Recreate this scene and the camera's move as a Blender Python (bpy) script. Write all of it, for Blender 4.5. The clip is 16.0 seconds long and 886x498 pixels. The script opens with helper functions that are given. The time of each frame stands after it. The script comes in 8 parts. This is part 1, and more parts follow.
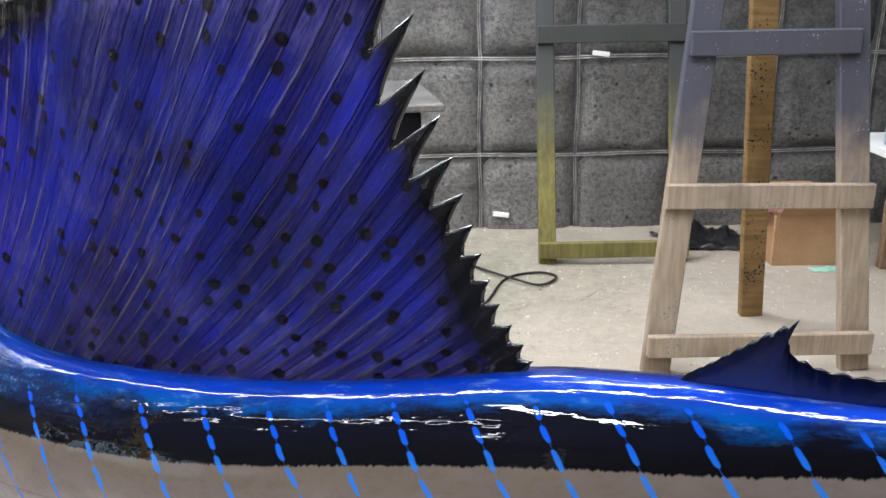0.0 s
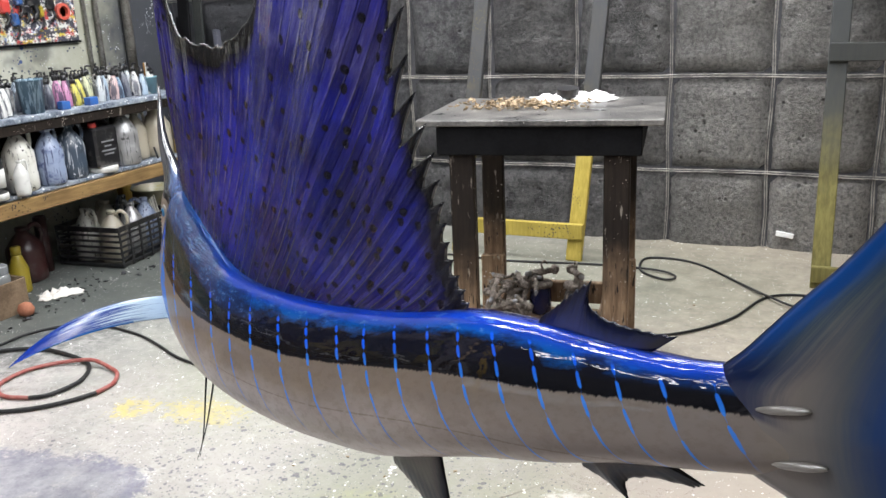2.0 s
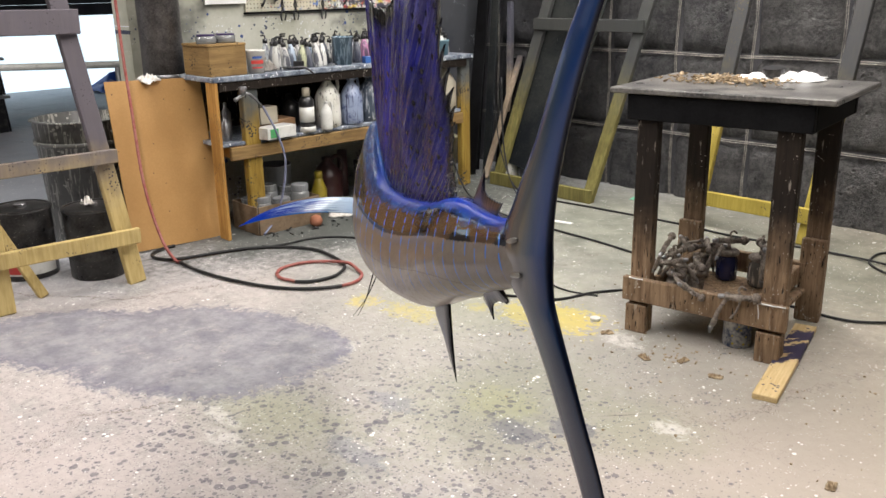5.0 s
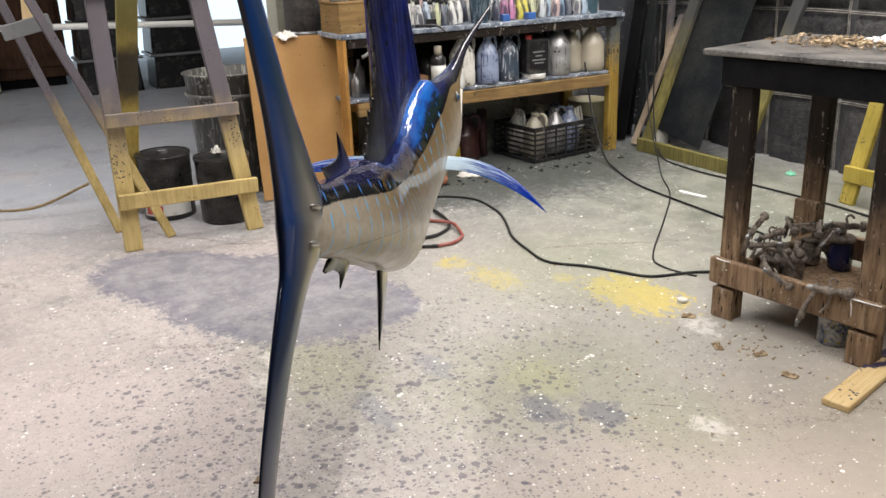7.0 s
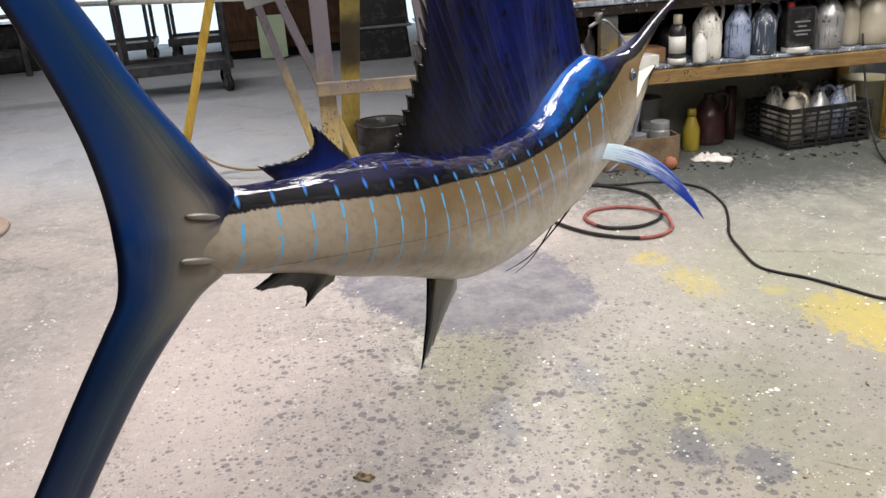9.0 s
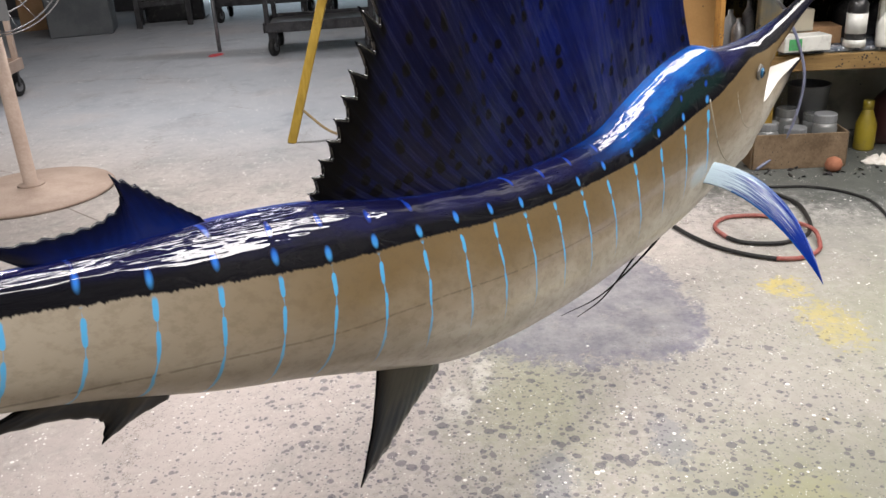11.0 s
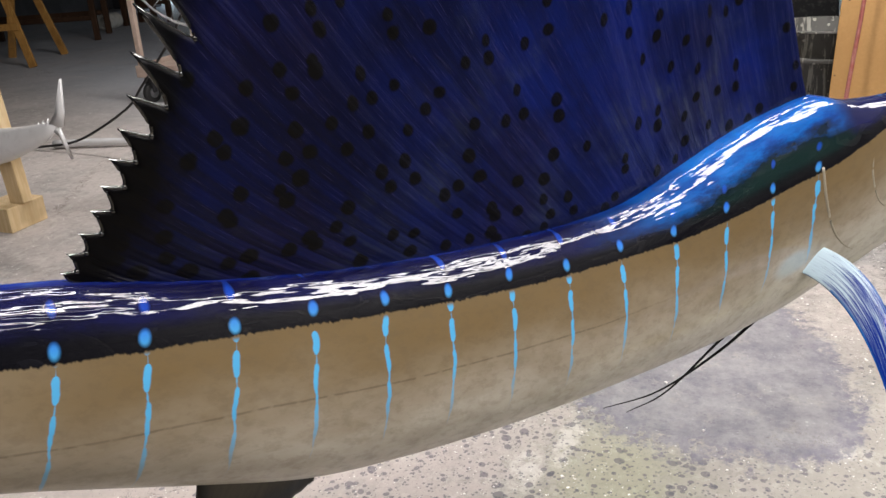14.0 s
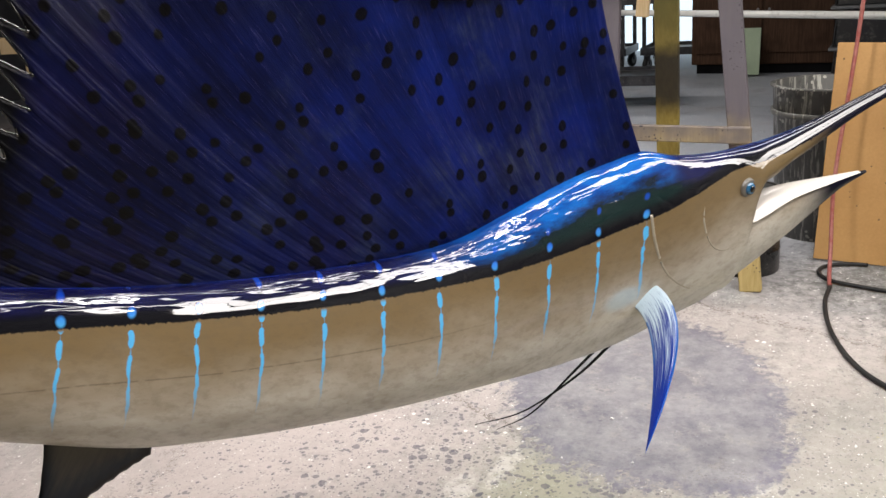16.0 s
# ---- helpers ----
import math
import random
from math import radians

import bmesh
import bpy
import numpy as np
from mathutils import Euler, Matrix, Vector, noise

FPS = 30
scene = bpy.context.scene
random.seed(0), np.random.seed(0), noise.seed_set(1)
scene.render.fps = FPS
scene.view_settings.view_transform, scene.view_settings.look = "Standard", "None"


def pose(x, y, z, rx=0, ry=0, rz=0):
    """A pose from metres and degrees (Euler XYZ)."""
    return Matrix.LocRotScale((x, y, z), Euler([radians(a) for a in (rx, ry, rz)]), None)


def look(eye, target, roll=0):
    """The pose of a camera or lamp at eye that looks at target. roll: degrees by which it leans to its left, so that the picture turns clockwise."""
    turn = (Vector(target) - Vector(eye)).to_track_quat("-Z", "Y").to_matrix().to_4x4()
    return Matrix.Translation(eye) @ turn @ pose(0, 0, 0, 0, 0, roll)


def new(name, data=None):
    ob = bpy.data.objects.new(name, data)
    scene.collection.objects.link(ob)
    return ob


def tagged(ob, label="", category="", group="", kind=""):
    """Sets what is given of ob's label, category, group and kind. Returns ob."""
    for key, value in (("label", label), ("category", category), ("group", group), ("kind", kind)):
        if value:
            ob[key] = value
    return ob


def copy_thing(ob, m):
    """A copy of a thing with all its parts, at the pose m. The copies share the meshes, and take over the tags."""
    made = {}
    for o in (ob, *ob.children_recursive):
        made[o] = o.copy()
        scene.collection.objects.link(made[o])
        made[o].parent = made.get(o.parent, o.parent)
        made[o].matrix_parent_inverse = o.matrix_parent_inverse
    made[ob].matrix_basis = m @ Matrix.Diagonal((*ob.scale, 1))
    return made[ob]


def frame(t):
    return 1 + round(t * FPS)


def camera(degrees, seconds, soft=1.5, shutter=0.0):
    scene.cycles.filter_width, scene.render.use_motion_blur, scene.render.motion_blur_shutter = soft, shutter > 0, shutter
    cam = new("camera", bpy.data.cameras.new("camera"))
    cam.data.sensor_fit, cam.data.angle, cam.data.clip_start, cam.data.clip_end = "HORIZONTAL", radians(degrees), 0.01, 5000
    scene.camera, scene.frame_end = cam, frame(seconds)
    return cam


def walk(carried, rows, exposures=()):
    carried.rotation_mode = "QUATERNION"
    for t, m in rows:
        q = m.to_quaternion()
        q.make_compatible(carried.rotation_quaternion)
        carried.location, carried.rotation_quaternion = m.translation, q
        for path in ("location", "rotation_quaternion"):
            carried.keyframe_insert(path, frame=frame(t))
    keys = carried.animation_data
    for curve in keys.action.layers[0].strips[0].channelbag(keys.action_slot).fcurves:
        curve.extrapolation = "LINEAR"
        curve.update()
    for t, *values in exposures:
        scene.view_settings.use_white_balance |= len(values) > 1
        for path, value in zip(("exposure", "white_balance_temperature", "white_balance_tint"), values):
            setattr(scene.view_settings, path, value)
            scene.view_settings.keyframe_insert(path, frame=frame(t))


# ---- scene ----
cam = camera(54.8, 16.0)
PATH = [
    (0, (0.118, 0.157, 1.367), (0.124, 2.062, 0.756), -1.0),
    (0.5, (0.221, 0.124, 1.386), (-0.083, 1.994, 0.747), -1.2),
    (1, (0.385, 0.037, 1.397), (-0.179, 1.854, 0.779), -1.3),
    (1.5, (0.531, -0.047, 1.409), (-0.18, 1.728, 0.824), -2.1),
    (2, (0.607, -0.081, 1.403), (-0.186, 1.666, 0.84), -2.5),
    (2.5, (0.681, -0.13, 1.401), (-0.203, 1.575, 0.845), -1.8),
    (3, (0.81, -0.208, 1.411), (-0.214, 1.42, 0.863), -1.9),
    (3.5, (0.983, -0.286, 1.42), (-0.175, 1.25, 0.873), -2.3),
    (4, (1.071, -0.284, 1.408), (-0.171, 1.183, 0.857), -2.3),
    (4.2, (1.115, -0.272, 1.398), (-0.154, 1.168, 0.839), -1.8),
    (6.3, (1.602, 0.07, 1.39), (0.009, 1.102, 0.759), -1.9),
    (6.5, (1.612, 0.143, 1.378), (0.0, 1.139, 0.739), -1.8),
    (7, (1.617, 0.302, 1.37), (-0.055, 1.176, 0.706), -2.1),
    (7.5, (1.634, 0.461, 1.363), (-0.121, 1.154, 0.7), -2.8),
    (8, (1.641, 0.622, 1.359), (-0.178, 1.125, 0.697), -2.6),
    (8.5, (1.611, 0.714, 1.349), (-0.234, 1.077, 0.669), -3.2),
    (9, (1.504, 0.782, 1.331), (-0.354, 1.024, 0.633), -4.1),
    (9.5, (1.399, 0.838, 1.329), (-0.457, 1.031, 0.611), -3.6),
    (10, (1.293, 0.91, 1.32), (-0.57, 0.995, 0.597), -3.1),
    (10.2, (1.253, 0.954, 1.315), (-0.614, 0.97, 0.597), -3.5),
    (12.3, (0.855, 1.215, 1.304), (-0.958, 0.94, 0.506), -3.2),
    (12.5, (0.85, 1.232, 1.296), (-0.962, 0.915, 0.512), -3.2),
    (13, (0.781, 1.309, 1.292), (-0.981, 0.773, 0.511), -3.1),
    (13.5, (0.725, 1.401, 1.289), (-0.991, 0.725, 0.515), -3.0),
    (14, (0.723, 1.476, 1.303), (-0.991, 0.756, 0.565), -3.5),
    (14.5, (0.704, 1.585, 1.304), (-1.013, 0.824, 0.617), -3.7),
    (15, (0.707, 1.688, 1.326), (-1.002, 0.873, 0.682), -4.0),
    (15.5, (0.73, 1.807, 1.322), (-0.969, 0.944, 0.712), -4.3),
    (16, (0.769, 1.94, 1.331), (-0.89, 1.007, 0.718), -4.4),
]
walk(cam, [(t, look(eye, target, roll)) for t, eye, target, roll in PATH],
     [(0.0, 0.46, 5750, 8), (1.2, 0.30, 5850, 8), (2.5, 0.31, 6050, 8), (3.2, 0.12, 6250, 9), (4.2, 0.06, 6400, 10), (6.3, 0.0, 6450, 10), (9.0, -0.07, 6450, 11), (12.5, -0.06, 6400, 10), (16.0, -0.04, 6450, 10)])

# ---------------------------------------------------------------- light
world = bpy.data.worlds.new("workshop_air")
world.use_nodes = True
world.node_tree.nodes["Background"].inputs[0].default_value = (0.55, 0.62, 0.75, 1)
world.node_tree.nodes["Background"].inputs[1].default_value = 0.03
scene.world = world


def tube_lamp(x, y, z, length, width, power, colour, turn=0.0):
    """A strip lamp under the ceiling that shines down."""
    data = bpy.data.lights.new("strip_light", "AREA")
    data.shape, data.size, data.size_y = "RECTANGLE", length, width
    data.energy, data.color = power, colour
    ob = new("strip_light", data)
    ob.matrix_world = pose(x, y, z, 0, 0, turn)
    return ob


LAMPS = [  # x, y, length, turn, power
    (0.55, 1.75, 2.4, -32, 66),
    (-0.9, 0.30, 2.4, -32, 54),
    (-2.85, 1.45, 2.4, -32, 28),
    (-1.28, 2.41, 2.4, -32, 28),
    (-1.28, 3.66, 2.4, 0, 52),
    (1.03, 3.08, 2.4, -32, 26),
    (-0.80, 4.20, 1.5, 0, 40),
    (-2.45, 4.30, 1.7, 0, 32),
    (-4.0, -1.3, 2.4, 90, 104),
    (-7.6, -1.3, 2.4, 90, 32),
]
for lx, ly, ll, lt, lp in LAMPS:
    tube_lamp(lx, ly, 3.02, ll, 0.48 if lt == 0 else 0.20 if lt == -32 else 0.24, lp, (1.0, 0.945, 0.905), lt)

# ---------------------------------------------------------------- node helpers


class Graph:
    """Short calls for a material's nodes."""

    def __init__(self, name):
        self.mat = bpy.data.materials.new(name)
        self.mat.use_nodes = True
        self.t = self.mat.node_tree
        self.b = self.t.nodes["Principled BSDF"]

    def put(self, socket, value):
        if hasattr(value, "is_linked"):
            self.t.links.new(value, socket)
        elif isinstance(value, (tuple, list)) and len(value) == 3 and socket.type == "RGBA":
            socket.default_value = (*value, 1)
        else:
            socket.default_value = value

    def set(self, **values):
        for key, value in values.items():
            self.put(self.b.inputs[key.replace("_", " ")], value)
        return self.mat

    def math(self, op, a, b=0.0, c=0.0, clamp=False):
        n = self.t.nodes.new("ShaderNodeMath")
        n.operation, n.use_clamp = op, clamp
        for s, v in zip(n.inputs, (a, b, c)):
            self.put(s, v)
        return n.outputs[0]

    def mix(self, fac, a, b, blend="MIX"):
        n = self.t.nodes.new("ShaderNodeMix")
        n.data_type, n.blend_type = "RGBA", blend
        self.put(n.inputs[0], fac)
        self.put(n.inputs[6], a)
        self.put(n.inputs[7], b)
        return n.outputs[2]

    def step(self, x, lo, hi):
        n = self.t.nodes.new("ShaderNodeMapRange")
        n.interpolation_type = "SMOOTHSTEP"
        for s, v in zip(n.inputs, (x, lo, hi, 0.0, 1.0)):
            self.put(s, v)
        return n.outputs[0]

    def coords(self, kind="Object", scale=None):
        n = self.t.nodes.new("ShaderNodeTexCoord")
        out = n.outputs[kind]
        if scale:
            m = self.t.nodes.new("ShaderNodeMapping")
            self.t.links.new(out, m.inputs[0])
            m.inputs["Scale"].default_value = scale
            out = m.outputs[0]
        return out

    def place(self):
        return self.t.nodes.new("ShaderNodeNewGeometry").outputs["Position"]

    def axes(self, vec):
        n = self.t.nodes.new("ShaderNodeSeparateXYZ")
        self.t.links.new(vec, n.inputs[0])
        return n.outputs

    def vec(self, x, y, z=0.0):
        n = self.t.nodes.new("ShaderNodeCombineXYZ")
        for s, v in zip(n.inputs, (x, y, z)):
            self.put(s, v)
        return n.outputs[0]

    def noise(self, scale, detail=4.0, rough=0.55, vec=None, colour=False):
        n = self.t.nodes.new("ShaderNodeTexNoise")
        n.inputs["Scale"].default_value = scale
        n.inputs["Detail"].default_value = detail
        n.inputs["Roughness"].default_value = rough
        self.t.links.new(vec if vec is not None else self.place(), n.inputs["Vector"])
        return n.outputs[1 if colour else 0]

    def cells(self, scale, vec=None, feature="F1", out="Distance", random_=1.0, dim="3D"):
        n = self.t.nodes.new("ShaderNodeTexVoronoi")
        n.voronoi_dimensions = dim
        n.feature = feature
        n.inputs["Scale"].default_value = scale
        n.inputs["Randomness"].default_value = random_
        self.t.links.new(vec if vec is not None else self.place(), n.inputs["Vector"])
        return n.outputs[out]

    def attr(self, name):
        n = self.t.nodes.new("ShaderNodeAttribute")
        n.attribute_name = name
        return n.outputs["Fac"]

    def hash(self, a, b=0.0):
        n = self.t.nodes.new("ShaderNodeTexWhiteNoise")
        n.noise_dimensions = "2D"
        self.t.links.new(self.vec(a, b), n.inputs["Vector"])
        return n.outputs["Value"]

    def chance(self):
        return self.t.nodes.new("ShaderNodeObjectInfo").outputs["Random"]

    def bump(self, height, strength=0.3, distance=0.01):
        n = self.t.nodes.new("ShaderNodeBump")
        n.inputs["Strength"].default_value = strength
        n.inputs["Distance"].default_value = distance
        self.t.links.new(height, n.inputs["Height"])
        self.t.links.new(n.outputs[0], self.b.inputs["Normal"])
        self.t.links.new(n.outputs[0], self.b.inputs["Coat Normal"])


def plain(name, a, b, scale=8.0, rough=0.6, metal=0.0, bump=0.15, fine=90.0, coat=0.0, spots=None, spot_size=0.16, spot_scale=60.0, vec=None, shine=0.28):
    """A surface of two tones, broad and fine, with relief and, if asked, specks of paint."""
    g = Graph(name)
    v = g.coords("Object") if vec is None else vec
    big, small = g.noise(scale, 5, 0.6, v), g.noise(fine, 3, 0.6, v)
    fac = g.step(g.math("ADD", g.math("MULTIPLY", big, 0.7), g.math("MULTIPLY", small, 0.3)), 0.35, 0.65)
    col = g.mix(fac, a, b)
    if spots:
        near = g.math("LESS_THAN", g.cells(spot_scale, v), g.math("MULTIPLY", g.noise(spot_scale * 0.3, 2, 0.5, v), spot_size * 2))
        col = g.mix(near, col, spots)
    g.set(Base_Color=col, Metallic=metal, Roughness=g.math("ADD", rough - 0.1, g.math("MULTIPLY", big, 0.2)), Coat_Weight=coat, Coat_Roughness=0.06, Specular_IOR_Level=shine)
    g.bump(g.math("ADD", small, g.math("MULTIPLY", big, 0.5)), bump, 0.004)
    return g.mat


def wood(name, a, b, over=None, over_lo=0.2, over_hi=0.8, grain=(3, 3, 40), rough=0.65, specks=None, speck_size=0.34, band=None, cuts=None):
    """Boards with a grain; over: spray paint that covers the upper part, between two heights."""
    g = Graph(name)
    v = g.coords("Object", (grain[2], grain[2], grain[0]))
    streak = g.noise(1.6, 6, 0.65, v)
    broad = g.noise(5.0, 3, 0.5)
    col = g.mix(g.step(streak, 0.3, 0.7), a, b)
    col = g.mix(g.math("MULTIPLY", g.step(broad, 0.45, 0.7), 0.5), col, tuple(0.55 * c for c in a))
    if over:
        z = g.axes(g.place())[2]
        up = g.step(g.math("ADD", z, g.math("MULTIPLY", g.math("SUBTRACT", g.noise(9.0, 4), 0.5), 0.35)), over_lo, over_hi)
        col = g.mix(g.math("MULTIPLY", up, 0.93), col, g.mix(g.noise(4.0, 3), over, tuple(1.7 * c + 0.002 for c in over)))
    if band:
        z = g.math("ADD", g.axes(g.place())[2], g.math("MULTIPLY", g.math("SUBTRACT", g.noise(8.0, 3), 0.5), 0.12))
        col = g.mix(g.math("MULTIPLY", g.step(z, band[0], band[0] + 0.12), g.math("SUBTRACT", 0.9, g.math("MULTIPLY", g.step(z, band[1] - 0.12, band[1]), 0.9))), col, (0.03, 0.03, 0.035))
    if specks:
        drop = g.math("LESS_THAN", g.math("ADD", g.cells(70.0), g.math("MULTIPLY", g.math("SUBTRACT", g.noise(120.0, 2), 0.5), 0.45)), g.math("MULTIPLY", g.step(g.noise(7.0, 2), 0.42, 0.72), speck_size))
        col = g.mix(drop, col, specks)
    if cuts:
        gash = g.noise(1.0, 4, 0.6, g.coords("Object", (95, 95, 16)))
        col = g.mix(g.step(gash, 0.60, 0.65), col, cuts)
        col = g.mix(g.math("MULTIPLY", g.step(g.noise(1.0, 5, 0.65, g.coords("Object", (50, 50, 11))), 0.60, 0.68), 0.55), col, (0.40, 0.36, 0.30))
    g.set(Base_Color=col, Roughness=rough, Specular_IOR_Level=0.12)
    g.bump(streak, 0.25, 0.004)
    return g.mat


def gloss(name, colour, rough=0.2, metal=0.0, coat=0.3, dirt=(0.1, 0.09, 0.08), amount=0.35, trans=0.0, drips=None):
    """Moulded or painted ware with smears of dirt and drips of paint."""
    g = Graph(name)
    v = g.coords("Object")
    smear = g.math("MULTIPLY", g.step(g.noise(18.0, 5, 0.65, v), 0.5, 0.72), amount)
    col = g.mix(smear, g.mix(g.noise(6.0, 2, 0.5, v), colour, tuple(0.75 * c for c in colour)), dirt)
    if drips:
        run = g.noise(1.0, 5, 0.65, g.coords("Object", (55, 55, 5)))
        col = g.mix(g.math("MULTIPLY", g.step(run, 0.54, 0.60), 0.85), col, drips)
        blot = g.math("LESS_THAN", g.cells(30.0, v), g.math("MULTIPLY", g.step(g.noise(12.0, 3, 0.6, v), 0.45, 0.7), 0.42))
        col = g.mix(blot, col, drips)
    g.set(Base_Color=col, Metallic=metal, Roughness=g.math("ADD", rough, g.math("MULTIPLY", smear, 0.4)), Coat_Weight=coat, Coat_Roughness=0.1, Transmission_Weight=trans)
    g.bump(g.noise(40.0, 3, 0.5, v), 0.06, 0.002)
    return g.mat


# ---------------------------------------------------------------- materials of the setting


def floor_paint():
    g = Graph("painted_concrete")
    p = g.place()
    x, y, _ = g.axes(p)
    flat_ = g.vec(x, y)
    col = g.mix(g.step(g.noise(0.9, 6, 0.6), 0.35, 0.68), (0.365, 0.332, 0.318), (0.54, 0.485, 0.46))
    col = g.mix(g.math("MULTIPLY", g.step(g.noise(3.2, 7, 0.7), 0.48, 0.70), 0.72), col, (0.26, 0.26, 0.25))
    col = g.mix(g.math("MULTIPLY", g.step(g.noise(13.0, 6, 0.75), 0.5, 0.68), 0.5), col, (0.62, 0.60, 0.55))
    col = g.mix(g.math("MULTIPLY", g.step(g.noise(19.0, 6, 0.78, g.vec(g.math("ADD", x, 4.0), y)), 0.5, 0.66), 0.48), col, (0.22, 0.21, 0.195))
    fine = g.noise(70.0, 5, 0.75)
    col = g.mix(g.math("MULTIPLY", g.step(fine, 0.5, 0.68), 0.28), col, (0.25, 0.23, 0.21))
    col = g.mix(g.math("MULTIPLY", g.step(g.noise(34.0, 8, 0.8, g.vec(g.math("ADD", x, 2.0), y)), 0.53, 0.60), 0.42), col, (0.18, 0.165, 0.155))
    col = g.mix(g.math("MULTIPLY", g.step(g.noise(26.0, 8, 0.8, g.vec(x, g.math("ADD", y, 6.0))), 0.55, 0.61), 0.40), col, (0.64, 0.61, 0.57))
    warp = g.math("ADD", g.math("MULTIPLY", g.math("SUBTRACT", g.noise(4.5, 6, 0.7), 0.5), 1.0), g.math("MULTIPLY", g.math("SUBTRACT", g.noise(22.0, 6, 0.78), 0.5), 2.2))

    def patch(cx, cy, rx, ry, edge=0.1, ragged=1.0, turn=0.0):
        px, py, c, s = g.math("SUBTRACT", x, cx), g.math("SUBTRACT", y, cy), math.cos(radians(turn)), math.sin(radians(turn))
        a = g.math("DIVIDE", g.math("ADD", g.math("MULTIPLY", px, c), g.math("MULTIPLY", py, s)), rx)
        b = g.math("DIVIDE", g.math("SUBTRACT", g.math("MULTIPLY", py, c), g.math("MULTIPLY", px, s)), ry)
        d = g.math("SQRT", g.math("ADD", g.math("MULTIPLY", a, a), g.math("MULTIPLY", b, b)))
        d = g.math("ADD", d, g.math("MULTIPLY", warp, ragged))
        return g.math("SUBTRACT", 1.0, g.step(d, 1.0 - edge, 1.0 + edge))

    # smoother slab of the hall; the daylight's blue cast is put into its colour
    hall = g.step(g.math("ADD", x, g.math("MULTIPLY", y, -0.35)), -2.6, -4.4)
    col = g.mix(g.math("MULTIPLY", hall, 0.75), col, g.mix(g.noise(1.7, 5, 0.6), (0.34, 0.39, 0.46), (0.50, 0.53, 0.58)))
    col = g.mix(g.math("MULTIPLY", g.math("MULTIPLY", hall, g.step(g.noise(1.3, 6, 0.65), 0.5, 0.66)), 0.4), col, (0.62, 0.56, 0.54))
    col = g.mix(g.math("MULTIPLY", g.math("MULTIPLY", hall, g.step(g.noise(2.6, 7, 0.72), 0.50, 0.66)), 0.45), col, (0.20, 0.23, 0.28))
    # warmer cream ground to the right, darker green-grey along the padded wall
    warm = g.math("MULTIPLY", g.step(g.math("ADD", x, g.math("MULTIPLY", y, 0.3)), 0.2, 1.4), 0.7)
    col = g.mix(warm, col, g.mix(g.noise(2.0, 4), (0.41, 0.345, 0.25), (0.49, 0.43, 0.33)))
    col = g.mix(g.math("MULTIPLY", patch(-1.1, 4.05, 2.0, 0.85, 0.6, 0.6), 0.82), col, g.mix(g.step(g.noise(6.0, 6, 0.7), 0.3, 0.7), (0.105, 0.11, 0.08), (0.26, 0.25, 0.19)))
    # browner, darker ground around the table
    table_ground = g.math("MULTIPLY", patch(-0.15, 2.35, 1.0, 0.8, 0.8, 0.5), 0.5)
    col = g.mix(table_ground, col, g.mix(g.noise(6.0, 5, 0.7), (0.22, 0.20, 0.165), (0.36, 0.32, 0.265)))
    # coats of paint that ran on the slab
    worn = g.step(g.noise(24.0, 6, 0.78), 0.38, 0.54)
    blue = g.mix(g.step(g.noise(7.0, 7, 0.75), 0.35, 0.65), (0.165, 0.165, 0.20), (0.32, 0.315, 0.335))
    # floor darker and greener towards and under the shelf bench
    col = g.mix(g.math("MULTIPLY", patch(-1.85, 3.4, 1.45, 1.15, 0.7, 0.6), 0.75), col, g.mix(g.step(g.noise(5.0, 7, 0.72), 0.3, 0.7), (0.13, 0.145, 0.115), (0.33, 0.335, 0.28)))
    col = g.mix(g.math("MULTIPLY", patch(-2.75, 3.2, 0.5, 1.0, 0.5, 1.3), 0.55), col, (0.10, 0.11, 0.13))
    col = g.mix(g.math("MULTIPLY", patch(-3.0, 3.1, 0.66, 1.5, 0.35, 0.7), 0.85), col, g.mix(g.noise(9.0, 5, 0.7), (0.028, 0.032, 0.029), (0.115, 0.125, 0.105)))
    # the yellow, pale and dark coats themselves
    for cx, cy, rx, ry in ((-0.90, 2.51, 0.25, 0.14), (-1.36, 2.12, 0.15, 0.09), (-1.64, 2.05, 0.07, 0.08), (-1.2, 2.36, 0.06, 0.05)):
        solid = 1.0 if cx == -0.90 else worn
        col = g.mix(g.math("MULTIPLY", g.math("MULTIPLY", patch(cx, cy, rx, ry, 0.05, 1.7), solid), 0.95 if cx == -0.90 else 0.65), col, (0.66, 0.50, 0.008))
    col = g.mix(g.math("MULTIPLY", patch(-0.85, 2.05, 0.95, 0.85, 0.8, 0.7), 0.5), col, g.mix(g.noise(4.0, 6, 0.7), (0.30, 0.30, 0.27), (0.43, 0.42, 0.36)))
    col = g.mix(g.math("MULTIPLY", patch(-0.9, 0.2, 0.9, 0.5, 0.7, 0.6), 0.5), col, (0.56, 0.48, 0.45))
    col = g.mix(g.math("MULTIPLY", patch(0.35, 1.75, 0.5, 0.6, 0.6, 0.8), 0.5), col, (0.47, 0.40, 0.34))
    for cx, cy, rx, ry in ((-0.50, 1.75, 0.13, 0.10), (-1.0, 1.15, 0.22, 0.12)):
        col = g.mix(g.math("MULTIPLY", patch(cx, cy, rx, ry, 0.5, 1.6), 0.32 if cx > -0.9 else 0.12), col, (0.48, 0.47, 0.20))
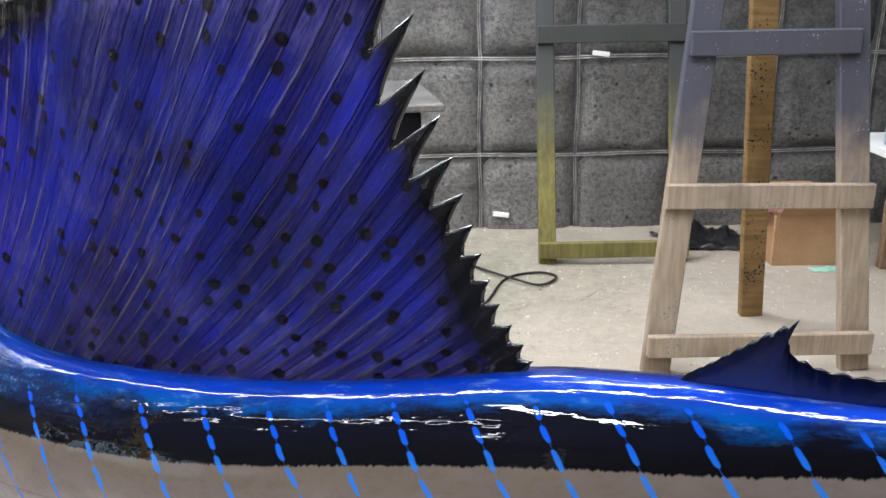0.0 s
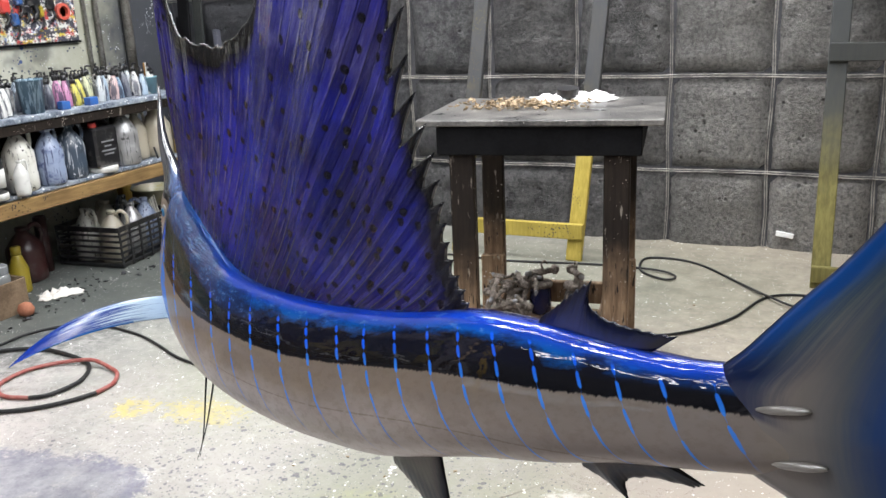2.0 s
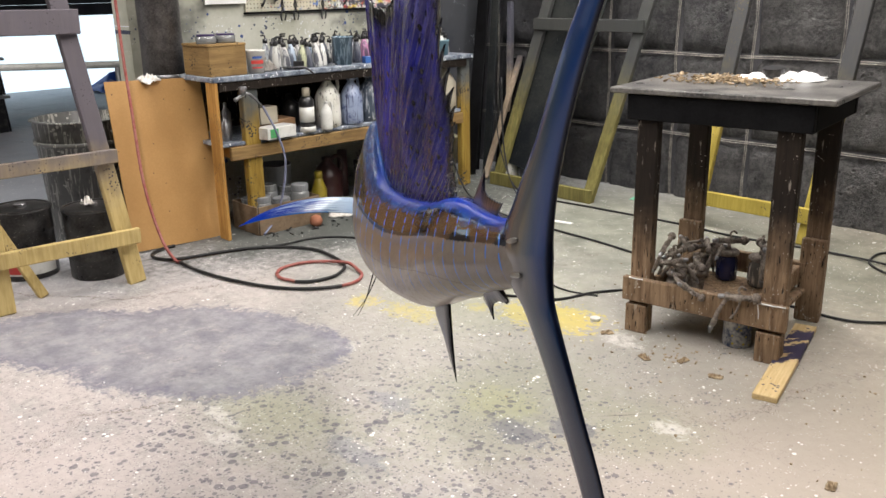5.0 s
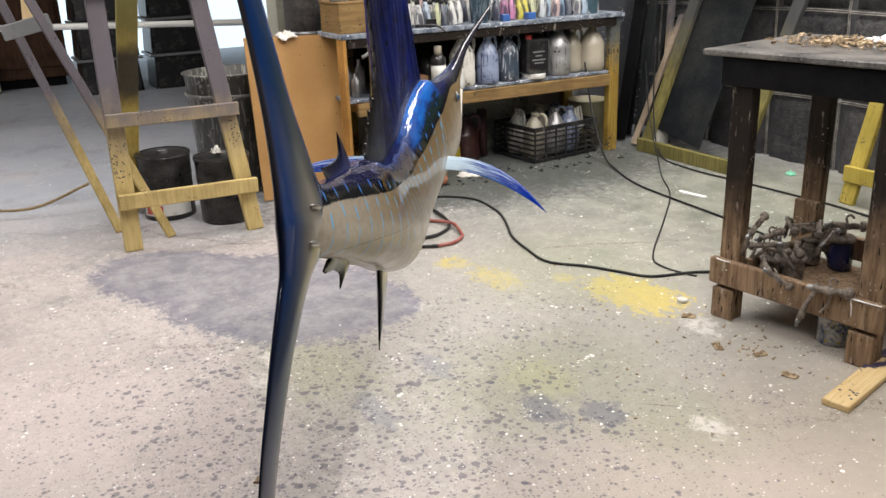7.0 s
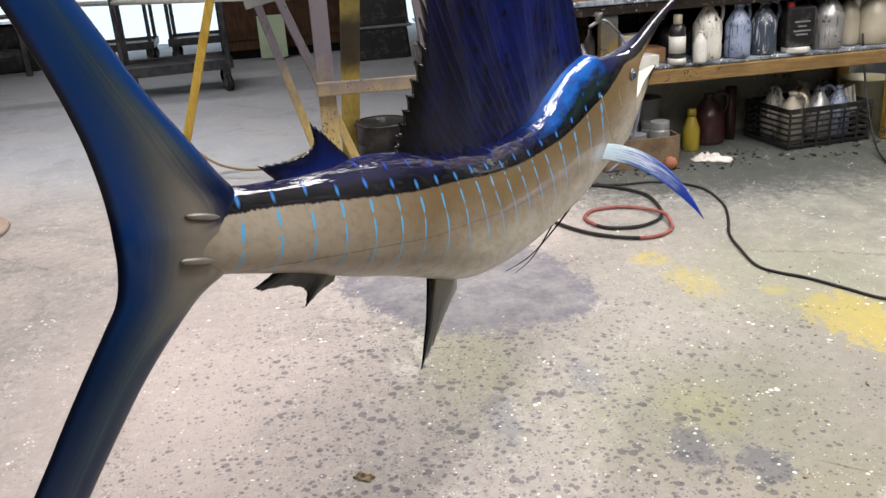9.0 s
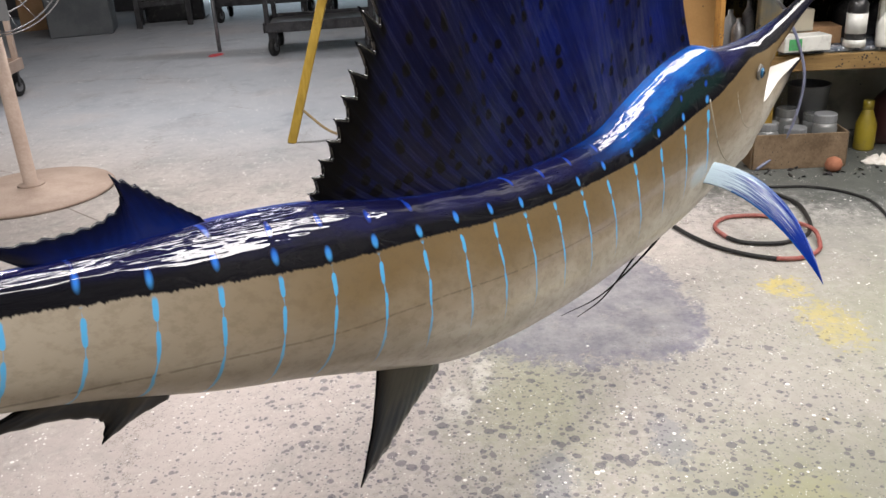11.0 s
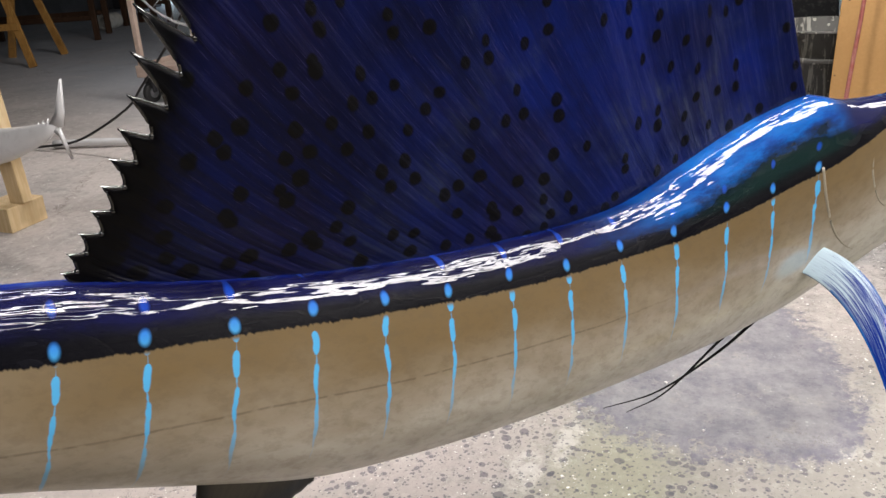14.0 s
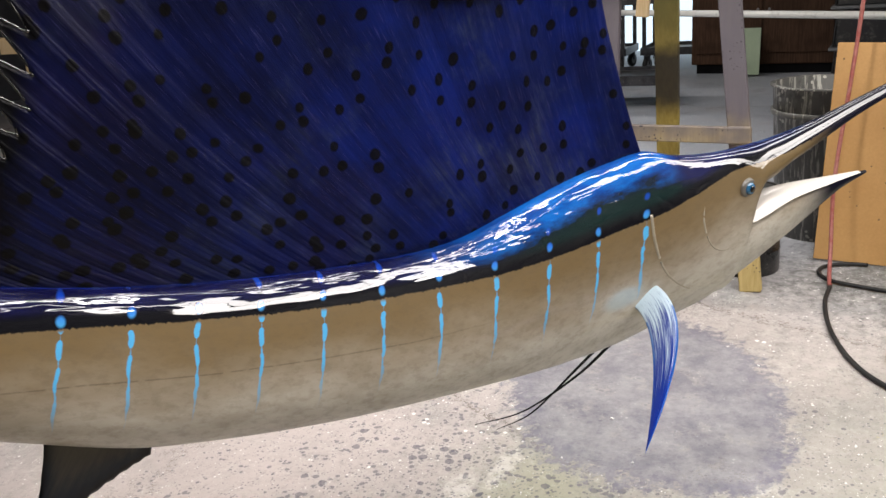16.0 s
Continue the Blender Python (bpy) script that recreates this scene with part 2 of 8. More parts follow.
    for cx, cy, rx, ry in ((-1.0, 1.15, 0.4, 0.2), (-0.5, 1.75, 0.3, 0.4), (-0.05, 1.95, 0.2, 0.2), (-1.3, 2.5, 0.4, 0.4)):
        col = g.mix(g.math("MULTIPLY", patch(cx, cy, rx, ry, 0.6, 0.9), 0.32), col, (0.22, 0.25, 0.14))
    for cx, cy, rx, ry in ((-0.33, 1.66, 0.11, 0.055), (-0.22, 1.80, 0.075, 0.06), (-0.62, 1.2, 0.12, 0.05), (-0.78, 1.50, 0.10, 0.05)):
        col = g.mix(g.math("MULTIPLY", patch(cx, cy, rx, ry, 0.18, 1.9), 0.6 if cx > -0.4 else 0.3), col, (0.13, 0.135, 0.175) if cx > -0.4 else (0.12, 0.15, 0.24))
    for cx, cy, rx, ry in ((-1.12, 1.02, 0.09, 0.03), (0.02, 2.02, 0.06, 0.045), (-0.52, 2.5, 0.09, 0.06), (-1.28, 1.62, 0.05, 0.1), (-0.98, 0.95, 0.08, 0.04)):
        col = g.mix(g.math("MULTIPLY", g.math("MULTIPLY", patch(cx, cy, rx, ry, 0.35, 1.5), worn), 0.6), col, (0.72, 0.70, 0.66))
    col = g.mix(g.math("MULTIPLY", patch(-7.25, -1.3, 0.22, 1.3, 0.4, 0.4), 0.6), col, (0.17, 0.18, 0.19))
    col = g.mix(patch(-7.19, -1.61, 0.10, 0.07, 0.1, 0.8), col, (0.55, 0.02, 0.04))
    # drops: dark ones in a swarm, pale ones all over
    swarm = g.math("MAXIMUM", patch(-0.65, 1.15, 1.25, 1.0, 0.7, 0.5), g.math("MULTIPLY", patch(-0.6, 1.4, 2.3, 2.1, 0.8, 0.9), g.math("MULTIPLY", g.step(g.noise(1.7, 4, 0.6), 0.40, 0.62), 0.75)))
    for scale, size in ((17.0, 0.25), (33.0, 0.29), (70.0, 0.28)):
        cut = g.math("MULTIPLY", g.math("MULTIPLY", g.step(g.noise(scale * 0.45, 1), 0.38, 0.68), swarm), size)
        drop = g.math("ADD", g.cells(scale, flat_, dim="2D"), g.math("MULTIPLY", g.math("SUBTRACT", g.noise(scale * 3.0, 2), 0.5), 0.16))
        col = g.mix(g.math("MULTIPLY", g.math("LESS_THAN", drop, cut), 0.60), col, (0.085, 0.085, 0.115))
    for scale, size in ((19.0, 0.15), (40.0, 0.18), (75.0, 0.18)):
        cut = g.math("MULTIPLY", g.step(g.noise(scale * 0.35, 2), 0.52, 0.76), size)
        col = g.mix(g.math("LESS_THAN", g.cells(scale, g.vec(g.math("ADD", x, 3.7), g.math("ADD", y, 9.1)), dim="2D"), cut), col, (0.84, 0.83, 0.80))
    film = g.math("SUBTRACT", 1.0, g.math("MULTIPLY", g.step(g.noise(11.0, 6, 0.75), 0.5, 0.7), 0.6))
    pool = g.math("MAXIMUM", patch(-1.72, 1.24, 0.60, 0.43, 0.08, 0.42, 25), g.math("MAXIMUM", patch(-2.12, 0.97, 0.52, 0.31, 0.10, 0.5, 33), patch(-1.45, 1.50, 0.28, 0.24, 0.1, 0.5)))
    inner = g.math("MAXIMUM", patch(-1.72, 1.24, 0.54, 0.37, 0.15, 0.5, 25), g.math("MAXIMUM", patch(-2.12, 0.97, 0.46, 0.25, 0.15, 0.5, 33), patch(-1.45, 1.50, 0.23, 0.19, 0.15, 0.5)))
    col = g.mix(g.math("MULTIPLY", g.math("MULTIPLY", pool, film), 0.85), col, blue)
    ring = g.math("MULTIPLY", pool, g.math("SUBTRACT", 1.0, inner))
    col = g.mix(g.math("MULTIPLY", g.math("MULTIPLY", ring, worn), 0.55), col, (0.135, 0.13, 0.19))
    crack = g.cells(0.85, g.vec(g.math("ADD", x, g.math("MULTIPLY", warp, 0.2)), g.math("ADD", y, g.math("MULTIPLY", warp, 0.25))), "DISTANCE_TO_EDGE", dim="2D")
    col = g.mix(g.math("MULTIPLY", g.step(crack, 0.0045, 0.0015), g.step(g.noise(1.2, 3), 0.42, 0.55)), col, (0.15, 0.12, 0.10))
    g.set(Base_Color=col, Roughness=g.math("ADD", 0.42, g.math("MULTIPLY", g.noise(2.5, 4), 0.3)), Specular_IOR_Level=0.3)
    g.bump(g.math("ADD", fine, g.math("MULTIPLY", g.noise(7.0, 4), 1.5)), 0.3, 0.003)
    return g.mat


def padding():
    g = Graph("sprayed_padding")
    v = g.place()
    lump, grit = g.noise(9.0, 8, 0.75, v), g.noise(46.0, 6, 0.8, v)
    f = g.step(g.math("ADD", g.math("MULTIPLY", lump, 0.55), g.math("MULTIPLY", grit, 0.45)), 0.34, 0.68)
    col = g.mix(f, (0.07, 0.07, 0.073), (0.33, 0.325, 0.32))
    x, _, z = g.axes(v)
    # pads paler towards the floor, except at the left
    pale_low = g.step(g.math("ADD", g.math("ADD", z, g.math("MULTIPLY", x, 0.5)), g.math("MULTIPLY", g.noise(2.6, 5, 0.7, v), 1.6)), 3.2, 1.4)
    pale_low = g.math("MULTIPLY", pale_low, g.step(x, -0.5, 0.35))
    col = g.mix(g.math("MULTIPLY", pale_low, 0.75), col, g.mix(g.step(grit, 0.33, 0.62), (0.24, 0.235, 0.225), (0.66, 0.63, 0.58)))
    # left end: dark sprayed tone, deepened in colour to offset the lamp nearby
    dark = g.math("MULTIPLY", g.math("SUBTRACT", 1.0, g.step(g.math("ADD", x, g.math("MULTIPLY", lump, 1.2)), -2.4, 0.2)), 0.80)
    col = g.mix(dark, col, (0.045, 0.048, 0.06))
    pit = g.math("MULTIPLY", g.step(g.cells(16.0, v), 0.22, 0.08), g.step(g.noise(5.0, 3, 0.6, v), 0.45, 0.6))
    col = g.mix(g.math("MULTIPLY", pit, 0.7), col, (0.03, 0.03, 0.03))
    col = g.mix(g.math("MULTIPLY", g.chance(), 0.25), col, (0.17, 0.16, 0.15))
    g.set(Base_Color=col, Roughness=0.92, Specular_IOR_Level=0.2)
    g.bump(g.math("SUBTRACT", g.math("ADD", grit, g.math("MULTIPLY", lump, 2.4)), pit), 1.0, 0.06)
    return g.mat


def stained_wall():
    g = Graph("oversprayed_wall")
    v = g.place()
    col = g.mix(g.step(g.noise(1.6, 6, 0.65), 0.35, 0.7), (0.36, 0.36, 0.28), (0.55, 0.55, 0.48))
    col = g.mix(g.math("MULTIPLY", g.step(g.noise(2.3, 4, 0.6, g.vec(g.math("ADD", g.axes(v)[1], 4.0), g.axes(v)[2])), 0.5, 0.66), 0.7), col, (0.08, 0.085, 0.08))
    # wall turns navy-black towards the corner
    edge_ = g.math("ADD", g.axes(v)[1], g.math("MULTIPLY", g.math("SUBTRACT", g.noise(3.0, 5, 0.6), 0.5), 0.5))
    col = g.mix(g.math("MULTIPLY", g.step(edge_, 3.95, 4.35), 0.93), col, (0.022, 0.026, 0.04))
    spot = g.math("LESS_THAN", g.cells(22.0), g.math("MULTIPLY", g.step(g.noise(4.0, 3), 0.5, 0.75), 0.22))
    col = g.mix(spot, col, (0.75, 0.78, 0.8))
    for k, scale in enumerate((35.0, 60.0)):
        speck = g.math("LESS_THAN", g.cells(scale, g.vec(g.math("ADD", g.axes(v)[1], 2.7 * k), g.axes(v)[2])), g.math("MULTIPLY", g.step(g.noise(3.2, 4, 0.6, g.vec(g.math("ADD", g.axes(v)[1], 9.0 + k), g.axes(v)[2])), 0.45, 0.68), 0.30))
        col = g.mix(speck, col, (0.72, 0.75, 0.80) if k else (0.05, 0.06, 0.10))
    blue = g.math("LESS_THAN", g.cells(13.0), g.math("MULTIPLY", g.step(g.noise(3.0, 3), 0.55, 0.75), 0.26))
    col = g.mix(blue, col, (0.05, 0.08, 0.2))
    g.set(Base_Color=col, Roughness=0.75)
    g.bump(g.noise(30.0, 4), 0.2, 0.004)
    return g.mat


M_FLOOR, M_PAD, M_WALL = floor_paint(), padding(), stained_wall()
M_DARKWALL = plain("hall_block_wall", (0.05, 0.05, 0.055), (0.11, 0.11, 0.12), 1.5, 0.85)
M_CEIL = plain("dark_ceiling", (0.02, 0.02, 0.022), (0.05, 0.05, 0.05), 1.0, 0.9)
M_WIRE = plain("dusty_wire", (0.14, 0.13, 0.12), (0.42, 0.40, 0.36), 9, 0.6, 0.3)
M_YELLOW = wood("yellow_sprayed_pine", (0.33, 0.26, 0.05), (0.46, 0.36, 0.08), (0.032, 0.037, 0.05), 0.45, 0.95, specks=(0.10, 0.09, 0.06))
M_OLIVE = wood("olive_sprayed_pine", (0.14, 0.125, 0.045), (0.23, 0.205, 0.072), (0.035, 0.038, 0.042), 0.35, 0.95)
M_EASEL = wood("oversprayed_pine", (0.44, 0.33, 0.13), (0.58, 0.45, 0.20), (0.085, 0.080, 0.105), 0.34, 0.80, specks=(0.07, 0.065, 0.07), speck_size=0.32)
M_BACKLEG = wood("yellow_leg_with_sprayed_band", (0.36, 0.27, 0.07), (0.48, 0.37, 0.11), (0.16, 0.15, 0.06), 0.7, 1.3, band=(0.62, 1.0))
M_EASELB = wood("dusty_sprayed_pine", (0.28, 0.22, 0.155), (0.40, 0.325, 0.245), (0.04, 0.044, 0.062), 0.62, 0.98, specks=(0.2, 0.2, 0.22))
M_BENCHLEG = wood("dirty_yellow_leg", (0.24, 0.15, 0.03), (0.38, 0.26, 0.06), (0.06, 0.075, 0.085), 0.52, 0.85, specks=(0.045, 0.045, 0.045), speck_size=0.5)
M_BUCKET = plain("scuffed_bucket_steel", (0.016, 0.016, 0.017), (0.060, 0.058, 0.056), 9, 0.30, 0.3, spots=(0.4, 0.38, 0.32), spot_size=0.08)
M_AMBER = wood("varnished_pine", (0.36, 0.18, 0.05), (0.52, 0.29, 0.085), None, specks=(0.12, 0.09, 0.06))
M_RAIL = wood("paint_stained_rail", (0.20, 0.125, 0.055), (0.31, 0.205, 0.085), None, grain=(40, 3, 3), specks=(0.02, 0.022, 0.03))
M_CASTLEG = wood("yellowed_stand_leg", (0.46, 0.30, 0.05), (0.58, 0.40, 0.08), None, specks=(0.2, 0.12, 0.05))
M_RAWPINE = wood("raw_pine", (0.62, 0.45, 0.24), (0.74, 0.58, 0.36))
M_BENCH = wood("worn_bench_wood", (0.14, 0.090, 0.055), (0.31, 0.215, 0.135), (0.0038, 0.0038, 0.0045), 0.24, 0.60, specks=(0.50, 0.46, 0.40), speck_size=0.22, cuts=(0.018, 0.014, 0.012))
M_BENCHTOP = plain("dusty_black_top", (0.035, 0.035, 0.036), (0.19, 0.18, 0.165), 7, 0.3, spots=(0.5, 0.48, 0.44), spot_size=0.1)
M_BLACKPAINT = plain("black_paint", (0.003, 0.003, 0.0035), (0.009, 0.009, 0.01), 6, 0.7, shine=0.08)
M_HARDBOARD = plain("tan_hardboard", (0.42, 0.235, 0.085), (0.50, 0.29, 0.11), 2.2, 0.5, bump=0.05, spots=(0.16, 0.1, 0.05), spot_size=0.06, spot_scale=14)
M_CARD = plain("brown_cardboard", (0.36, 0.21, 0.11), (0.46, 0.29, 0.16), 4, 0.8, bump=0.05)
M_SHELFTOP = plain("paint_crusted_shelf", (0.05, 0.065, 0.10), (0.33, 0.37, 0.42), 16, 0.45, bump=0.5, spots=(0.7, 0.72, 0.75), spot_size=0.2, spot_scale=40)
M_RUBBER = plain("black_rubber", (0.012, 0.012, 0.013), (0.03, 0.03, 0.03), 30, 0.5)
M_REDHOSE = plain("red_rubber", (0.27, 0.065, 0.055), (0.36, 0.15, 0.13), 20, 0.5)
M_STEEL = plain("worn_steel", (0.20, 0.20, 0.21), (0.36, 0.36, 0.37), 10, 0.42, 0.85)
M_GALV = plain("paint_streaked_zinc", (0.15, 0.14, 0.12), (0.44, 0.42, 0.38), 7, 0.5, 0.4, spots=(0.55, 0.52, 0.45), spot_size=0.1, spot_scale=25)
M_DUCT = plain("dark_oversprayed_duct", (0.045, 0.042, 0.042), (0.17, 0.16, 0.155), 5, 0.36, 0.5, spots=(0.35, 0.33, 0.3), spot_size=0.06)
M_DRUM = gloss("paint_splashed_drum", (0.13, 0.128, 0.12), 0.4, 0.3, coat=0.1, dirt=(0.05, 0.05, 0.048), amount=0.6, drips=(0.44, 0.43, 0.38))
M_DARKSTEEL = plain("dark_steel", (0.03, 0.03, 0.033), (0.08, 0.08, 0.085), 9, 0.4, 0.6, spots=(0.4, 0.36, 0.28), spot_size=0.08)
M_WHITEPL = gloss("white_plastic", (0.74, 0.74, 0.70), 0.35)
M_PAPER = plain("white_paper", (0.80, 0.80, 0.78), (0.86, 0.86, 0.85), 5, 0.85, bump=0.05)
M_BLACKPL = gloss("black_plastic", (0.015, 0.015, 0.017), 0.3, dirt=(0.3, 0.28, 0.25), amount=0.25)
M_GREYPL = gloss("grey_plastic", (0.25, 0.26, 0.27), 0.4)
M_BROWNCAB = wood("dark_brown_cabinet", (0.05, 0.026, 0.016), (0.09, 0.05, 0.03), None)
M_ROPE = plain("twisted_rope", (0.20, 0.14, 0.07), (0.34, 0.26, 0.14), 60, 0.9, bump=0.6)
M_CHIP = plain("wood_shavings", (0.17, 0.115, 0.065), (0.46, 0.36, 0.23), 28, 0.8)
M_RAG = plain("white_rag", (0.62, 0.58, 0.52), (0.82, 0.8, 0.76), 18, 0.95, bump=0.5)


def daylight():
    g = Graph("bright_yard")
    z = g.axes(g.place())[2]
    n = g.noise(0.9, 4, 0.6)
    col = g.mix(g.step(g.math("ADD", z, n), 1.4, 3.0), (0.76, 0.90, 1.0), (0.55, 0.75, 0.85))
    g.set(Base_Color=(0, 0, 0), Emission_Color=col, Emission_Strength=1.3)
    return g.mat


M_DAY = daylight()

# ---------------------------------------------------------------- mesh helpers


def mesh_of(bm, material, smooth=False):
    data = bpy.data.meshes.new("mesh")
    bm.to_mesh(data)
    bm.free()
    if smooth:
        data.polygons.foreach_set("use_smooth", [True] * len(data.polygons))
    if material:
        data.materials.append(material)
    return data


def part(name, bm, material, parent, label="", smooth=False, at=None):
    """One mesh object under a thing or a part."""
    ob = new(name, mesh_of(bm, material, smooth))
    ob.parent = parent
    if at is not None:
        ob.matrix_basis = at
    return tagged(ob, label)


def thing(name, m, label, category, group="", kind=""):
    ob = new(name)
    ob.empty_display_size = 0.1
    ob.matrix_basis = m
    return tagged(ob, label, category, group, kind)


def whole(name, bm, material, m, label, category, group="", kind="", smooth=False):
    ob = new(name, mesh_of(bm, material, smooth))
    ob.matrix_basis = m
    return tagged(ob, label, category, group, kind)


def box(sx, sy, sz, m=None, bevel=0.003, bm=None, base=False):
    """A box with worn edges; base: its underside lies at z = 0."""
    one = bmesh.new()
    bmesh.ops.create_cube(one, size=1.0, matrix=Matrix.Diagonal((sx, sy, sz, 1)))
    if bevel:
        bmesh.ops.bevel(one, geom=one.edges[:], offset=min(bevel, 0.3 * min(sx, sy, sz)), segments=1, affect="EDGES")
    if base:
        bmesh.ops.translate(one, verts=one.verts, vec=(0, 0, sz / 2))
    if m is not None:
        bmesh.ops.transform(one, matrix=m, verts=one.verts)
    return join(bm, one)


def join(bm, one):
    if bm is None:
        return one
    data = bpy.data.meshes.new("tmp")
    one.to_mesh(data)
    one.free()
    bm.from_mesh(data)
    bpy.data.meshes.remove(data)
    return bm


def beam(a, b, wide, deep, side=(1, 0, 0), bevel=0.004, bm=None):
    """A board from a to b; side: roughly the way its width lies."""
    a, b, side = Vector(a), Vector(b), Vector(side)
    zax = (b - a).normalized()
    xax = (side - side.dot(zax) * zax).normalized()
    yax = zax.cross(xax)
    m = Matrix((xax, yax, zax)).transposed().to_4x4()
    m.translation = (a + b) / 2
    return box(wide, deep, (b - a).length, m, bevel, bm)


def lathe(profile, seg=20, bm=None, m=None, squash=1.0):
    """A turned body from (radius, height) rows."""
    one = bmesh.new()
    rings = []
    for r, z in profile:
        rings.append([one.verts.new((r * math.cos(2 * math.pi * k / seg), squash * r * math.sin(2 * math.pi * k / seg), z)) for k in range(seg)])
    for lo, hi in zip(rings, rings[1:]):
        for k in range(seg):
            one.faces.new((lo[k], lo[(k + 1) % seg], hi[(k + 1) % seg], hi[k]))
    one.faces.new(rings[0][::-1])
    one.faces.new(rings[-1])
    if m is not None:
        bmesh.ops.transform(one, matrix=m, verts=one.verts)
    return join(bm, one)


def smooth_path(pts, steps=6):
    """A soft curve through the points."""
    p = [Vector(q) for q in pts]
    p = [2 * p[0] - p[1], *p, 2 * p[-1] - p[-2]]
    out = []
    for i in range(1, len(p) - 2):
        for k in range(steps):
            t = k / steps
            out.append(0.5 * (2 * p[i] + (p[i + 1] - p[i - 1]) * t + (2 * p[i - 1] - 5 * p[i] + 4 * p[i + 1] - p[i + 2]) * t * t + (3 * p[i] - p[i - 1] - 3 * p[i + 1] + p[i + 2]) * t ** 3))
    return out + [p[-2]]


def tube(pts, radius, seg=8, end=None, bm=None):
    """A round bar along the points; end: its radius at the far end."""
    one = bmesh.new()
    pts = [Vector(q) for q in pts]
    rings = []
    for i, q in enumerate(pts):
        way = (pts[min(i + 1, len(pts) - 1)] - pts[max(i - 1, 0)]).normalized()
        a = way.orthogonal() if abs(way.z) > 0.95 else way.cross(Vector((0, 0, 1)))
        a.normalize()
        b = way.cross(a)
        r = radius if end is None else radius + (end - radius) * i / (len(pts) - 1)
        rings.append([one.verts.new(q + r * (math.cos(2 * math.pi * k / seg) * a + math.sin(2 * math.pi * k / seg) * b)) for k in range(seg)])
    for lo, hi in zip(rings, rings[1:]):
        for k in range(seg):
            one.faces.new((lo[k], lo[(k + 1) % seg], hi[(k + 1) % seg], hi[k]))
    one.faces.new(rings[0][::-1])
    one.faces.new(rings[-1])
    return join(bm, one)


def soft_table(*rows):
    """A smooth curve through a few (x, y) rows."""
    xs, ys = np.array([r[0] for r in rows]), np.array([r[1] for r in rows])
    d = np.gradient(ys, xs)

    def value(x):
        x = min(max(x, xs[0]), xs[-1])
        i = min(int(np.searchsorted(xs, x, side="right")) - 1, len(xs) - 2)
        h = xs[i + 1] - xs[i]
        t = (x - xs[i]) / h
        return float((1 + 2 * t) * (1 - t) ** 2 * ys[i] + t * (1 - t) ** 2 * h * d[i] + t * t * (3 - 2 * t) * ys[i + 1] + t * t * (t - 1) * h * d[i + 1])

    return value

# ---------------------------------------------------------------- the setting
WALL_Y, WALL_X = 4.78, -3.6


def slab(name, x0, x1, y0, y1, z0, z1, material, label, category):
    return whole(name, box(x1 - x0, y1 - y0, z1 - z0, None, 0), material, pose((x0 + x1) / 2, (y0 + y1) / 2, (z0 + z1) / 2), label, category, "", "structure")


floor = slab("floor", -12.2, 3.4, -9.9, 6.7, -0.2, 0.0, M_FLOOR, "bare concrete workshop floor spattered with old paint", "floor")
# ceiling, east wall and south wall are unseen, added to shut the room
ceiling = slab("ceiling", -12.2, 3.4, -9.9, 6.7, 3.7, 3.85, M_CEIL, "dark unlit workshop ceiling, unseen, closes the room", "ceiling")
wall_north = slab("wall_north", -3.59, 3.4, WALL_Y + 0.03, WALL_Y + 0.25, 0, 3.7, M_DARKWALL, "wall covered with square panels of grey sprayed padding", "wall")
wall_west = slab("wall_west", WALL_X - 0.2, WALL_X, 1.95, 6.39, 0, 3.7, M_WALL, "greenish wall stained with overspray and paint drops", "wall")
wall_east = slab("wall_east", 3.2, 3.4, -9.9, WALL_Y + 0.02, 0, 3.7, M_DARKWALL, "plain dark side wall, unseen, added to close the room", "wall")
wall_south = slab("wall_south", -12.2, 3.19, -9.9, -9.7, 0, 3.7, M_DARKWALL, "plain dark rear wall of the hall, unseen, added to close the room", "wall")
wall_hall = slab("wall_hall", -12.0, WALL_X, 6.4, 6.6, 0, 3.7, M_DARKWALL, "dark block wall of the hall", "wall")

# far wall with its open loading doors
DOORS = ((-8.9, -8.2), (-5.6, -4.7), (-3.6, -0.35), (1.35, 5.95))
edge_y = -9.7
for i, (a, b) in enumerate((*DOORS, (6.4, 6.4))):
    if a - edge_y > 0.05:
        slab("wall_far", -11.9, -11.6, edge_y, a, 0, 3.7, M_DARKWALL, "dark wall between the loading doors", "wall")
    if b > a:
        slab("wall_far", -11.9, -11.6, a, b, 2.7, 3.7, M_DARKWALL, "dark wall over a loading door", "wall")
    edge_y = b
# one door top is known dark; the other shutters are added to cut reflections
for a, b in DOORS:
    shutter = thing("roller_door", pose(-11.72, (a + b) / 2, 0), "dark roller door lowered halfway, added to keep the yard's reflection off the fish", "door", "roller doors of the hall")
    for k in range(10):
        part("door_slat", box(0.05, b - a + 0.02, 0.165, pose(0.012 * (k % 2), 0, 1.145 + 0.168 * k), 0.012), M_DARKWALL, shutter)
whole("backdrop", box(0.02, 18, 4.2, None, 0), M_DAY, pose(-12.5, -1.4, 1.9), "bright daylight over the yard outside", "backdrop", "", "structure")


def strip_fixture():
    th = thing("ceiling_light", pose(0, 0, 0), "long white strip light hung under the ceiling", "light", "strip lights of the workshop")
    part("housing", box(2.44, 0.62, 0.05, pose(0, 0, 3.06), 0.008), M_WHITEPL, th)
    for sx in (-0.9, 0.9):
        part("hanger", tube([(sx, 0, 3.08), (sx, 0, 3.71)], 0.004, 6), M_STEEL, th)
    return th


lamp_thing = strip_fixture()
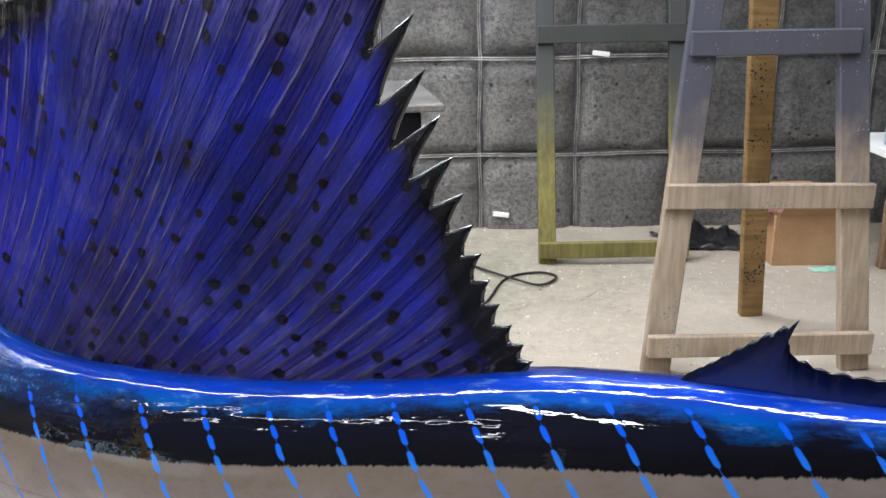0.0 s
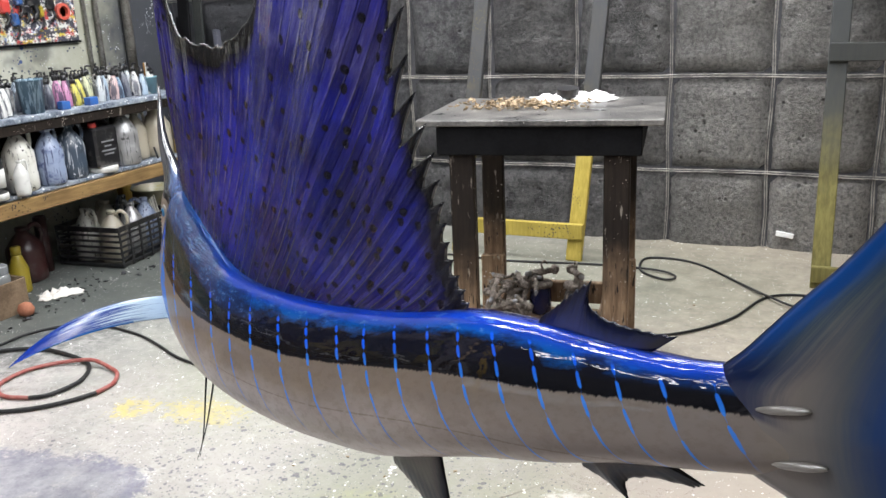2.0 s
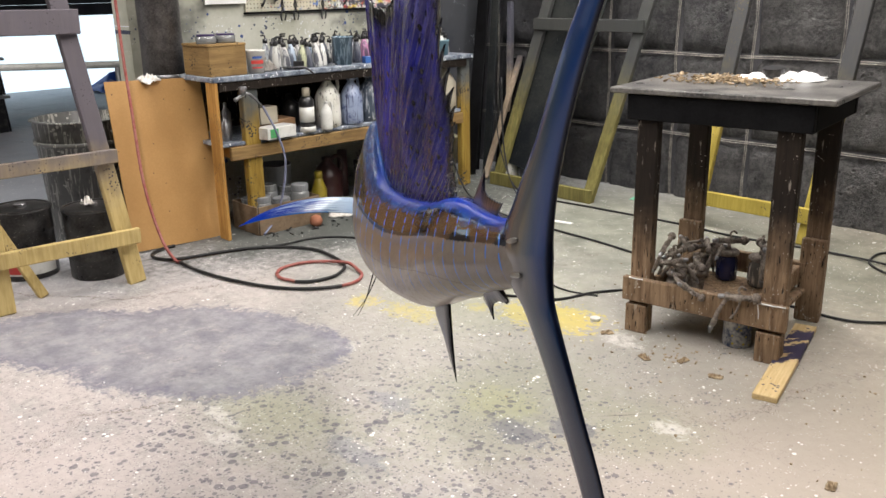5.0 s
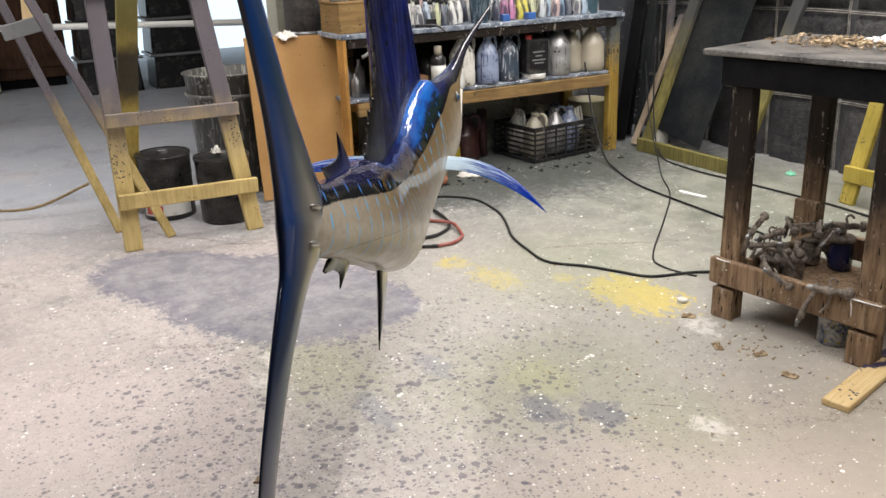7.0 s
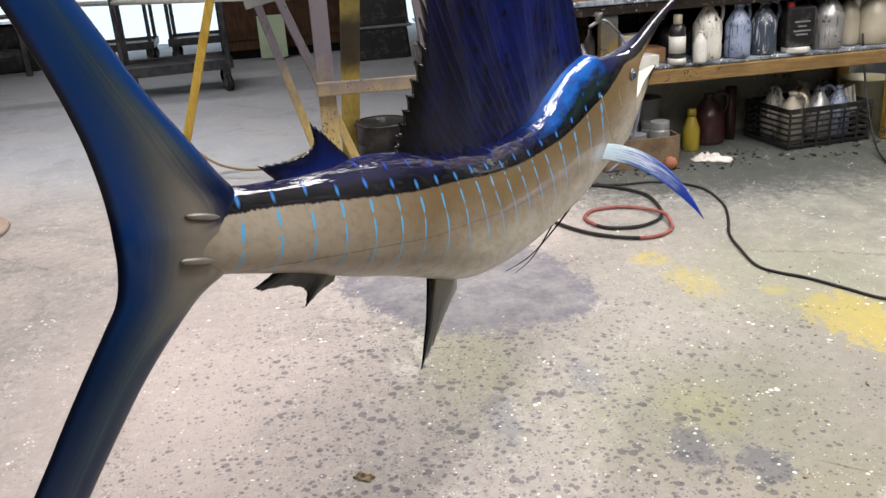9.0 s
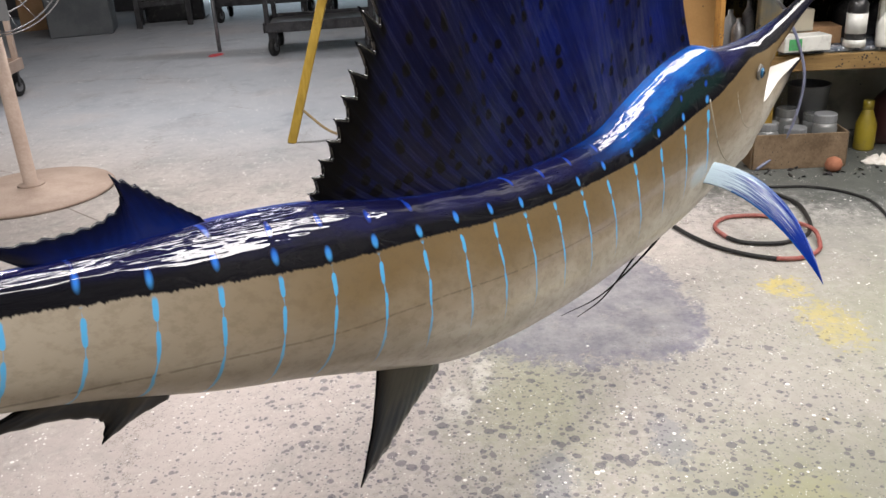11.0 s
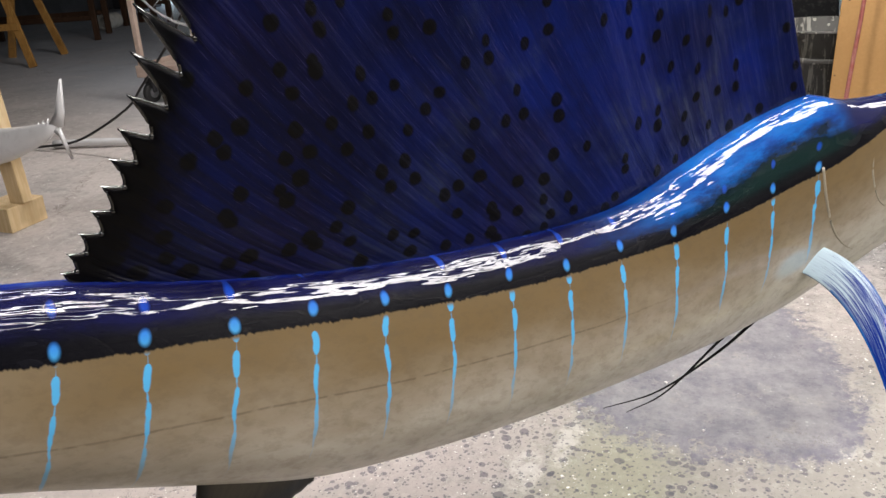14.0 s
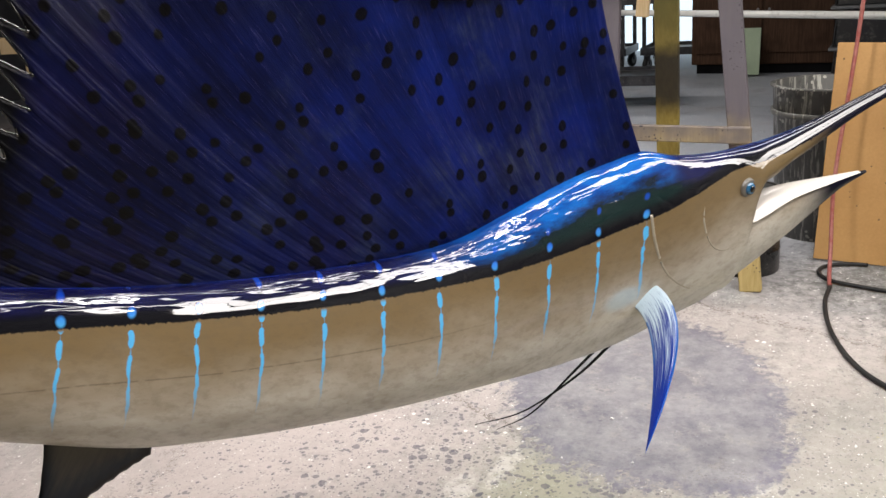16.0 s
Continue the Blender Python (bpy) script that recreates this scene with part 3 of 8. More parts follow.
for i, (lx, ly, ll, lt, lp) in enumerate(LAMPS):
    if i == 0:
        lamp_thing.matrix_basis = pose(lx, ly, 0, 0, 0, lt)
    else:
        copy_thing(lamp_thing, pose(lx, ly, 0, 0, 0, lt)).scale = (ll / 2.4, 1, 1)

# ---------------------------------------------------------------- the sailfish
FO = Vector((0.483, 0.705, 0.0))
FU, FW = Vector((-0.8460, 0.5332, 0.0)), Vector((0.5332, 0.8460, 0.0))
FISH_AT = Vector((-0.15, 1.10, 0.62))

back = soft_table((-0.27, 1.074), (-0.22, 1.082), (-0.16, 1.086), (-0.09, 1.080), (-0.03, 1.066), (0.05, 1.053), (0.20, 1.036), (0.34, 1.010), (0.445, 0.979), (0.62, 0.937), (0.75, 0.914), (0.887, 0.897), (0.99, 0.889), (1.10, 0.891), (1.22, 0.920), (1.34, 0.955), (1.43, 0.974), (1.508, 0.985), (1.577, 0.969), (1.668, 0.965), (1.76, 0.974), (1.853, 0.993), (1.96, 1.024), (2.06, 1.056), (2.20, 1.105), (2.375, 1.166))
belly = soft_table((-0.27, 1.066), (-0.22, 1.040), (-0.16, 1.004), (-0.09, 0.976), (-0.03, 0.953), (0.03, 0.930), (0.16, 0.872), (0.26, 0.833), (0.40, 0.772), (0.53, 0.717), (0.65, 0.685), (0.80, 0.654), (0.95, 0.632), (1.10, 0.617), (1.30, 0.607), (1.45, 0.622), (1.54, 0.650), (1.62, 0.680), (1.66, 0.705), (1.705, 0.865), (1.76, 0.905), (1.853, 0.946), (1.96, 0.993), (2.06, 1.033), (2.20, 1.092), (2.375, 1.163))
broad = soft_table((-0.23, 0.002), (-0.20, 0.010), (-0.16, 0.019), (-0.09, 0.029), (0.03, 0.040), (0.20, 0.058), (0.50, 0.076), (0.80, 0.084), (1.10, 0.087), (1.35, 0.085), (1.50, 0.080), (1.60, 0.074), (1.66, 0.067), (1.705, 0.056), (1.76, 0.042), (1.853, 0.027), (1.96, 0.018), (2.06, 0.0135), (2.20, 0.009), (2.375, 0.0025))
sway = soft_table((-0.60, 0.012), (-0.30, 0.0), (-0.1, 0.0), (0.2, 0.004), (0.5, 0.0), (0.8, -0.02), (1.1, -0.033), (1.3, -0.028), (1.5, -0.004), (1.67, 0.042), (1.85, 0.078), (2.0, 0.105), (2.375, 0.215))
shoulder = soft_table((-0.30, 1.075), (-0.085, 1.050), (0.10, 1.008), (0.303, 0.961), (0.466, 0.929), (0.634, 0.893), (0.823, 0.859), (1.03, 0.837), (1.16, 0.833), (1.28, 0.842), (1.40, 0.861), (1.517, 0.883), (1.583, 0.904), (1.66, 0.932), (1.80, 0.957), (2.0, 1.024), (2.4, 1.163))
shoulder_left = soft_table((-0.30, 1.065), (-0.104, 1.046), (0.003, 1.020), (0.137, 0.985), (0.275, 0.954), (0.388, 0.924), (0.521, 0.886), (0.672, 0.848), (0.851, 0.815), (0.98, 0.802), (1.197, 0.793), (1.32, 0.806), (1.45, 0.838), (1.56, 0.884), (1.66, 0.920), (1.80, 0.957), (2.0, 1.024), (2.4, 1.163))
BARS_LEFT = (-0.155, -0.089, -0.029, 0.028, 0.079, 0.144, 0.208, 0.277, 0.345, 0.429, 0.512, 0.588, 0.682, 0.780, 0.894, 0.991, 1.081, 1.188, 1.323, 1.44)
BARS = (-0.16, -0.085, -0.022, 0.04, 0.102, 0.168, 0.235, 0.303, 0.381, 0.466, 0.553, 0.642, 0.734, 0.832, 0.934, 1.04, 1.148, 1.255, 1.36, 1.46, 1.62)


def fish(u, w, z):
    """From the fish's own length, side and height to its thing's space."""
    return FO + float(u) * FU + float(w) * FW + Vector((0, 0, float(z))) - FISH_AT


def flank(u, z, side, off=0.0):
    """The point of the skin at that length and height."""
    hi, lo = back(u), belly(u)
    c = min(max((2 * z - hi - lo) / (hi - lo), -1), 1)
    w = broad(u) * math.sqrt(1 - c * c) * (1 - 0.35 * c) + off
    return fish(u, sway(u) + side * w, z)


def skin_paint():
    g = Graph("lacquered_fish_skin")
    d, u, ridge, bar, lf = g.attr("drop"), g.attr("along"), g.attr("ridge"), g.attr("bar"), g.attr("left")
    v = g.vec(u, d)
    solid = g.vec(g.math("MULTIPLY", u, 0.45), d, g.math("MULTIPLY", lf, 0.17))
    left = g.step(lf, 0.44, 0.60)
    # silver to tan flank, brushed along the body
    brush = g.noise(11.0, 6, 0.65, g.vec(g.math("MULTIPLY", u, 0.4), d))
    wob = g.math("MULTIPLY", g.math("SUBTRACT", brush, 0.5), 0.10)
    low = g.step(g.math("ADD", d, wob), -0.20, -0.01)
    side = g.mix(low, (0.46, 0.43, 0.37), (0.15, 0.104, 0.049))
    side = g.mix(g.step(g.math("ADD", d, wob), -0.25, -0.10), (0.62, 0.61, 0.57), side)
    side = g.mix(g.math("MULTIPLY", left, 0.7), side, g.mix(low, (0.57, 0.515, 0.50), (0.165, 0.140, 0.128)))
    side = g.mix(g.math("MULTIPLY", g.step(g.noise(26.0, 6, 0.65, g.vec(g.math("MULTIPLY", u, 0.5), d)), 0.42, 0.7), g.math("SUBTRACT", 0.26, g.math("MULTIPLY", left, 0.14))), side, (0.14, 0.105, 0.06))
    tail_end = g.step(u, 0.40, -0.10)
    side = g.mix(g.math("MULTIPLY", tail_end, 0.7), side, g.mix(left, (0.43, 0.39, 0.32), (0.17, 0.15, 0.14)))
    side = g.mix(g.math("MULTIPLY", g.step(g.noise(75.0, 4, 0.7, g.vec(g.math("MULTIPLY", u, 0.6), d)), 0.45, 0.65), 0.22), side, (0.10, 0.075, 0.045))
    line = g.math("SUBTRACT", 1.0, g.step(g.math("ABSOLUTE", g.math("ADD", g.math("ADD", d, 0.072), g.math("MULTIPLY", wob, 0.12))), 0.0004, 0.0018))
    line = g.math("MULTIPLY", line, g.math("MULTIPLY", g.step(u, 1.25, 0.9), g.step(g.noise(70.0, 2, 0.5, v), 0.3, 0.5)))
    side = g.mix(g.math("MULTIPLY", line, 0.45), side, (0.08, 0.06, 0.035))
    pu, pd = g.math("DIVIDE", g.math("SUBTRACT", u, 1.395), 0.055), g.math("DIVIDE", g.math("ADD", d, 0.122), 0.024)
    pale = g.step(g.math("ADD", g.math("SQRT", g.math("ADD", g.math("MULTIPLY", pu, pu), g.math("MULTIPLY", pd, pd))), g.math("MULTIPLY", wob, 4.0)), 1.0, 0.4)
    side = g.mix(g.math("MULTIPLY", pale, 0.6), side, (0.34, 0.42, 0.46))
    # dark back, blue along the ridge, brighter and greener behind the head
    nape = g.step(u, 0.95, 1.30)
    strand = g.noise(24.0, 6, 0.7, solid)
    glaze = g.mix(g.step(ridge, 0.004, 0.022), (0.002, 0.035, 0.42), (0.002, 0.085, 0.36))
    glaze = g.mix(g.math("MULTIPLY", g.step(g.noise(52.0, 5, 0.7, solid), 0.54, 0.66), 0.45), glaze, (0.12, 0.27, 0.58))
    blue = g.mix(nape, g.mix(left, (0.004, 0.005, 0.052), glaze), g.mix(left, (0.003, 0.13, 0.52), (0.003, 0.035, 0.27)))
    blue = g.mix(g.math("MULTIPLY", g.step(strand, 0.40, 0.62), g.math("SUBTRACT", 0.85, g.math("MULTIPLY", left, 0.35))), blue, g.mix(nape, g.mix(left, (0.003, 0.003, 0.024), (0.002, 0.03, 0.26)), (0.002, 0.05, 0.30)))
    blue = g.mix(g.step(u, 1.50, 1.57), blue, (0.006, 0.008, 0.06))
    froth = g.math("ADD", g.noise(70.0, 5, 0.75, solid), g.math("MULTIPLY", g.math("SUBTRACT", g.noise(190.0, 3, 0.7, v), 0.5), 0.45))
    mottled = g.math("ADD", ridge, g.math("MULTIPLY", g.math("SUBTRACT", strand, 0.5), 0.06))
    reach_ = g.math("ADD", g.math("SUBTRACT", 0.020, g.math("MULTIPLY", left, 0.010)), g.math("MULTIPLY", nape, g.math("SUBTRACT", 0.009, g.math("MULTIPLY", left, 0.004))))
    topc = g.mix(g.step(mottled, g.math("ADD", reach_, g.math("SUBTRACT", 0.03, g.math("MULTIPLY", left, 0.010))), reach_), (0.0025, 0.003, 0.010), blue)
    green = g.math("MULTIPLY", g.math("MULTIPLY", nape, g.step(mottled, 0.045, 0.065)), g.step(mottled, 0.12, 0.08))
    topc = g.mix(g.math("MULTIPLY", green, 0.5), topc, (0.003, 0.03, 0.022))
    belt = g.math("ADD", ridge, g.math("MULTIPLY", g.math("SUBTRACT", strand, 0.5), 0.02))
    # left nape: mottled turquoise paint, with pale sparkle put into the colour
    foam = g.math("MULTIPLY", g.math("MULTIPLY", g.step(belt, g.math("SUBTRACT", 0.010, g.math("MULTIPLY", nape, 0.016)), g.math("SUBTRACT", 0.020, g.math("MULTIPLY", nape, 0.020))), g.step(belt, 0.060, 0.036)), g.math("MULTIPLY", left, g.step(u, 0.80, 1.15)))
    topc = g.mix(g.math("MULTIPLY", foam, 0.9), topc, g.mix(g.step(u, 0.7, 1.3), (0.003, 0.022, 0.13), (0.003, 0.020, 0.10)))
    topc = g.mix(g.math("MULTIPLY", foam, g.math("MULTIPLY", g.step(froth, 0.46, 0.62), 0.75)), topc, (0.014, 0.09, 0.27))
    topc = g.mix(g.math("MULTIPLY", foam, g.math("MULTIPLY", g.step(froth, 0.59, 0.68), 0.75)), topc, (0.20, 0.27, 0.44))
    topc = g.mix(g.step(d, 0.030, 0.012), topc, (0.0025, 0.0025, 0.0045))
    ragged = g.math("ADD", d, g.math("ADD", g.math("MULTIPLY", g.math("SUBTRACT", g.noise(190.0, 2, 0.6, g.vec(u, 0.0)), 0.5), 0.009), g.math("MULTIPLY", g.math("SUBTRACT", g.noise(30.0, 2, 0.6, g.vec(u, 0.0)), 0.5), 0.006)))
    col = g.mix(g.step(ragged, -0.0012, 0.0012), side, topc)
    fade = g.math("ADD", u, g.math("MULTIPLY", g.math("SUBTRACT", g.noise(30.0, 4, 0.6, v), 0.5), 0.06))
    col = g.mix(g.step(fade, -0.11, -0.19), col, g.mix(g.step(ridge, 0.035, 0.0), (0.18, 0.16, 0.125), (0.004, 0.022, 0.07)))
    col = g.mix(g.step(g.math("ADD", u, g.math("MULTIPLY", wob, 0.6)), 1.80, 1.92), col, (0.004, 0.004, 0.012))
    # bars: round dots above, dashes that lengthen and thin out below
    k = g.math("FLOOR", g.math("ADD", bar, 0.5))
    run = g.math("MULTIPLY", g.math("LOGARITHM", g.math("ADD", 1.0, g.math("MULTIPLY", g.math("MAXIMUM", g.math("SUBTRACT", 0.060, d), 0.0), 22.0)), 2.718), 4.0)
    run = g.math("ADD", run, g.math("MULTIPLY", g.hash(k, 3.0), 0.9))
    cell = g.math("MULTIPLY", g.math("SUBTRACT", g.math("FRACT", run), 0.5), 2.65)
    cell = g.math("MULTIPLY", cell, cell)
    blob = g.math("SQRT", g.math("MAXIMUM", g.math("SUBTRACT", 1.0, g.math("MULTIPLY", cell, cell)), 0.0))
    down = g.step(d, -0.01, -0.07)
    blob = g.math("ADD", g.math("MULTIPLY", blob, g.math("SUBTRACT", 1.0, g.math("MULTIPLY", down, 0.5))), g.math("MULTIPLY", down, 0.45))
    thin = g.math("ADD", 0.045, g.math("MULTIPLY", down, -0.016))
    thin = g.math("MULTIPLY", thin, g.math("MULTIPLY", g.step(d, -0.155, -0.10), g.step(d, 0.060, 0.054)))
    bent = g.math("SUBTRACT", g.math("SUBTRACT", bar, k), g.math("MULTIPLY", g.math("SUBTRACT", g.noise(25.0, 2, 0.5, g.vec(d, g.math("MULTIPLY", k, 3.7))), 0.5), 0.12))
    rough_ = g.math("MULTIPLY", g.math("SUBTRACT", g.noise(120.0, 3, 0.6, v), 0.5), 0.03)
    mark = g.step(g.math("ADD", g.math("SUBTRACT", g.math("MULTIPLY", blob, thin), g.math("ABSOLUTE", bent)), rough_), -0.012, 0.014)
    mark = g.math("MULTIPLY", g.math("MULTIPLY", mark, g.step(ridge, 0.012, 0.017)), g.math("MULTIPLY", g.step(d, -0.16, -0.12), g.math("MULTIPLY", g.step(u, 1.52, 1.49), g.step(u, -0.13, -0.11))))
    span = g.math("MULTIPLY", bent, g.math("ADD", 0.064, g.math("MULTIPLY", g.step(u, 0.15, 0.9), 0.040)))
    dots = None
    for high, size, amount in ((0.015, 0.0050, 0.95), (0.043, 0.0040, 0.5)):
        off = g.math("MULTIPLY", g.math("SUBTRACT", d, g.math("ADD", high, g.math("MULTIPLY", g.math("SUBTRACT", g.hash(k, 40.0 * high), 0.5), 0.012))), g.math("ADD", 0.42, g.math("MULTIPLY", g.step(u, 0.05, 0.55), 0.38)))
        far = g.math("SQRT", g.math("ADD", g.math("MULTIPLY", span, span), g.math("MULTIPLY", off, off)))
        broad_ = g.math("MULTIPLY", g.math("ADD", 0.5, g.math("MULTIPLY", g.step(u, 0.05, 0.55), 0.5)), size)
        one = g.math("MULTIPLY", g.step(g.math("SUBTRACT", far, broad_), 0.0022, -0.0018), amount)
        dots = one if dots is None else g.math("MAXIMUM", dots, one)
    dots = g.math("MULTIPLY", dots, g.math("MULTIPLY", g.step(u, 1.52, 1.49), g.step(u, -0.13, -0.11)))
    right_mark = g.math("MAXIMUM", g.math("MULTIPLY", mark, g.step(d, 0.0, -0.006)), dots)
    mark = g.math("ADD", g.math("MULTIPLY", mark, left), g.math("MULTIPLY", right_mark, g.math("SUBTRACT", 1.0, left)))
    tint = g.mix(g.step(d, -0.005, 0.035), g.mix(left, (0.07, 0.38, 0.70), (0.03, 0.18, 0.66)), (0.01, 0.10, 0.78))
    col = g.mix(g.math("MULTIPLY", g.math("MULTIPLY", mark, g.step(d, -0.17, -0.06)), 0.92), col, tint)
    g.set(Base_Color=col, Roughness=0.45, Coat_Weight=g.math("MULTIPLY", g.math("ADD", 0.45, g.math("MULTIPLY", g.step(d, -0.01, 0.02), 0.55)), g.math("SUBTRACT", 1.0, g.math("MULTIPLY", left, 0.3))), Coat_IOR=1.72, Coat_Roughness=0.012, Specular_IOR_Level=0.06)
    rough_top = g.math("MULTIPLY", g.math("ADD", 0.06, g.math("MULTIPLY", g.step(d, 0.012, 0.045), 0.94)), g.math("SUBTRACT", 1.0, g.math("MULTIPLY", left, 0.55)))
    rough_top = g.math("ADD", rough_top, g.math("MULTIPLY", left, g.math("MULTIPLY", g.step(d, -0.06, 0.0), 0.35)))
    rough_top = g.math("MULTIPLY", rough_top, g.math("SUBTRACT", 1.0, g.math("MULTIPLY", g.step(u, 1.12, 1.32), g.math("SUBTRACT", 0.5, g.math("MULTIPLY", left, 0.5)))))
    rough_top = g.math("ADD", rough_top, g.math("MULTIPLY", left, g.math("MULTIPLY", g.step(u, 0.95, 1.2), g.math("MULTIPLY", g.step(d, 0.0, 0.03), 0.75))))
    rough_top = g.math("MULTIPLY", rough_top, g.math("SUBTRACT", 1.0, g.math("MULTIPLY", g.step(u, 1.48, 1.60), 0.7)))
    rough_top = g.math("MULTIPLY", rough_top, g.math("SUBTRACT", 1.0, g.math("MULTIPLY", left, g.math("SUBTRACT", 0.72, g.math("MULTIPLY", nape, 0.55)))))
    swell = g.vec(g.math("MULTIPLY", u, 0.30), d, g.math("MULTIPLY", lf, 0.17))
    wave = g.math("ADD", g.math("MULTIPLY", g.noise(13.0, 2, 0.45, solid), 1.5), g.math("ADD", g.math("MULTIPLY", g.noise(26.0, 1, 0.4, swell), 4.2), g.math("MULTIPLY", g.noise(120.0, 1, 0.4, g.vec(g.math("MULTIPLY", u, 0.16), d, g.math("MULTIPLY", lf, 0.17))), 0.55)))
    grain = g.math("ADD", wave, g.math("ADD", g.math("MULTIPLY", g.noise(48.0, 3, 0.55, solid), g.math("ADD", 0.22, g.math("MULTIPLY", left, 0.6))), g.math("ADD", g.math("MULTIPLY", g.noise(95.0, 1, 0.4, solid), 0.16), g.math("MULTIPLY", g.math("MAXIMUM", foam, g.math("MULTIPLY", left, g.math("MULTIPLY", nape, 0.7))), g.math("MULTIPLY", froth, 1.2)))))
    g.bump(g.math("MULTIPLY", g.math("SUBTRACT", grain, 3.3), rough_top), 0.7, 0.0034)
    return g.mat


def sail_paint(name, dark, pale, cloud, cloudy, relief, coat, fold_size, rear_dark, bronzed, spot_r=0.0076, root=0.0):
    g = Graph(name)
    u, z, ray, rim = g.attr("along"), g.attr("high"), g.attr("ray"), g.attr("rim")
    v = g.vec(u, z)
    col = g.mix(g.step(g.noise(5.0, 5, 0.6, v), 0.35, 0.68), dark, pale)
    streak = g.noise(2.2, 6, 0.75, g.vec(g.math("MULTIPLY", ray, 1.6), g.math("MULTIPLY", rim, 5.0)))
    fine = g.noise(3.0, 4, 0.7, g.vec(g.math("MULTIPLY", ray, 3.5), g.math("MULTIPLY", rim, 4.0)))
    # pale clouds: airbrushed tone plus reflected light put into the colour
    mist = g.math("MULTIPLY", g.step(g.noise(4.6, 6, 0.65, g.vec(g.math("ADD", u, 3.0), z)), 0.48, 0.68), g.math("ADD", 0.35, g.step(streak, 0.45, 0.65)))
    col = g.mix(g.math("MULTIPLY", mist, cloudy), col, cloud)
    col = g.mix(g.math("MULTIPLY", g.step(g.noise(4.0, 4, 0.6, v), 0.52, 0.68), 0.6), col, tuple(0.6 * c for c in dark))
    col = g.mix(g.math("MULTIPLY", g.step(u, 1.10, 0.55), rear_dark), col, (0.003, 0.003, 0.010))
    bronze = g.math("MULTIPLY", g.step(g.noise(3.4, 5, 0.65, g.vec(g.math("ADD", u, 7.0), z)), 0.48, 0.64), g.math("ADD", 0.4, g.step(fine, 0.45, 0.62)))
    col = g.mix(g.math("MULTIPLY", bronze, bronzed), col, (0.045, 0.024, 0.040))
    # shimmer along the rays, painted as pale violet streaks
    sheen = g.step(g.noise(3.4, 4, 0.65, g.vec(g.math("MULTIPLY", ray, 4.5), g.math("MULTIPLY", rim, 6.0))), 0.56, 0.70)
    col = g.mix(g.math("MULTIPLY", sheen, bronzed), col, (0.20, 0.18, 0.44))
    # purple-brown root and leading edge; raised lines beside rays carry a painted pale highlight
    warm = g.math("MAXIMUM", g.step(g.attr("dist"), 0.13, 0.02), g.step(u, 1.26, 1.44))
    warm = g.math("MULTIPLY", warm, g.math("ADD", 0.35, g.math("MULTIPLY", g.step(fine, 0.40, 0.62), 0.65)))
    col = g.mix(g.math("MULTIPLY", warm, root), col, (0.040, 0.022, 0.036))
    beside = g.math("SUBTRACT", g.math("FRACT", g.math("ADD", g.math("MULTIPLY", ray, 2.0), g.math("MULTIPLY", g.math("SUBTRACT", streak, 0.5), 0.25))), 0.12)
    thread = g.math("MULTIPLY", g.step(g.math("ABSOLUTE", beside), 0.085, 0.03), g.step(g.noise(5.0, 4, 0.6, g.vec(g.math("ADD", u, 11.0), z)), 0.50, 0.60))
    thread = g.math("MULTIPLY", thread, g.math("MULTIPLY", g.step(u, 0.42, 0.70), g.step(g.attr("dist"), 0.04, 0.16)))
    col = g.mix(g.math("MULTIPLY", thread, g.math("MULTIPLY", root, 0.65)), col, (0.30, 0.28, 0.42))
    seam = g.step(g.math("ABSOLUTE", g.math("ADD", beside, 0.10)), 0.07, 0.02)
    col = g.mix(g.math("MULTIPLY", seam, g.math("MULTIPLY", root, 0.6)), col, (0.002, 0.002, 0.02))
    # pairs of round spots between the rays
    k = g.math("FLOOR", ray)
    across = g.math("MULTIPLY", g.math("SUBTRACT", g.math("SUBTRACT", ray, k), 0.5), g.attr("gap"))
    s = g.math("ADD", g.math("SUBTRACT", g.attr("dist"), g.math("MULTIPLY", g.math("SUBTRACT", g.math("SUBTRACT", ray, k), 0.5), g.attr("skew"))), g.math("MULTIPLY", g.hash(k, 1.0), 0.09))
    m = g.math("FLOOR", g.math("DIVIDE", s, 0.088))
    along = g.math("SUBTRACT", s, g.math("MULTIPLY", g.math("ADD", m, 0.5), 0.088))
    spot = None
    for side, seed in ((-1, 5.0), (1, 9.0)):
        jit = g.math("SUBTRACT", g.hash(g.math("ADD", k, seed), m), 0.5)
        a = g.math("ADD", g.math("SUBTRACT", across, g.math("MULTIPLY", g.attr("gap"), 0.13 * side)), g.math("MULTIPLY", jit, 0.004))
        b = g.math("ADD", g.math("SUBTRACT", along, 0.0135 * side), g.math("MULTIPLY", jit, 0.022))
        far = g.math("SQRT", g.math("ADD", g.math("MULTIPLY", a, a), g.math("MULTIPLY", b, b)))
        far = g.math("ADD", far, g.math("MULTIPLY", g.math("SUBTRACT", g.noise(70.0, 2, 0.5, v), 0.5), 0.003))
        size = g.math("ADD", spot_r, g.math("MULTIPLY", g.hash(k, g.math("ADD", m, seed)), 0.0026))
        one = g.math("MULTIPLY", g.step(g.math("SUBTRACT", far, size), 0.0018, -0.0022), g.math("LESS_THAN", g.hash(g.math("ADD", k, 20.0), g.math("ADD", m, seed)), 0.68))
        spot = one if spot is None else g.math("MAXIMUM", spot, one)
    col = g.mix(g.math("MULTIPLY", spot, 0.93), col, (0.0035, 0.0032, 0.0025))
    border = g.step(g.math("ADD", rim, g.math("MULTIPLY", g.math("SUBTRACT", g.noise(14.0, 4, 0.6, v), 0.5), 0.07)), 0.10, 0.03)
    border = g.math("MULTIPLY", border, g.step(u, 1.44, 1.35))
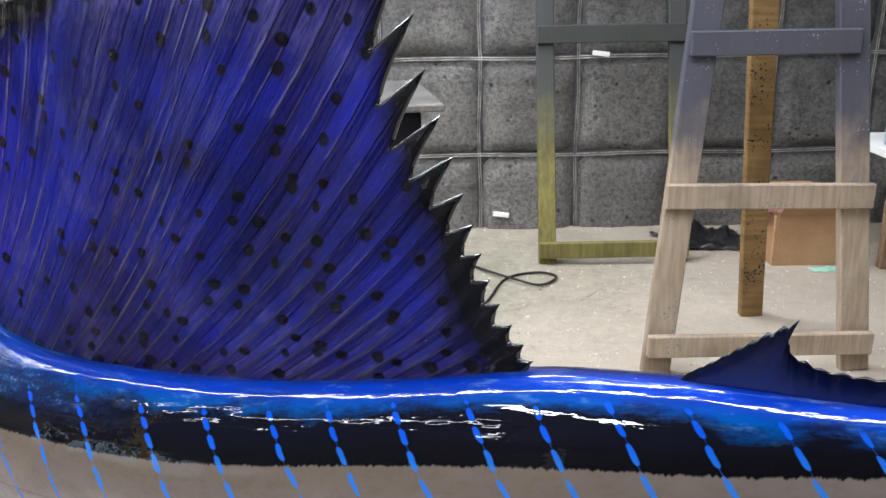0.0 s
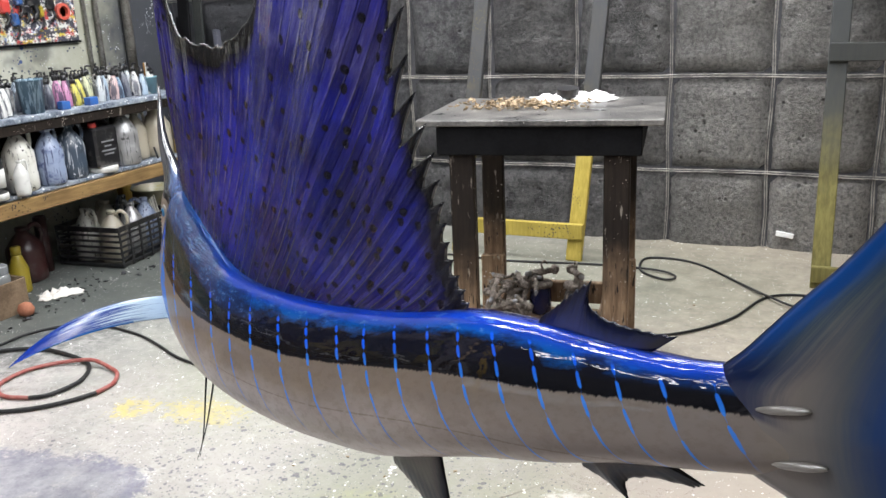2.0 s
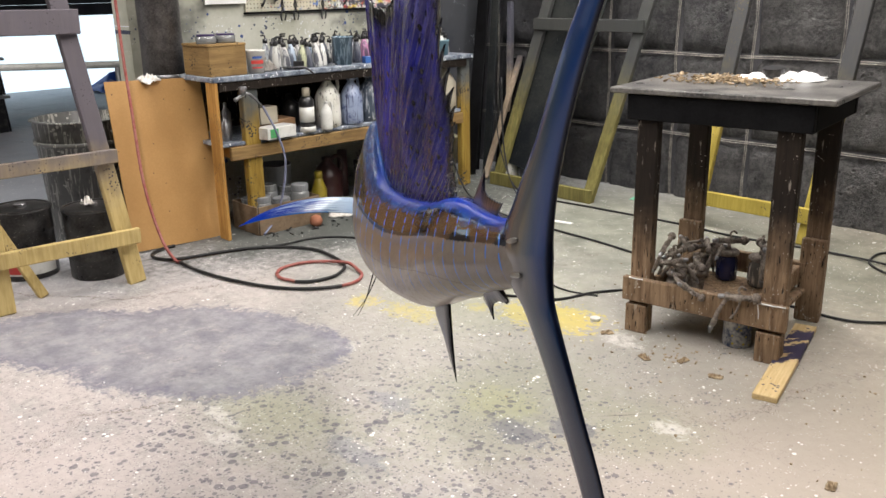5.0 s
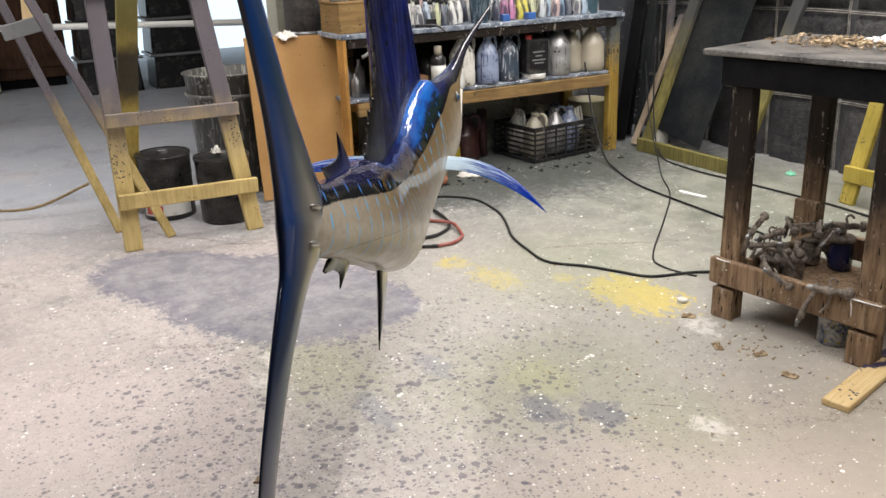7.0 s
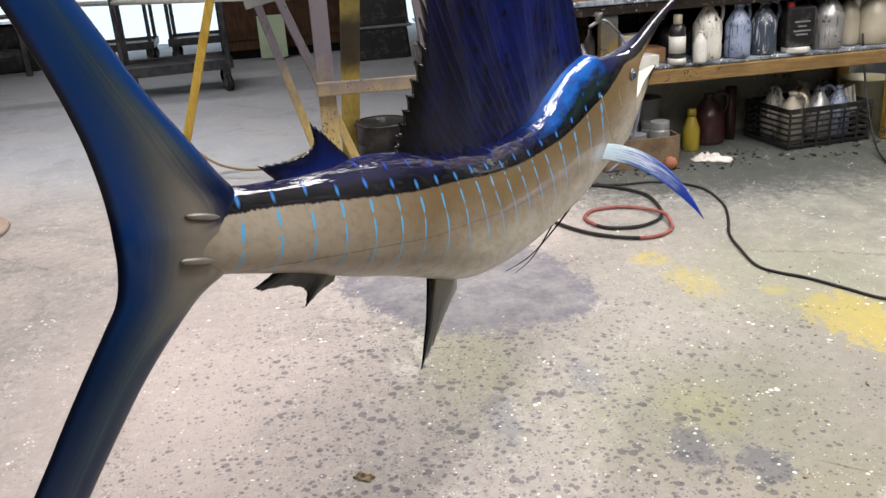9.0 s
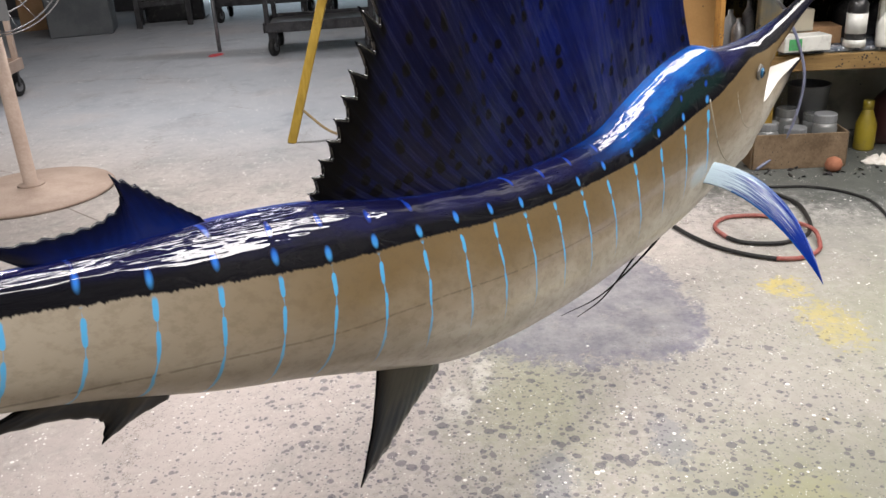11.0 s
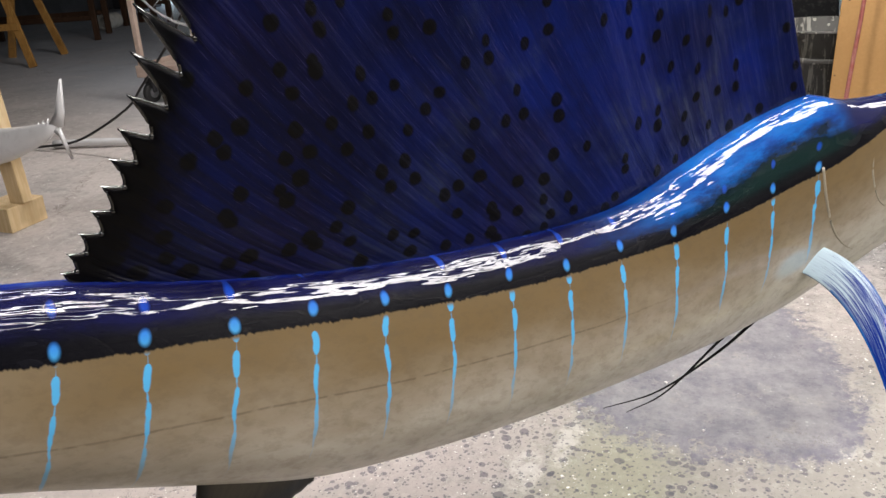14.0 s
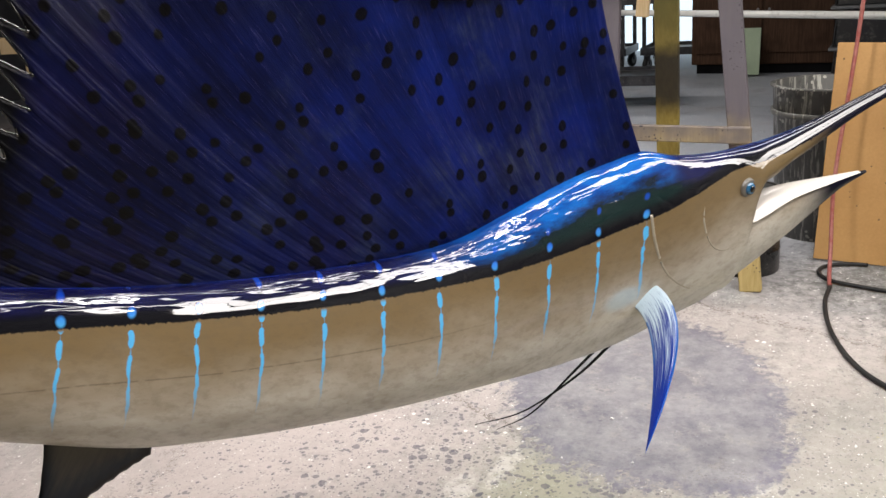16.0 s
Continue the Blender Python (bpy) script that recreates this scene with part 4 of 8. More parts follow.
    col = g.mix(border, col, (0.002, 0.002, 0.0025))
    fold = g.math("MULTIPLY", g.math("ABSOLUTE", g.math("SUBTRACT", g.math("FRACT", ray), 0.5)), 1.1)
    g.set(Base_Color=col, Roughness=0.45, Coat_Weight=g.math("MULTIPLY", g.math("SUBTRACT", 1.0, g.math("MULTIPLY", border, 0.2)), coat), Coat_IOR=1.4, Coat_Roughness=0.05, Specular_IOR_Level=0.02)
    hair = g.noise(3.2, 3, 0.6, g.vec(g.math("MULTIPLY", ray, 1.5), g.math("MULTIPLY", rim, 2.0)))
    g.bump(g.math("ADD", g.math("ADD", g.math("ADD", fold, g.math("MULTIPLY", g.math("SUBTRACT", thread, seam), 1.6 * root)), g.math("MULTIPLY", hair, 2.2 * bronzed)), g.math("MULTIPLY", g.math("ADD", g.math("MULTIPLY", streak, 2.6), g.math("MULTIPLY", fine, 1.6)), g.math("ADD", 0.3, g.math("MULTIPLY", g.step(u, 0.55, 0.95), 0.7)))), relief, fold_size)
    return g.mat


def tail_paint():
    g = Graph("lacquered_tail")
    x, t, z, lead, trail = g.attr("ray"), g.attr("reach"), g.attr("high"), g.attr("lead"), g.attr("trail")
    line = g.noise(3.0, 5, 0.65, g.vec(g.math("MULTIPLY", x, 11.0), g.math("MULTIPLY", t, 1.3)))
    puff = g.noise(9.0, 4, 0.6)
    jit = g.math("ADD", g.math("MULTIPLY", g.math("SUBTRACT", line, 0.5), 0.6), g.math("MULTIPLY", g.math("SUBTRACT", puff, 0.5), 0.5))
    stem = g.math("MAXIMUM", g.step(z, 1.04, 1.085), g.step(z, 0.985, 0.95))
    edge = g.math("MULTIPLY", g.step(g.math("ADD", lead, g.math("MULTIPLY", jit, 0.05)), 0.050, 0.014), stem)
    teal = g.math("MULTIPLY", g.step(g.math("ADD", lead, g.math("MULTIPLY", g.math("SUBTRACT", line, 0.5), 0.10)), 0.092, 0.030), stem)
    teal = g.math("MAXIMUM", teal, g.step(g.math("ADD", trail, g.math("MULTIPLY", jit, 0.03)), 0.100, 0.035))
    edge = g.math("MAXIMUM", edge, g.step(g.math("ADD", trail, g.math("MULTIPLY", jit, 0.03)), 0.066, 0.012))
    far = g.math("MULTIPLY", g.step(g.math("ADD", t, g.math("MULTIPLY", jit, 0.35)), 0.12, 0.55), 0.85)
    tan = g.mix(g.step(puff, 0.35, 0.65), (0.23, 0.205, 0.165), (0.18, 0.165, 0.14))
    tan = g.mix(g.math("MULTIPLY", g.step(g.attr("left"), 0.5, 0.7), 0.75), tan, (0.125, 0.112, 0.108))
    grey = g.mix(g.math("MULTIPLY", g.step(line, 0.38, 0.62), 0.85), (0.006, 0.028, 0.062), (0.060, 0.076, 0.072))
    col = g.mix(far, tan, grey)
    col = g.mix(g.math("MULTIPLY", teal, 0.72), col, (0.006, 0.034, 0.066))
    col = g.mix(g.math("MULTIPLY", edge, 0.95), col, g.mix(g.step(z, 0.95, 1.10), (0.0015, 0.012, 0.045), (0.0010, 0.034, 0.165)))
    crest = g.math("MULTIPLY", g.math("MULTIPLY", g.step(z, 1.046, 1.052), g.step(g.math("ADD", lead, g.math("MULTIPLY", jit, 0.03)), 0.095, 0.04)), g.step(t, 0.36, 0.16))
    col = g.mix(crest, col, (0.002, 0.008, 0.04))
    rim = g.math("MAXIMUM", g.math("MULTIPLY", g.step(lead, 0.010, 0.002), stem), g.step(trail, 0.010, 0.002))
    col = g.mix(g.math("MULTIPLY", rim, 0.9), col, (0.002, 0.004, 0.012))
    g.set(Base_Color=col, Roughness=0.4, Coat_Weight=0.8, Coat_IOR=1.4, Coat_Roughness=0.05, Specular_IOR_Level=0.04)
    g.bump(g.math("ADD", g.math("MULTIPLY", line, g.math("MULTIPLY", g.step(t, 0.05, 0.4), 0.7)), g.math("MULTIPLY", puff, 0.6)), 0.10, 0.002)
    return g.mat


def fin_paint(name, mid, tip, edge=(0.002, 0.003, 0.012), rough=0.3, lo=0.1, hi=0.85, soft=0.4, relief=0.25, streak=0.35):
    g = Graph(name)
    e, r = g.attr("rim"), g.attr("ray")
    line = g.noise(3.0, 4, 0.6, g.vec(g.math("MULTIPLY", r, 9.0), g.math("MULTIPLY", g.attr("reach"), 1.2)))
    jit = g.math("MULTIPLY", g.math("SUBTRACT", line, 0.5), streak)
    col = g.mix(g.step(g.math("ADD", g.attr("reach"), jit), lo, hi), mid, tip)
    col = g.mix(g.step(g.math("ADD", e, g.math("MULTIPLY", jit, 0.6)), soft, 0.04), col, edge)
    g.set(Base_Color=col, Roughness=rough, Coat_Weight=0.7, Coat_IOR=1.4, Coat_Roughness=0.04, Specular_IOR_Level=0.04)
    g.bump(g.math("ADD", g.math("MULTIPLY", g.math("SINE", g.math("MULTIPLY", r, 75.0)), relief), line), 0.12, 0.0012)
    return g.mat


M_SKIN = skin_paint()
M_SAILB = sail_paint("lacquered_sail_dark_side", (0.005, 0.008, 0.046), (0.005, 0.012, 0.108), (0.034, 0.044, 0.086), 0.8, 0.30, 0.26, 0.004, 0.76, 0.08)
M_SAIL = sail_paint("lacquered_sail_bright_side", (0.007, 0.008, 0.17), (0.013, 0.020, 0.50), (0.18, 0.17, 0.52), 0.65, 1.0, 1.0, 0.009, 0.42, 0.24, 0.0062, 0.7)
M_TAIL = tail_paint()
M_FIN = fin_paint("lacquered_dark_fin", (0.003, 0.013, 0.11), (0.002, 0.004, 0.03), lo=0.2, hi=0.8, soft=0.25, relief=0.35)
M_ANAL = fin_paint("lacquered_anal_fin", (0.075, 0.07, 0.055), (0.003, 0.009, 0.020), (0.002, 0.003, 0.005), lo=0.0, hi=0.75, relief=0.15)
M_PEC = fin_paint("lacquered_pectoral_fin", (0.50, 0.63, 0.72), (0.002, 0.020, 0.21), (0.004, 0.11, 0.40), 0.3, 0.22, 0.72, 0.3, 0.3, 1.7)
M_RAY = gloss("dark_fin_ray", (0.002, 0.002, 0.014), 0.3, coat=0.45, dirt=(0.005, 0.005, 0.03), amount=0.3)
M_MARGIN = gloss("black_lacquered_margin", (0.003, 0.003, 0.004), 0.12, coat=1.0, dirt=(0.004, 0.004, 0.005), amount=0.1)
M_IRIS = gloss("blue_glass_eye", (0.02, 0.13, 0.28), 0.1, coat=1.0, amount=0.1)
M_PUPIL = gloss("black_glass", (0.004, 0.004, 0.006), 0.05, coat=1.0, amount=0.0)
M_KEEL = gloss("grey_keel", (0.17, 0.16, 0.14), 0.3, coat=0.9, dirt=(0.05, 0.05, 0.05), amount=0.3)
M_GILL = gloss("tan_gill_rim", (0.30, 0.265, 0.20), 0.35, coat=0.8, dirt=(0.16, 0.13, 0.09), amount=0.4)
M_FINROOT = gloss("pale_fin_root", (0.50, 0.50, 0.47), 0.35, coat=0.8, dirt=(0.26, 0.22, 0.16), amount=0.5)
M_LIP = gloss("white_mouth_lining", (0.8, 0.76, 0.7), 0.4, coat=0.6, amount=0.05)


def with_attributes(data, names, rows):
    for name, column in zip(names, zip(*rows)):
        data.attributes.new(name, "FLOAT", "POINT").data.foreach_set("value", column)


def grid_part(name, rows, material, parent, label="", names=(), wrap=False, caps=False):
    """A smooth sheet from rows of (place, values...)."""
    n, m = len(rows), len(rows[0])
    verts = [c[0] for r in rows for c in r]
    faces = []
    for i in range(n - 1):
        for j in range(m if wrap else m - 1):
            k = (j + 1) % m
            faces.append((i * m + j, i * m + k, (i + 1) * m + k, (i + 1) * m + j))
    if caps:
        faces += [tuple(range(m))[::-1], tuple(range((n - 1) * m, n * m))]
    data = bpy.data.meshes.new(name)
    data.from_pydata(verts, [], faces)
    bm = bmesh.new()
    bm.from_mesh(data)
    bmesh.ops.recalc_face_normals(bm, faces=bm.faces)
    bm.to_mesh(data)
    bm.free()
    with_attributes(data, names, [c[1:] for r in rows for c in r])
    data.polygons.foreach_set("use_smooth", [True] * len(data.polygons))
    data.materials.append(material)
    ob = new(name, data)
    ob.parent = parent
    return tagged(ob, label)


sailfish = thing("sailfish_replica", Matrix.Translation(FISH_AT), "glossy blue and silver sailfish replica hung in mid-air over the floor", "fish replica")

rows = []
for i in range(241):
    u = -0.222 + 2.597 * i / 240
    hi, lo, b = back(u), belly(u), broad(u)
    row = []
    for j in range(72):
        a = 2 * math.pi * j / 72
        c, s = math.cos(a), math.sin(a)
        z = (hi + lo) / 2 + (hi - lo) / 2 * c
        w = b * (1 if s >= 0 else -1) * abs(s) ** (0.95 - 0.33 * max(c, 0)) * (1 - 0.35 * c)
        edge, lean_, marks = (shoulder(u), 0.28, BARS) if s >= -1e-6 else (shoulder_left(u), 0.75, BARS_LEFT)
        row.append((fish(u, sway(u) + w, z), z - edge, u, hi - z, float(np.interp(u - lean_ * (z - edge), marks, range(len(marks)))), 0.5 - 0.5 * s))
    rows.append(row)
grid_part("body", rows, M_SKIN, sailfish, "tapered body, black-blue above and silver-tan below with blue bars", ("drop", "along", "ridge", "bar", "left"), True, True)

# lower jaw
jaw_top = soft_table((1.58, 0.80), (1.66, 0.858), (1.70, 0.862), (1.80, 0.876), (1.92, 0.876), (2.03, 0.874))
jaw_low = soft_table((1.58, 0.664), (1.62, 0.681), (1.66, 0.700), (1.705, 0.722), (1.81, 0.772), (1.874, 0.806), (1.95, 0.843), (2.03, 0.868))
jaw_wide = soft_table((1.58, 0.070), (1.62, 0.071), (1.66, 0.066), (1.72, 0.055), (1.80, 0.040), (1.88, 0.027), (1.96, 0.014), (2.03, 0.004))
jaw_mid = soft_table((1.58, 0.014), (1.67, 0.044), (1.80, 0.068), (2.03, 0.097))
rows = []
for i in range(50):
    u = 1.60 + 0.43 * i / 49
    row = []
    for j in range(36):
        a = 2 * math.pi * j / 36
        c, s = math.cos(a), math.sin(a)
        hi, lo = jaw_top(u), jaw_low(u)
        z = (hi + lo) / 2 + (hi - lo) / 2 * c
        w = jaw_wide(u) * s * (1 + 0.12 * c)
        row.append((fish(u, jaw_mid(u) + w, z), z - shoulder(u), u, 0.2, 20.5))
    rows.append(row)
jaw = grid_part("lower_jaw", rows, M_SKIN, sailfish, "open lower jaw, silver below", ("drop", "along", "ridge", "bar"), True, True)
rows = []
for i in range(24):
    u = 1.68 + 0.33 * i / 23
    rows.append([(fish(u, jaw_mid(u) + jaw_wide(u) * 1.02 * s, jaw_top(u) + 0.0015 - 0.03 * jaw_wide(u) / 0.06 * abs(s) ** 2),) for s in np.linspace(-0.97, 0.97, 9)])
grid_part("mouth_lining", rows, M_LIP, jaw, "white lining of the open mouth")

# eyes
for side in (1, -1):
    at = flank(1.683, 0.899, side, -0.004)
    out = side * FW
    turn = Vector(out).to_track_quat("Z", "Y").to_matrix().to_4x4()
    turn.translation = at
    eye = part("eye", lathe([(0.0205, 0), (0.018, 0.004), (0.0145, 0.0055), (0.0125, 0.005)], 24, m=turn), M_KEEL, sailfish, "grey-tan eye ring", True)
    part("iris", lathe([(0.0128, 0.003), (0.0115, 0.0075), (0.008, 0.0098), (0.002, 0.0105)], 20, m=turn), M_IRIS, eye, "blue glass iris", True)
    part("pupil", lathe([(0.0075, 0.008), (0.006, 0.0108), (0.001, 0.0122)], 16, m=turn), M_PUPIL, eye, "black pupil", True)
    # gill cover rims
    for pts, r_, mt_ in ((((1.476, 0.880), (1.474, 0.829), (1.486, 0.779), (1.515, 0.745), (1.555, 0.722), (1.60, 0.708)), 0.0042, M_GILL), (((1.595, 0.898), (1.580, 0.850), (1.588, 0.808), (1.612, 0.792), (1.640, 0.800), (1.655, 0.815)), 0.0030, M_GILL)):
        line = smooth_path([flank(u, z, side, -0.0016) for u, z in pts], 7)
        part("gill_rim", tube(line, r_, 8, 0.0014), mt_, sailfish, "rounded tan rim of the gill cover", True)
    for u0, z0 in ((-0.144, 1.065), (-0.163, 1.022)):
        m = Matrix((FU * 0.94 - Vector((0, 0, 0.33)), side * FW, FU * 0.33 + Vector((0, 0, 0.94)))).transposed().to_4x4()
        m.translation = fish(u0, sway(u0) + side * 0.0205, z0)
        bm = bmesh.new()
        bmesh.ops.create_uvsphere(bm, u_segments=20, v_segments=10, radius=1.0, matrix=m @ Matrix.Diagonal((0.028, 0.0048, 0.0042, 1)))
        part("tail_keel", bm, M_KEEL, sailfish, "small silver keel beside the tail", True)

# the sail
SAIL_EDGE = [(0.335, 1.015), (0.35, 1.041), (0.367, 1.058), (0.382, 1.084), (0.394, 1.104), (0.40, 1.126), (0.416, 1.154), (0.424, 1.183), (0.434, 1.217), (0.446, 1.26), (0.459, 1.303), (0.464, 1.346), (0.466, 1.389), (0.47, 1.47), (0.50, 1.55), (0.58, 1.62), (0.70, 1.65), (0.80, 1.60), (0.87, 1.49), (0.915, 1.412), (0.96, 1.378), (1.01, 1.355), (1.07, 1.336), (1.14, 1.331), (1.22, 1.341), (1.29, 1.366), (1.335, 1.405), (1.37, 1.48), (1.40, 1.55), (1.425, 1.57), (1.445, 1.50), (1.458, 1.38), (1.465, 1.263), (1.493, 1.081), (1.508, 0.986)]
sail_lean = soft_table((0.33, 26), (0.42, 33), (0.5, 37), (0.7, 43), (0.9, 50), (1.05, 56), (1.2, 64), (1.35, 73), (1.45, 80), (1.5, 81.5), (1.51, 81.5))
N_RAY, SUB = 30, 12


def sail_reach(u0, z0, a):
    """How far a ray from the back runs before it meets the sail's margin."""
    du, dz = -math.cos(a), math.sin(a)
    best = None
    for (u1, z1), (u2, z2) in zip(SAIL_EDGE, SAIL_EDGE[1:]):
        eu, ez = u2 - u1, z2 - z1
        det = du * -ez + eu * dz
        if abs(det) < 1e-9:
            continue
        t = ((u1 - u0) * -ez + eu * (z1 - z0)) / det
        s = (du * (z1 - z0) - dz * (u1 - u0)) / det
        if t > 0.006 and -0.001 <= s <= 1.001 and (best is None or t < best):
            best = t
    return best or 0.01


def sail_place(u, z):
    up = max(z - back(u), 0)
    wave = 0.016 * math.sin(9.0 * u + 3.5 * z) * min(up / 0.25, 1.0) + 0.006 * math.sin(31 * u + 12 * z) * min(up / 0.2, 1)
    return sway(u) + wave


rows, rays = [], []
for j in range((N_RAY - 1) * SUB + 1):
    f = j / ((N_RAY - 1) * SUB)
    u0 = 0.343 + (1.5045 - 0.343) * f ** 0.93
    z0 = back(u0) - 0.010
    a = radians(sail_lean(u0))
    reach = sail_reach(u0, z0, a)
    k = (j % SUB) / SUB
    rear = 1.0 if u0 < 1.0 else 0.10
    deep = float(np.interp(z0 + math.sin(a) * reach, (1.02, 1.05, 1.10, 1.15, 1.20, 1.25), (0.009, 0.013, 0.016, 0.028, 0.046, 0.066)))
    cut = deep * rear * (k / 0.3 if k < 0.3 else 1 - ((k - 0.3) / 0.7) ** 1.8) if k else -0.003 * rear
    run = max(reach - cut, 0.004)
    row = []
    for i in range(25):
        s = i / 24
        t, bow = run * s, 0.15 * run * s * (1 - s)
        u = u0 - math.cos(a) * t - math.sin(a) * bow
        z = z0 + math.sin(a) * t - math.cos(a) * bow
        pleat = -0.0017 * (math.cos(2 * math.pi * k) ** 3 + 0.3) * min(t / 0.06, 1.0) * min(max(reach - t, 0) / 0.05, 1.0)
        row.append((fish(u, sail_place(u, z) + pleat, z), u, z, j / SUB, max(reach - t, 0.0), t, math.cos(a) * 0.0373 * max(f, 0.02) ** -0.07, 0.0))
    rows.append(row)
    if j % SUB == 0 and j:
        rays.append([c[0] for c in row])
for j, row in enumerate(rows):
    a, b = rows[max(j - 1, 0)], rows[min(j + 1, len(rows) - 1)]
    for i, c in enumerate(row):
        way = (row[min(i + 1, 24)][0] - row[max(i - 1, 0)][0]).normalized()
        span = b[i][0] - a[i][0]
        row[i] = (*c[:-1], (span - span.dot(way) * way).length * SUB / 2)
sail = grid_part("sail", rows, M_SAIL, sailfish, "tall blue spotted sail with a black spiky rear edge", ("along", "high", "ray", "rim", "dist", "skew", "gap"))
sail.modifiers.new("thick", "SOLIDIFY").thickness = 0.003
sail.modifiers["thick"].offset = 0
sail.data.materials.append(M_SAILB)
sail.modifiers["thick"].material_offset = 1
for r in rays:
    part("fin_ray", tube([p - 0.0005 * FW for p in r[::2]], 0.0014, 8, 0.0008), M_RAY, sail, "", True)


margin = [rows[j][-1][0] for j in range(2, len(rows) - 3)]
# small beads added on the margin so that it shows white glints
bm = bmesh.new()
for j in range(3, len(rows) - 4):
    smooth_front = rows[j][0][1] > 1.0
    if j % 5 == 0 if smooth_front else j % SUB == 4:
        bmesh.ops.create_icosphere(bm, subdivisions=2, radius=0.0036 if smooth_front else 0.0030, matrix=Matrix.Translation(rows[j][-1][0]))
tagged(part("glint_beads", bm, M_MARGIN, sail, "", True), "glossy black beads added along the margin to give glints", kind="stuff")
part("sail_margin", tube(margin, 0.0019, 6), M_MARGIN, sail, "glossy black rounded margin of the sail", True)


def fan_fin(name, roots, tips, thick, material, parent, label, steps=8, rough=0.0):
    """A fin whose rays run from its root to its margin."""
    n = (len(roots) - 1) * steps
    rt, tp = [Vector(p) for p in roots], [Vector(p) for p in tips]
    front_, rear_ = [], []
    for j in range(n + 1):
        i, k = min(j // steps, len(roots) - 2), (j - min(j // steps, len(roots) - 2) * steps) / steps
        a, b = rt[i].lerp(rt[i + 1], k), tp[i].lerp(tp[i + 1], k)
        b = a + (b - a) * (1 - rough * (1 - abs(2 * ((j / 4) % 1) - 1)))
        edge = min(j, n - j) / n
        fr, re = [], []
        for s in range(13):
            t = s / 12
            p = a.lerp(b, t)
            h = thick * (0.12 + 0.88 * min(1, 5 * edge) ** 0.5 * (1 - t ** 2))
            rim = min(edge * 2.2, 1 - t)
            fr.append((p + FW * h, rim, j / n, t))
            re.append((p - FW * h, rim, j / n, t))
        front_.append(fr)
        rear_.append(re)
    rows = [f + r[::-1] for f, r in zip(front_, rear_)]
    return grid_part(name, rows, material, parent, label, ("rim", "ray", "reach"), True, True)


def mid(u, z):
    return fish(u, sway(u), z)


d2_tips = [(0.190, 1.044), (0.172, 1.058), (0.151, 1.076), (0.130, 1.094), (0.107, 1.110), (0.114, 1.095), (0.111, 1.080), (0.088, 1.073), (0.056, 1.074), (0.022, 1.078), (-0.014, 1.084)]
d2_root = [(u, back(u) - 0.012) for u in np.linspace(0.205, 0.035, 11)]
fan_fin("second_dorsal_fin", [mid(*p) for p in d2_root], [mid(*p) for p in d2_tips], 0.0045, M_FIN, sailfish, "small hooked dark blue fin on the back", rough=0.07)
fan_fin("anal_fin", [mid(u, belly(u) + 0.012) for u in np.linspace(0.56, 0.42, 7)], [mid(*p) for p in ((0.55, 0.688), (0.515, 0.677), (0.47, 0.660), (0.42, 0.634), (0.363, 0.613), (0.395, 0.68), (0.413, 0.738))], 0.007, M_ANAL, sailfish, "long pointed dark fin under the belly", rough=0.05)
fan_fin("second_anal_fin", [mid(u, belly(u) + 0.012) for u in np.linspace(0.13, 0.01, 9)], [mid(*p) for p in ((0.118, 0.882), (0.082, 0.882), (0.045, 0.875), (0.052, 0.892), (0.045, 0.902), (0.012, 0.919), (-0.042, 0.934), (-0.054, 0.942), (-0.008, 0.944))], 0.006, M_ANAL, sailfish, "small notched fin under the tail stem", rough=0.04)


def tail_fin():
    """Both blades of the tail in one sheet, lens-shaped across."""
    lead = [(-0.61, 1.74), (-0.47, 1.57), (-0.35, 1.425), (-0.258, 1.316), (-0.181, 1.207), (-0.133, 1.150), (-0.092, 1.100), (-0.062, 1.064), (-0.072, 1.030), (-0.085, 0.997), (-0.102, 0.985), (-0.153, 0.974), (-0.228, 0.936), (-0.29, 0.893), (-0.375, 0.823), (-0.47, 0.72), (-0.60, 0.55)]
    trail = [(-0.62, 1.75), (-0.50, 1.57), (-0.40, 1.425), (-0.332, 1.32), (-0.29, 1.24), (-0.266, 1.18), (-0.254, 1.13), (-0.250, 1.095), (-0.250, 1.07), (-0.252, 1.045), (-0.262, 1.015), (-0.285, 0.993), (-0.325, 0.958), (-0.37, 0.917), (-0.44, 0.848), (-0.51, 0.735), (-0.61, 0.54)]
    le = smooth_path([(u, 0, z) for u, z in lead], 6)
    te = smooth_path([(u, 0, z) for u, z in trail], 6)
    rows = []
    for i, (a, b) in enumerate(zip(le, te)):
        t = abs(i / (len(le) - 1) * 2 - 1)
        row = []
        for j in range(40):
            ang = 2 * math.pi * j / 40
            x = 0.5 - 0.5 * math.cos(ang)
            p = a.lerp(b, x)
            h = (0.019 * (1 - t) ** 1.2 + 0.006 * (1 - 0.8 * t)) * math.sin(ang) * (1.2 - 0.6 * x)
            up = i < len(le) // 2
            row.append((fish(p.x, sway(p.x) + (0.018 * t * t if up else 0.0) + h, p.z), x, t, p.z, x * (b - a).length, (1 - x) * (b - a).length, 0.5 - 0.5 * math.sin(ang)))
        rows.append(row)
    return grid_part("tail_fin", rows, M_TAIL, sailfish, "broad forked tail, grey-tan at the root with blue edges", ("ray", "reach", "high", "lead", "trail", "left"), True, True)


tail_fin()


def bez(a, b, c, t):
    return (1 - t) ** 2 * Vector(a) + 2 * t * (1 - t) * Vector(b) + t * t * Vector(c)


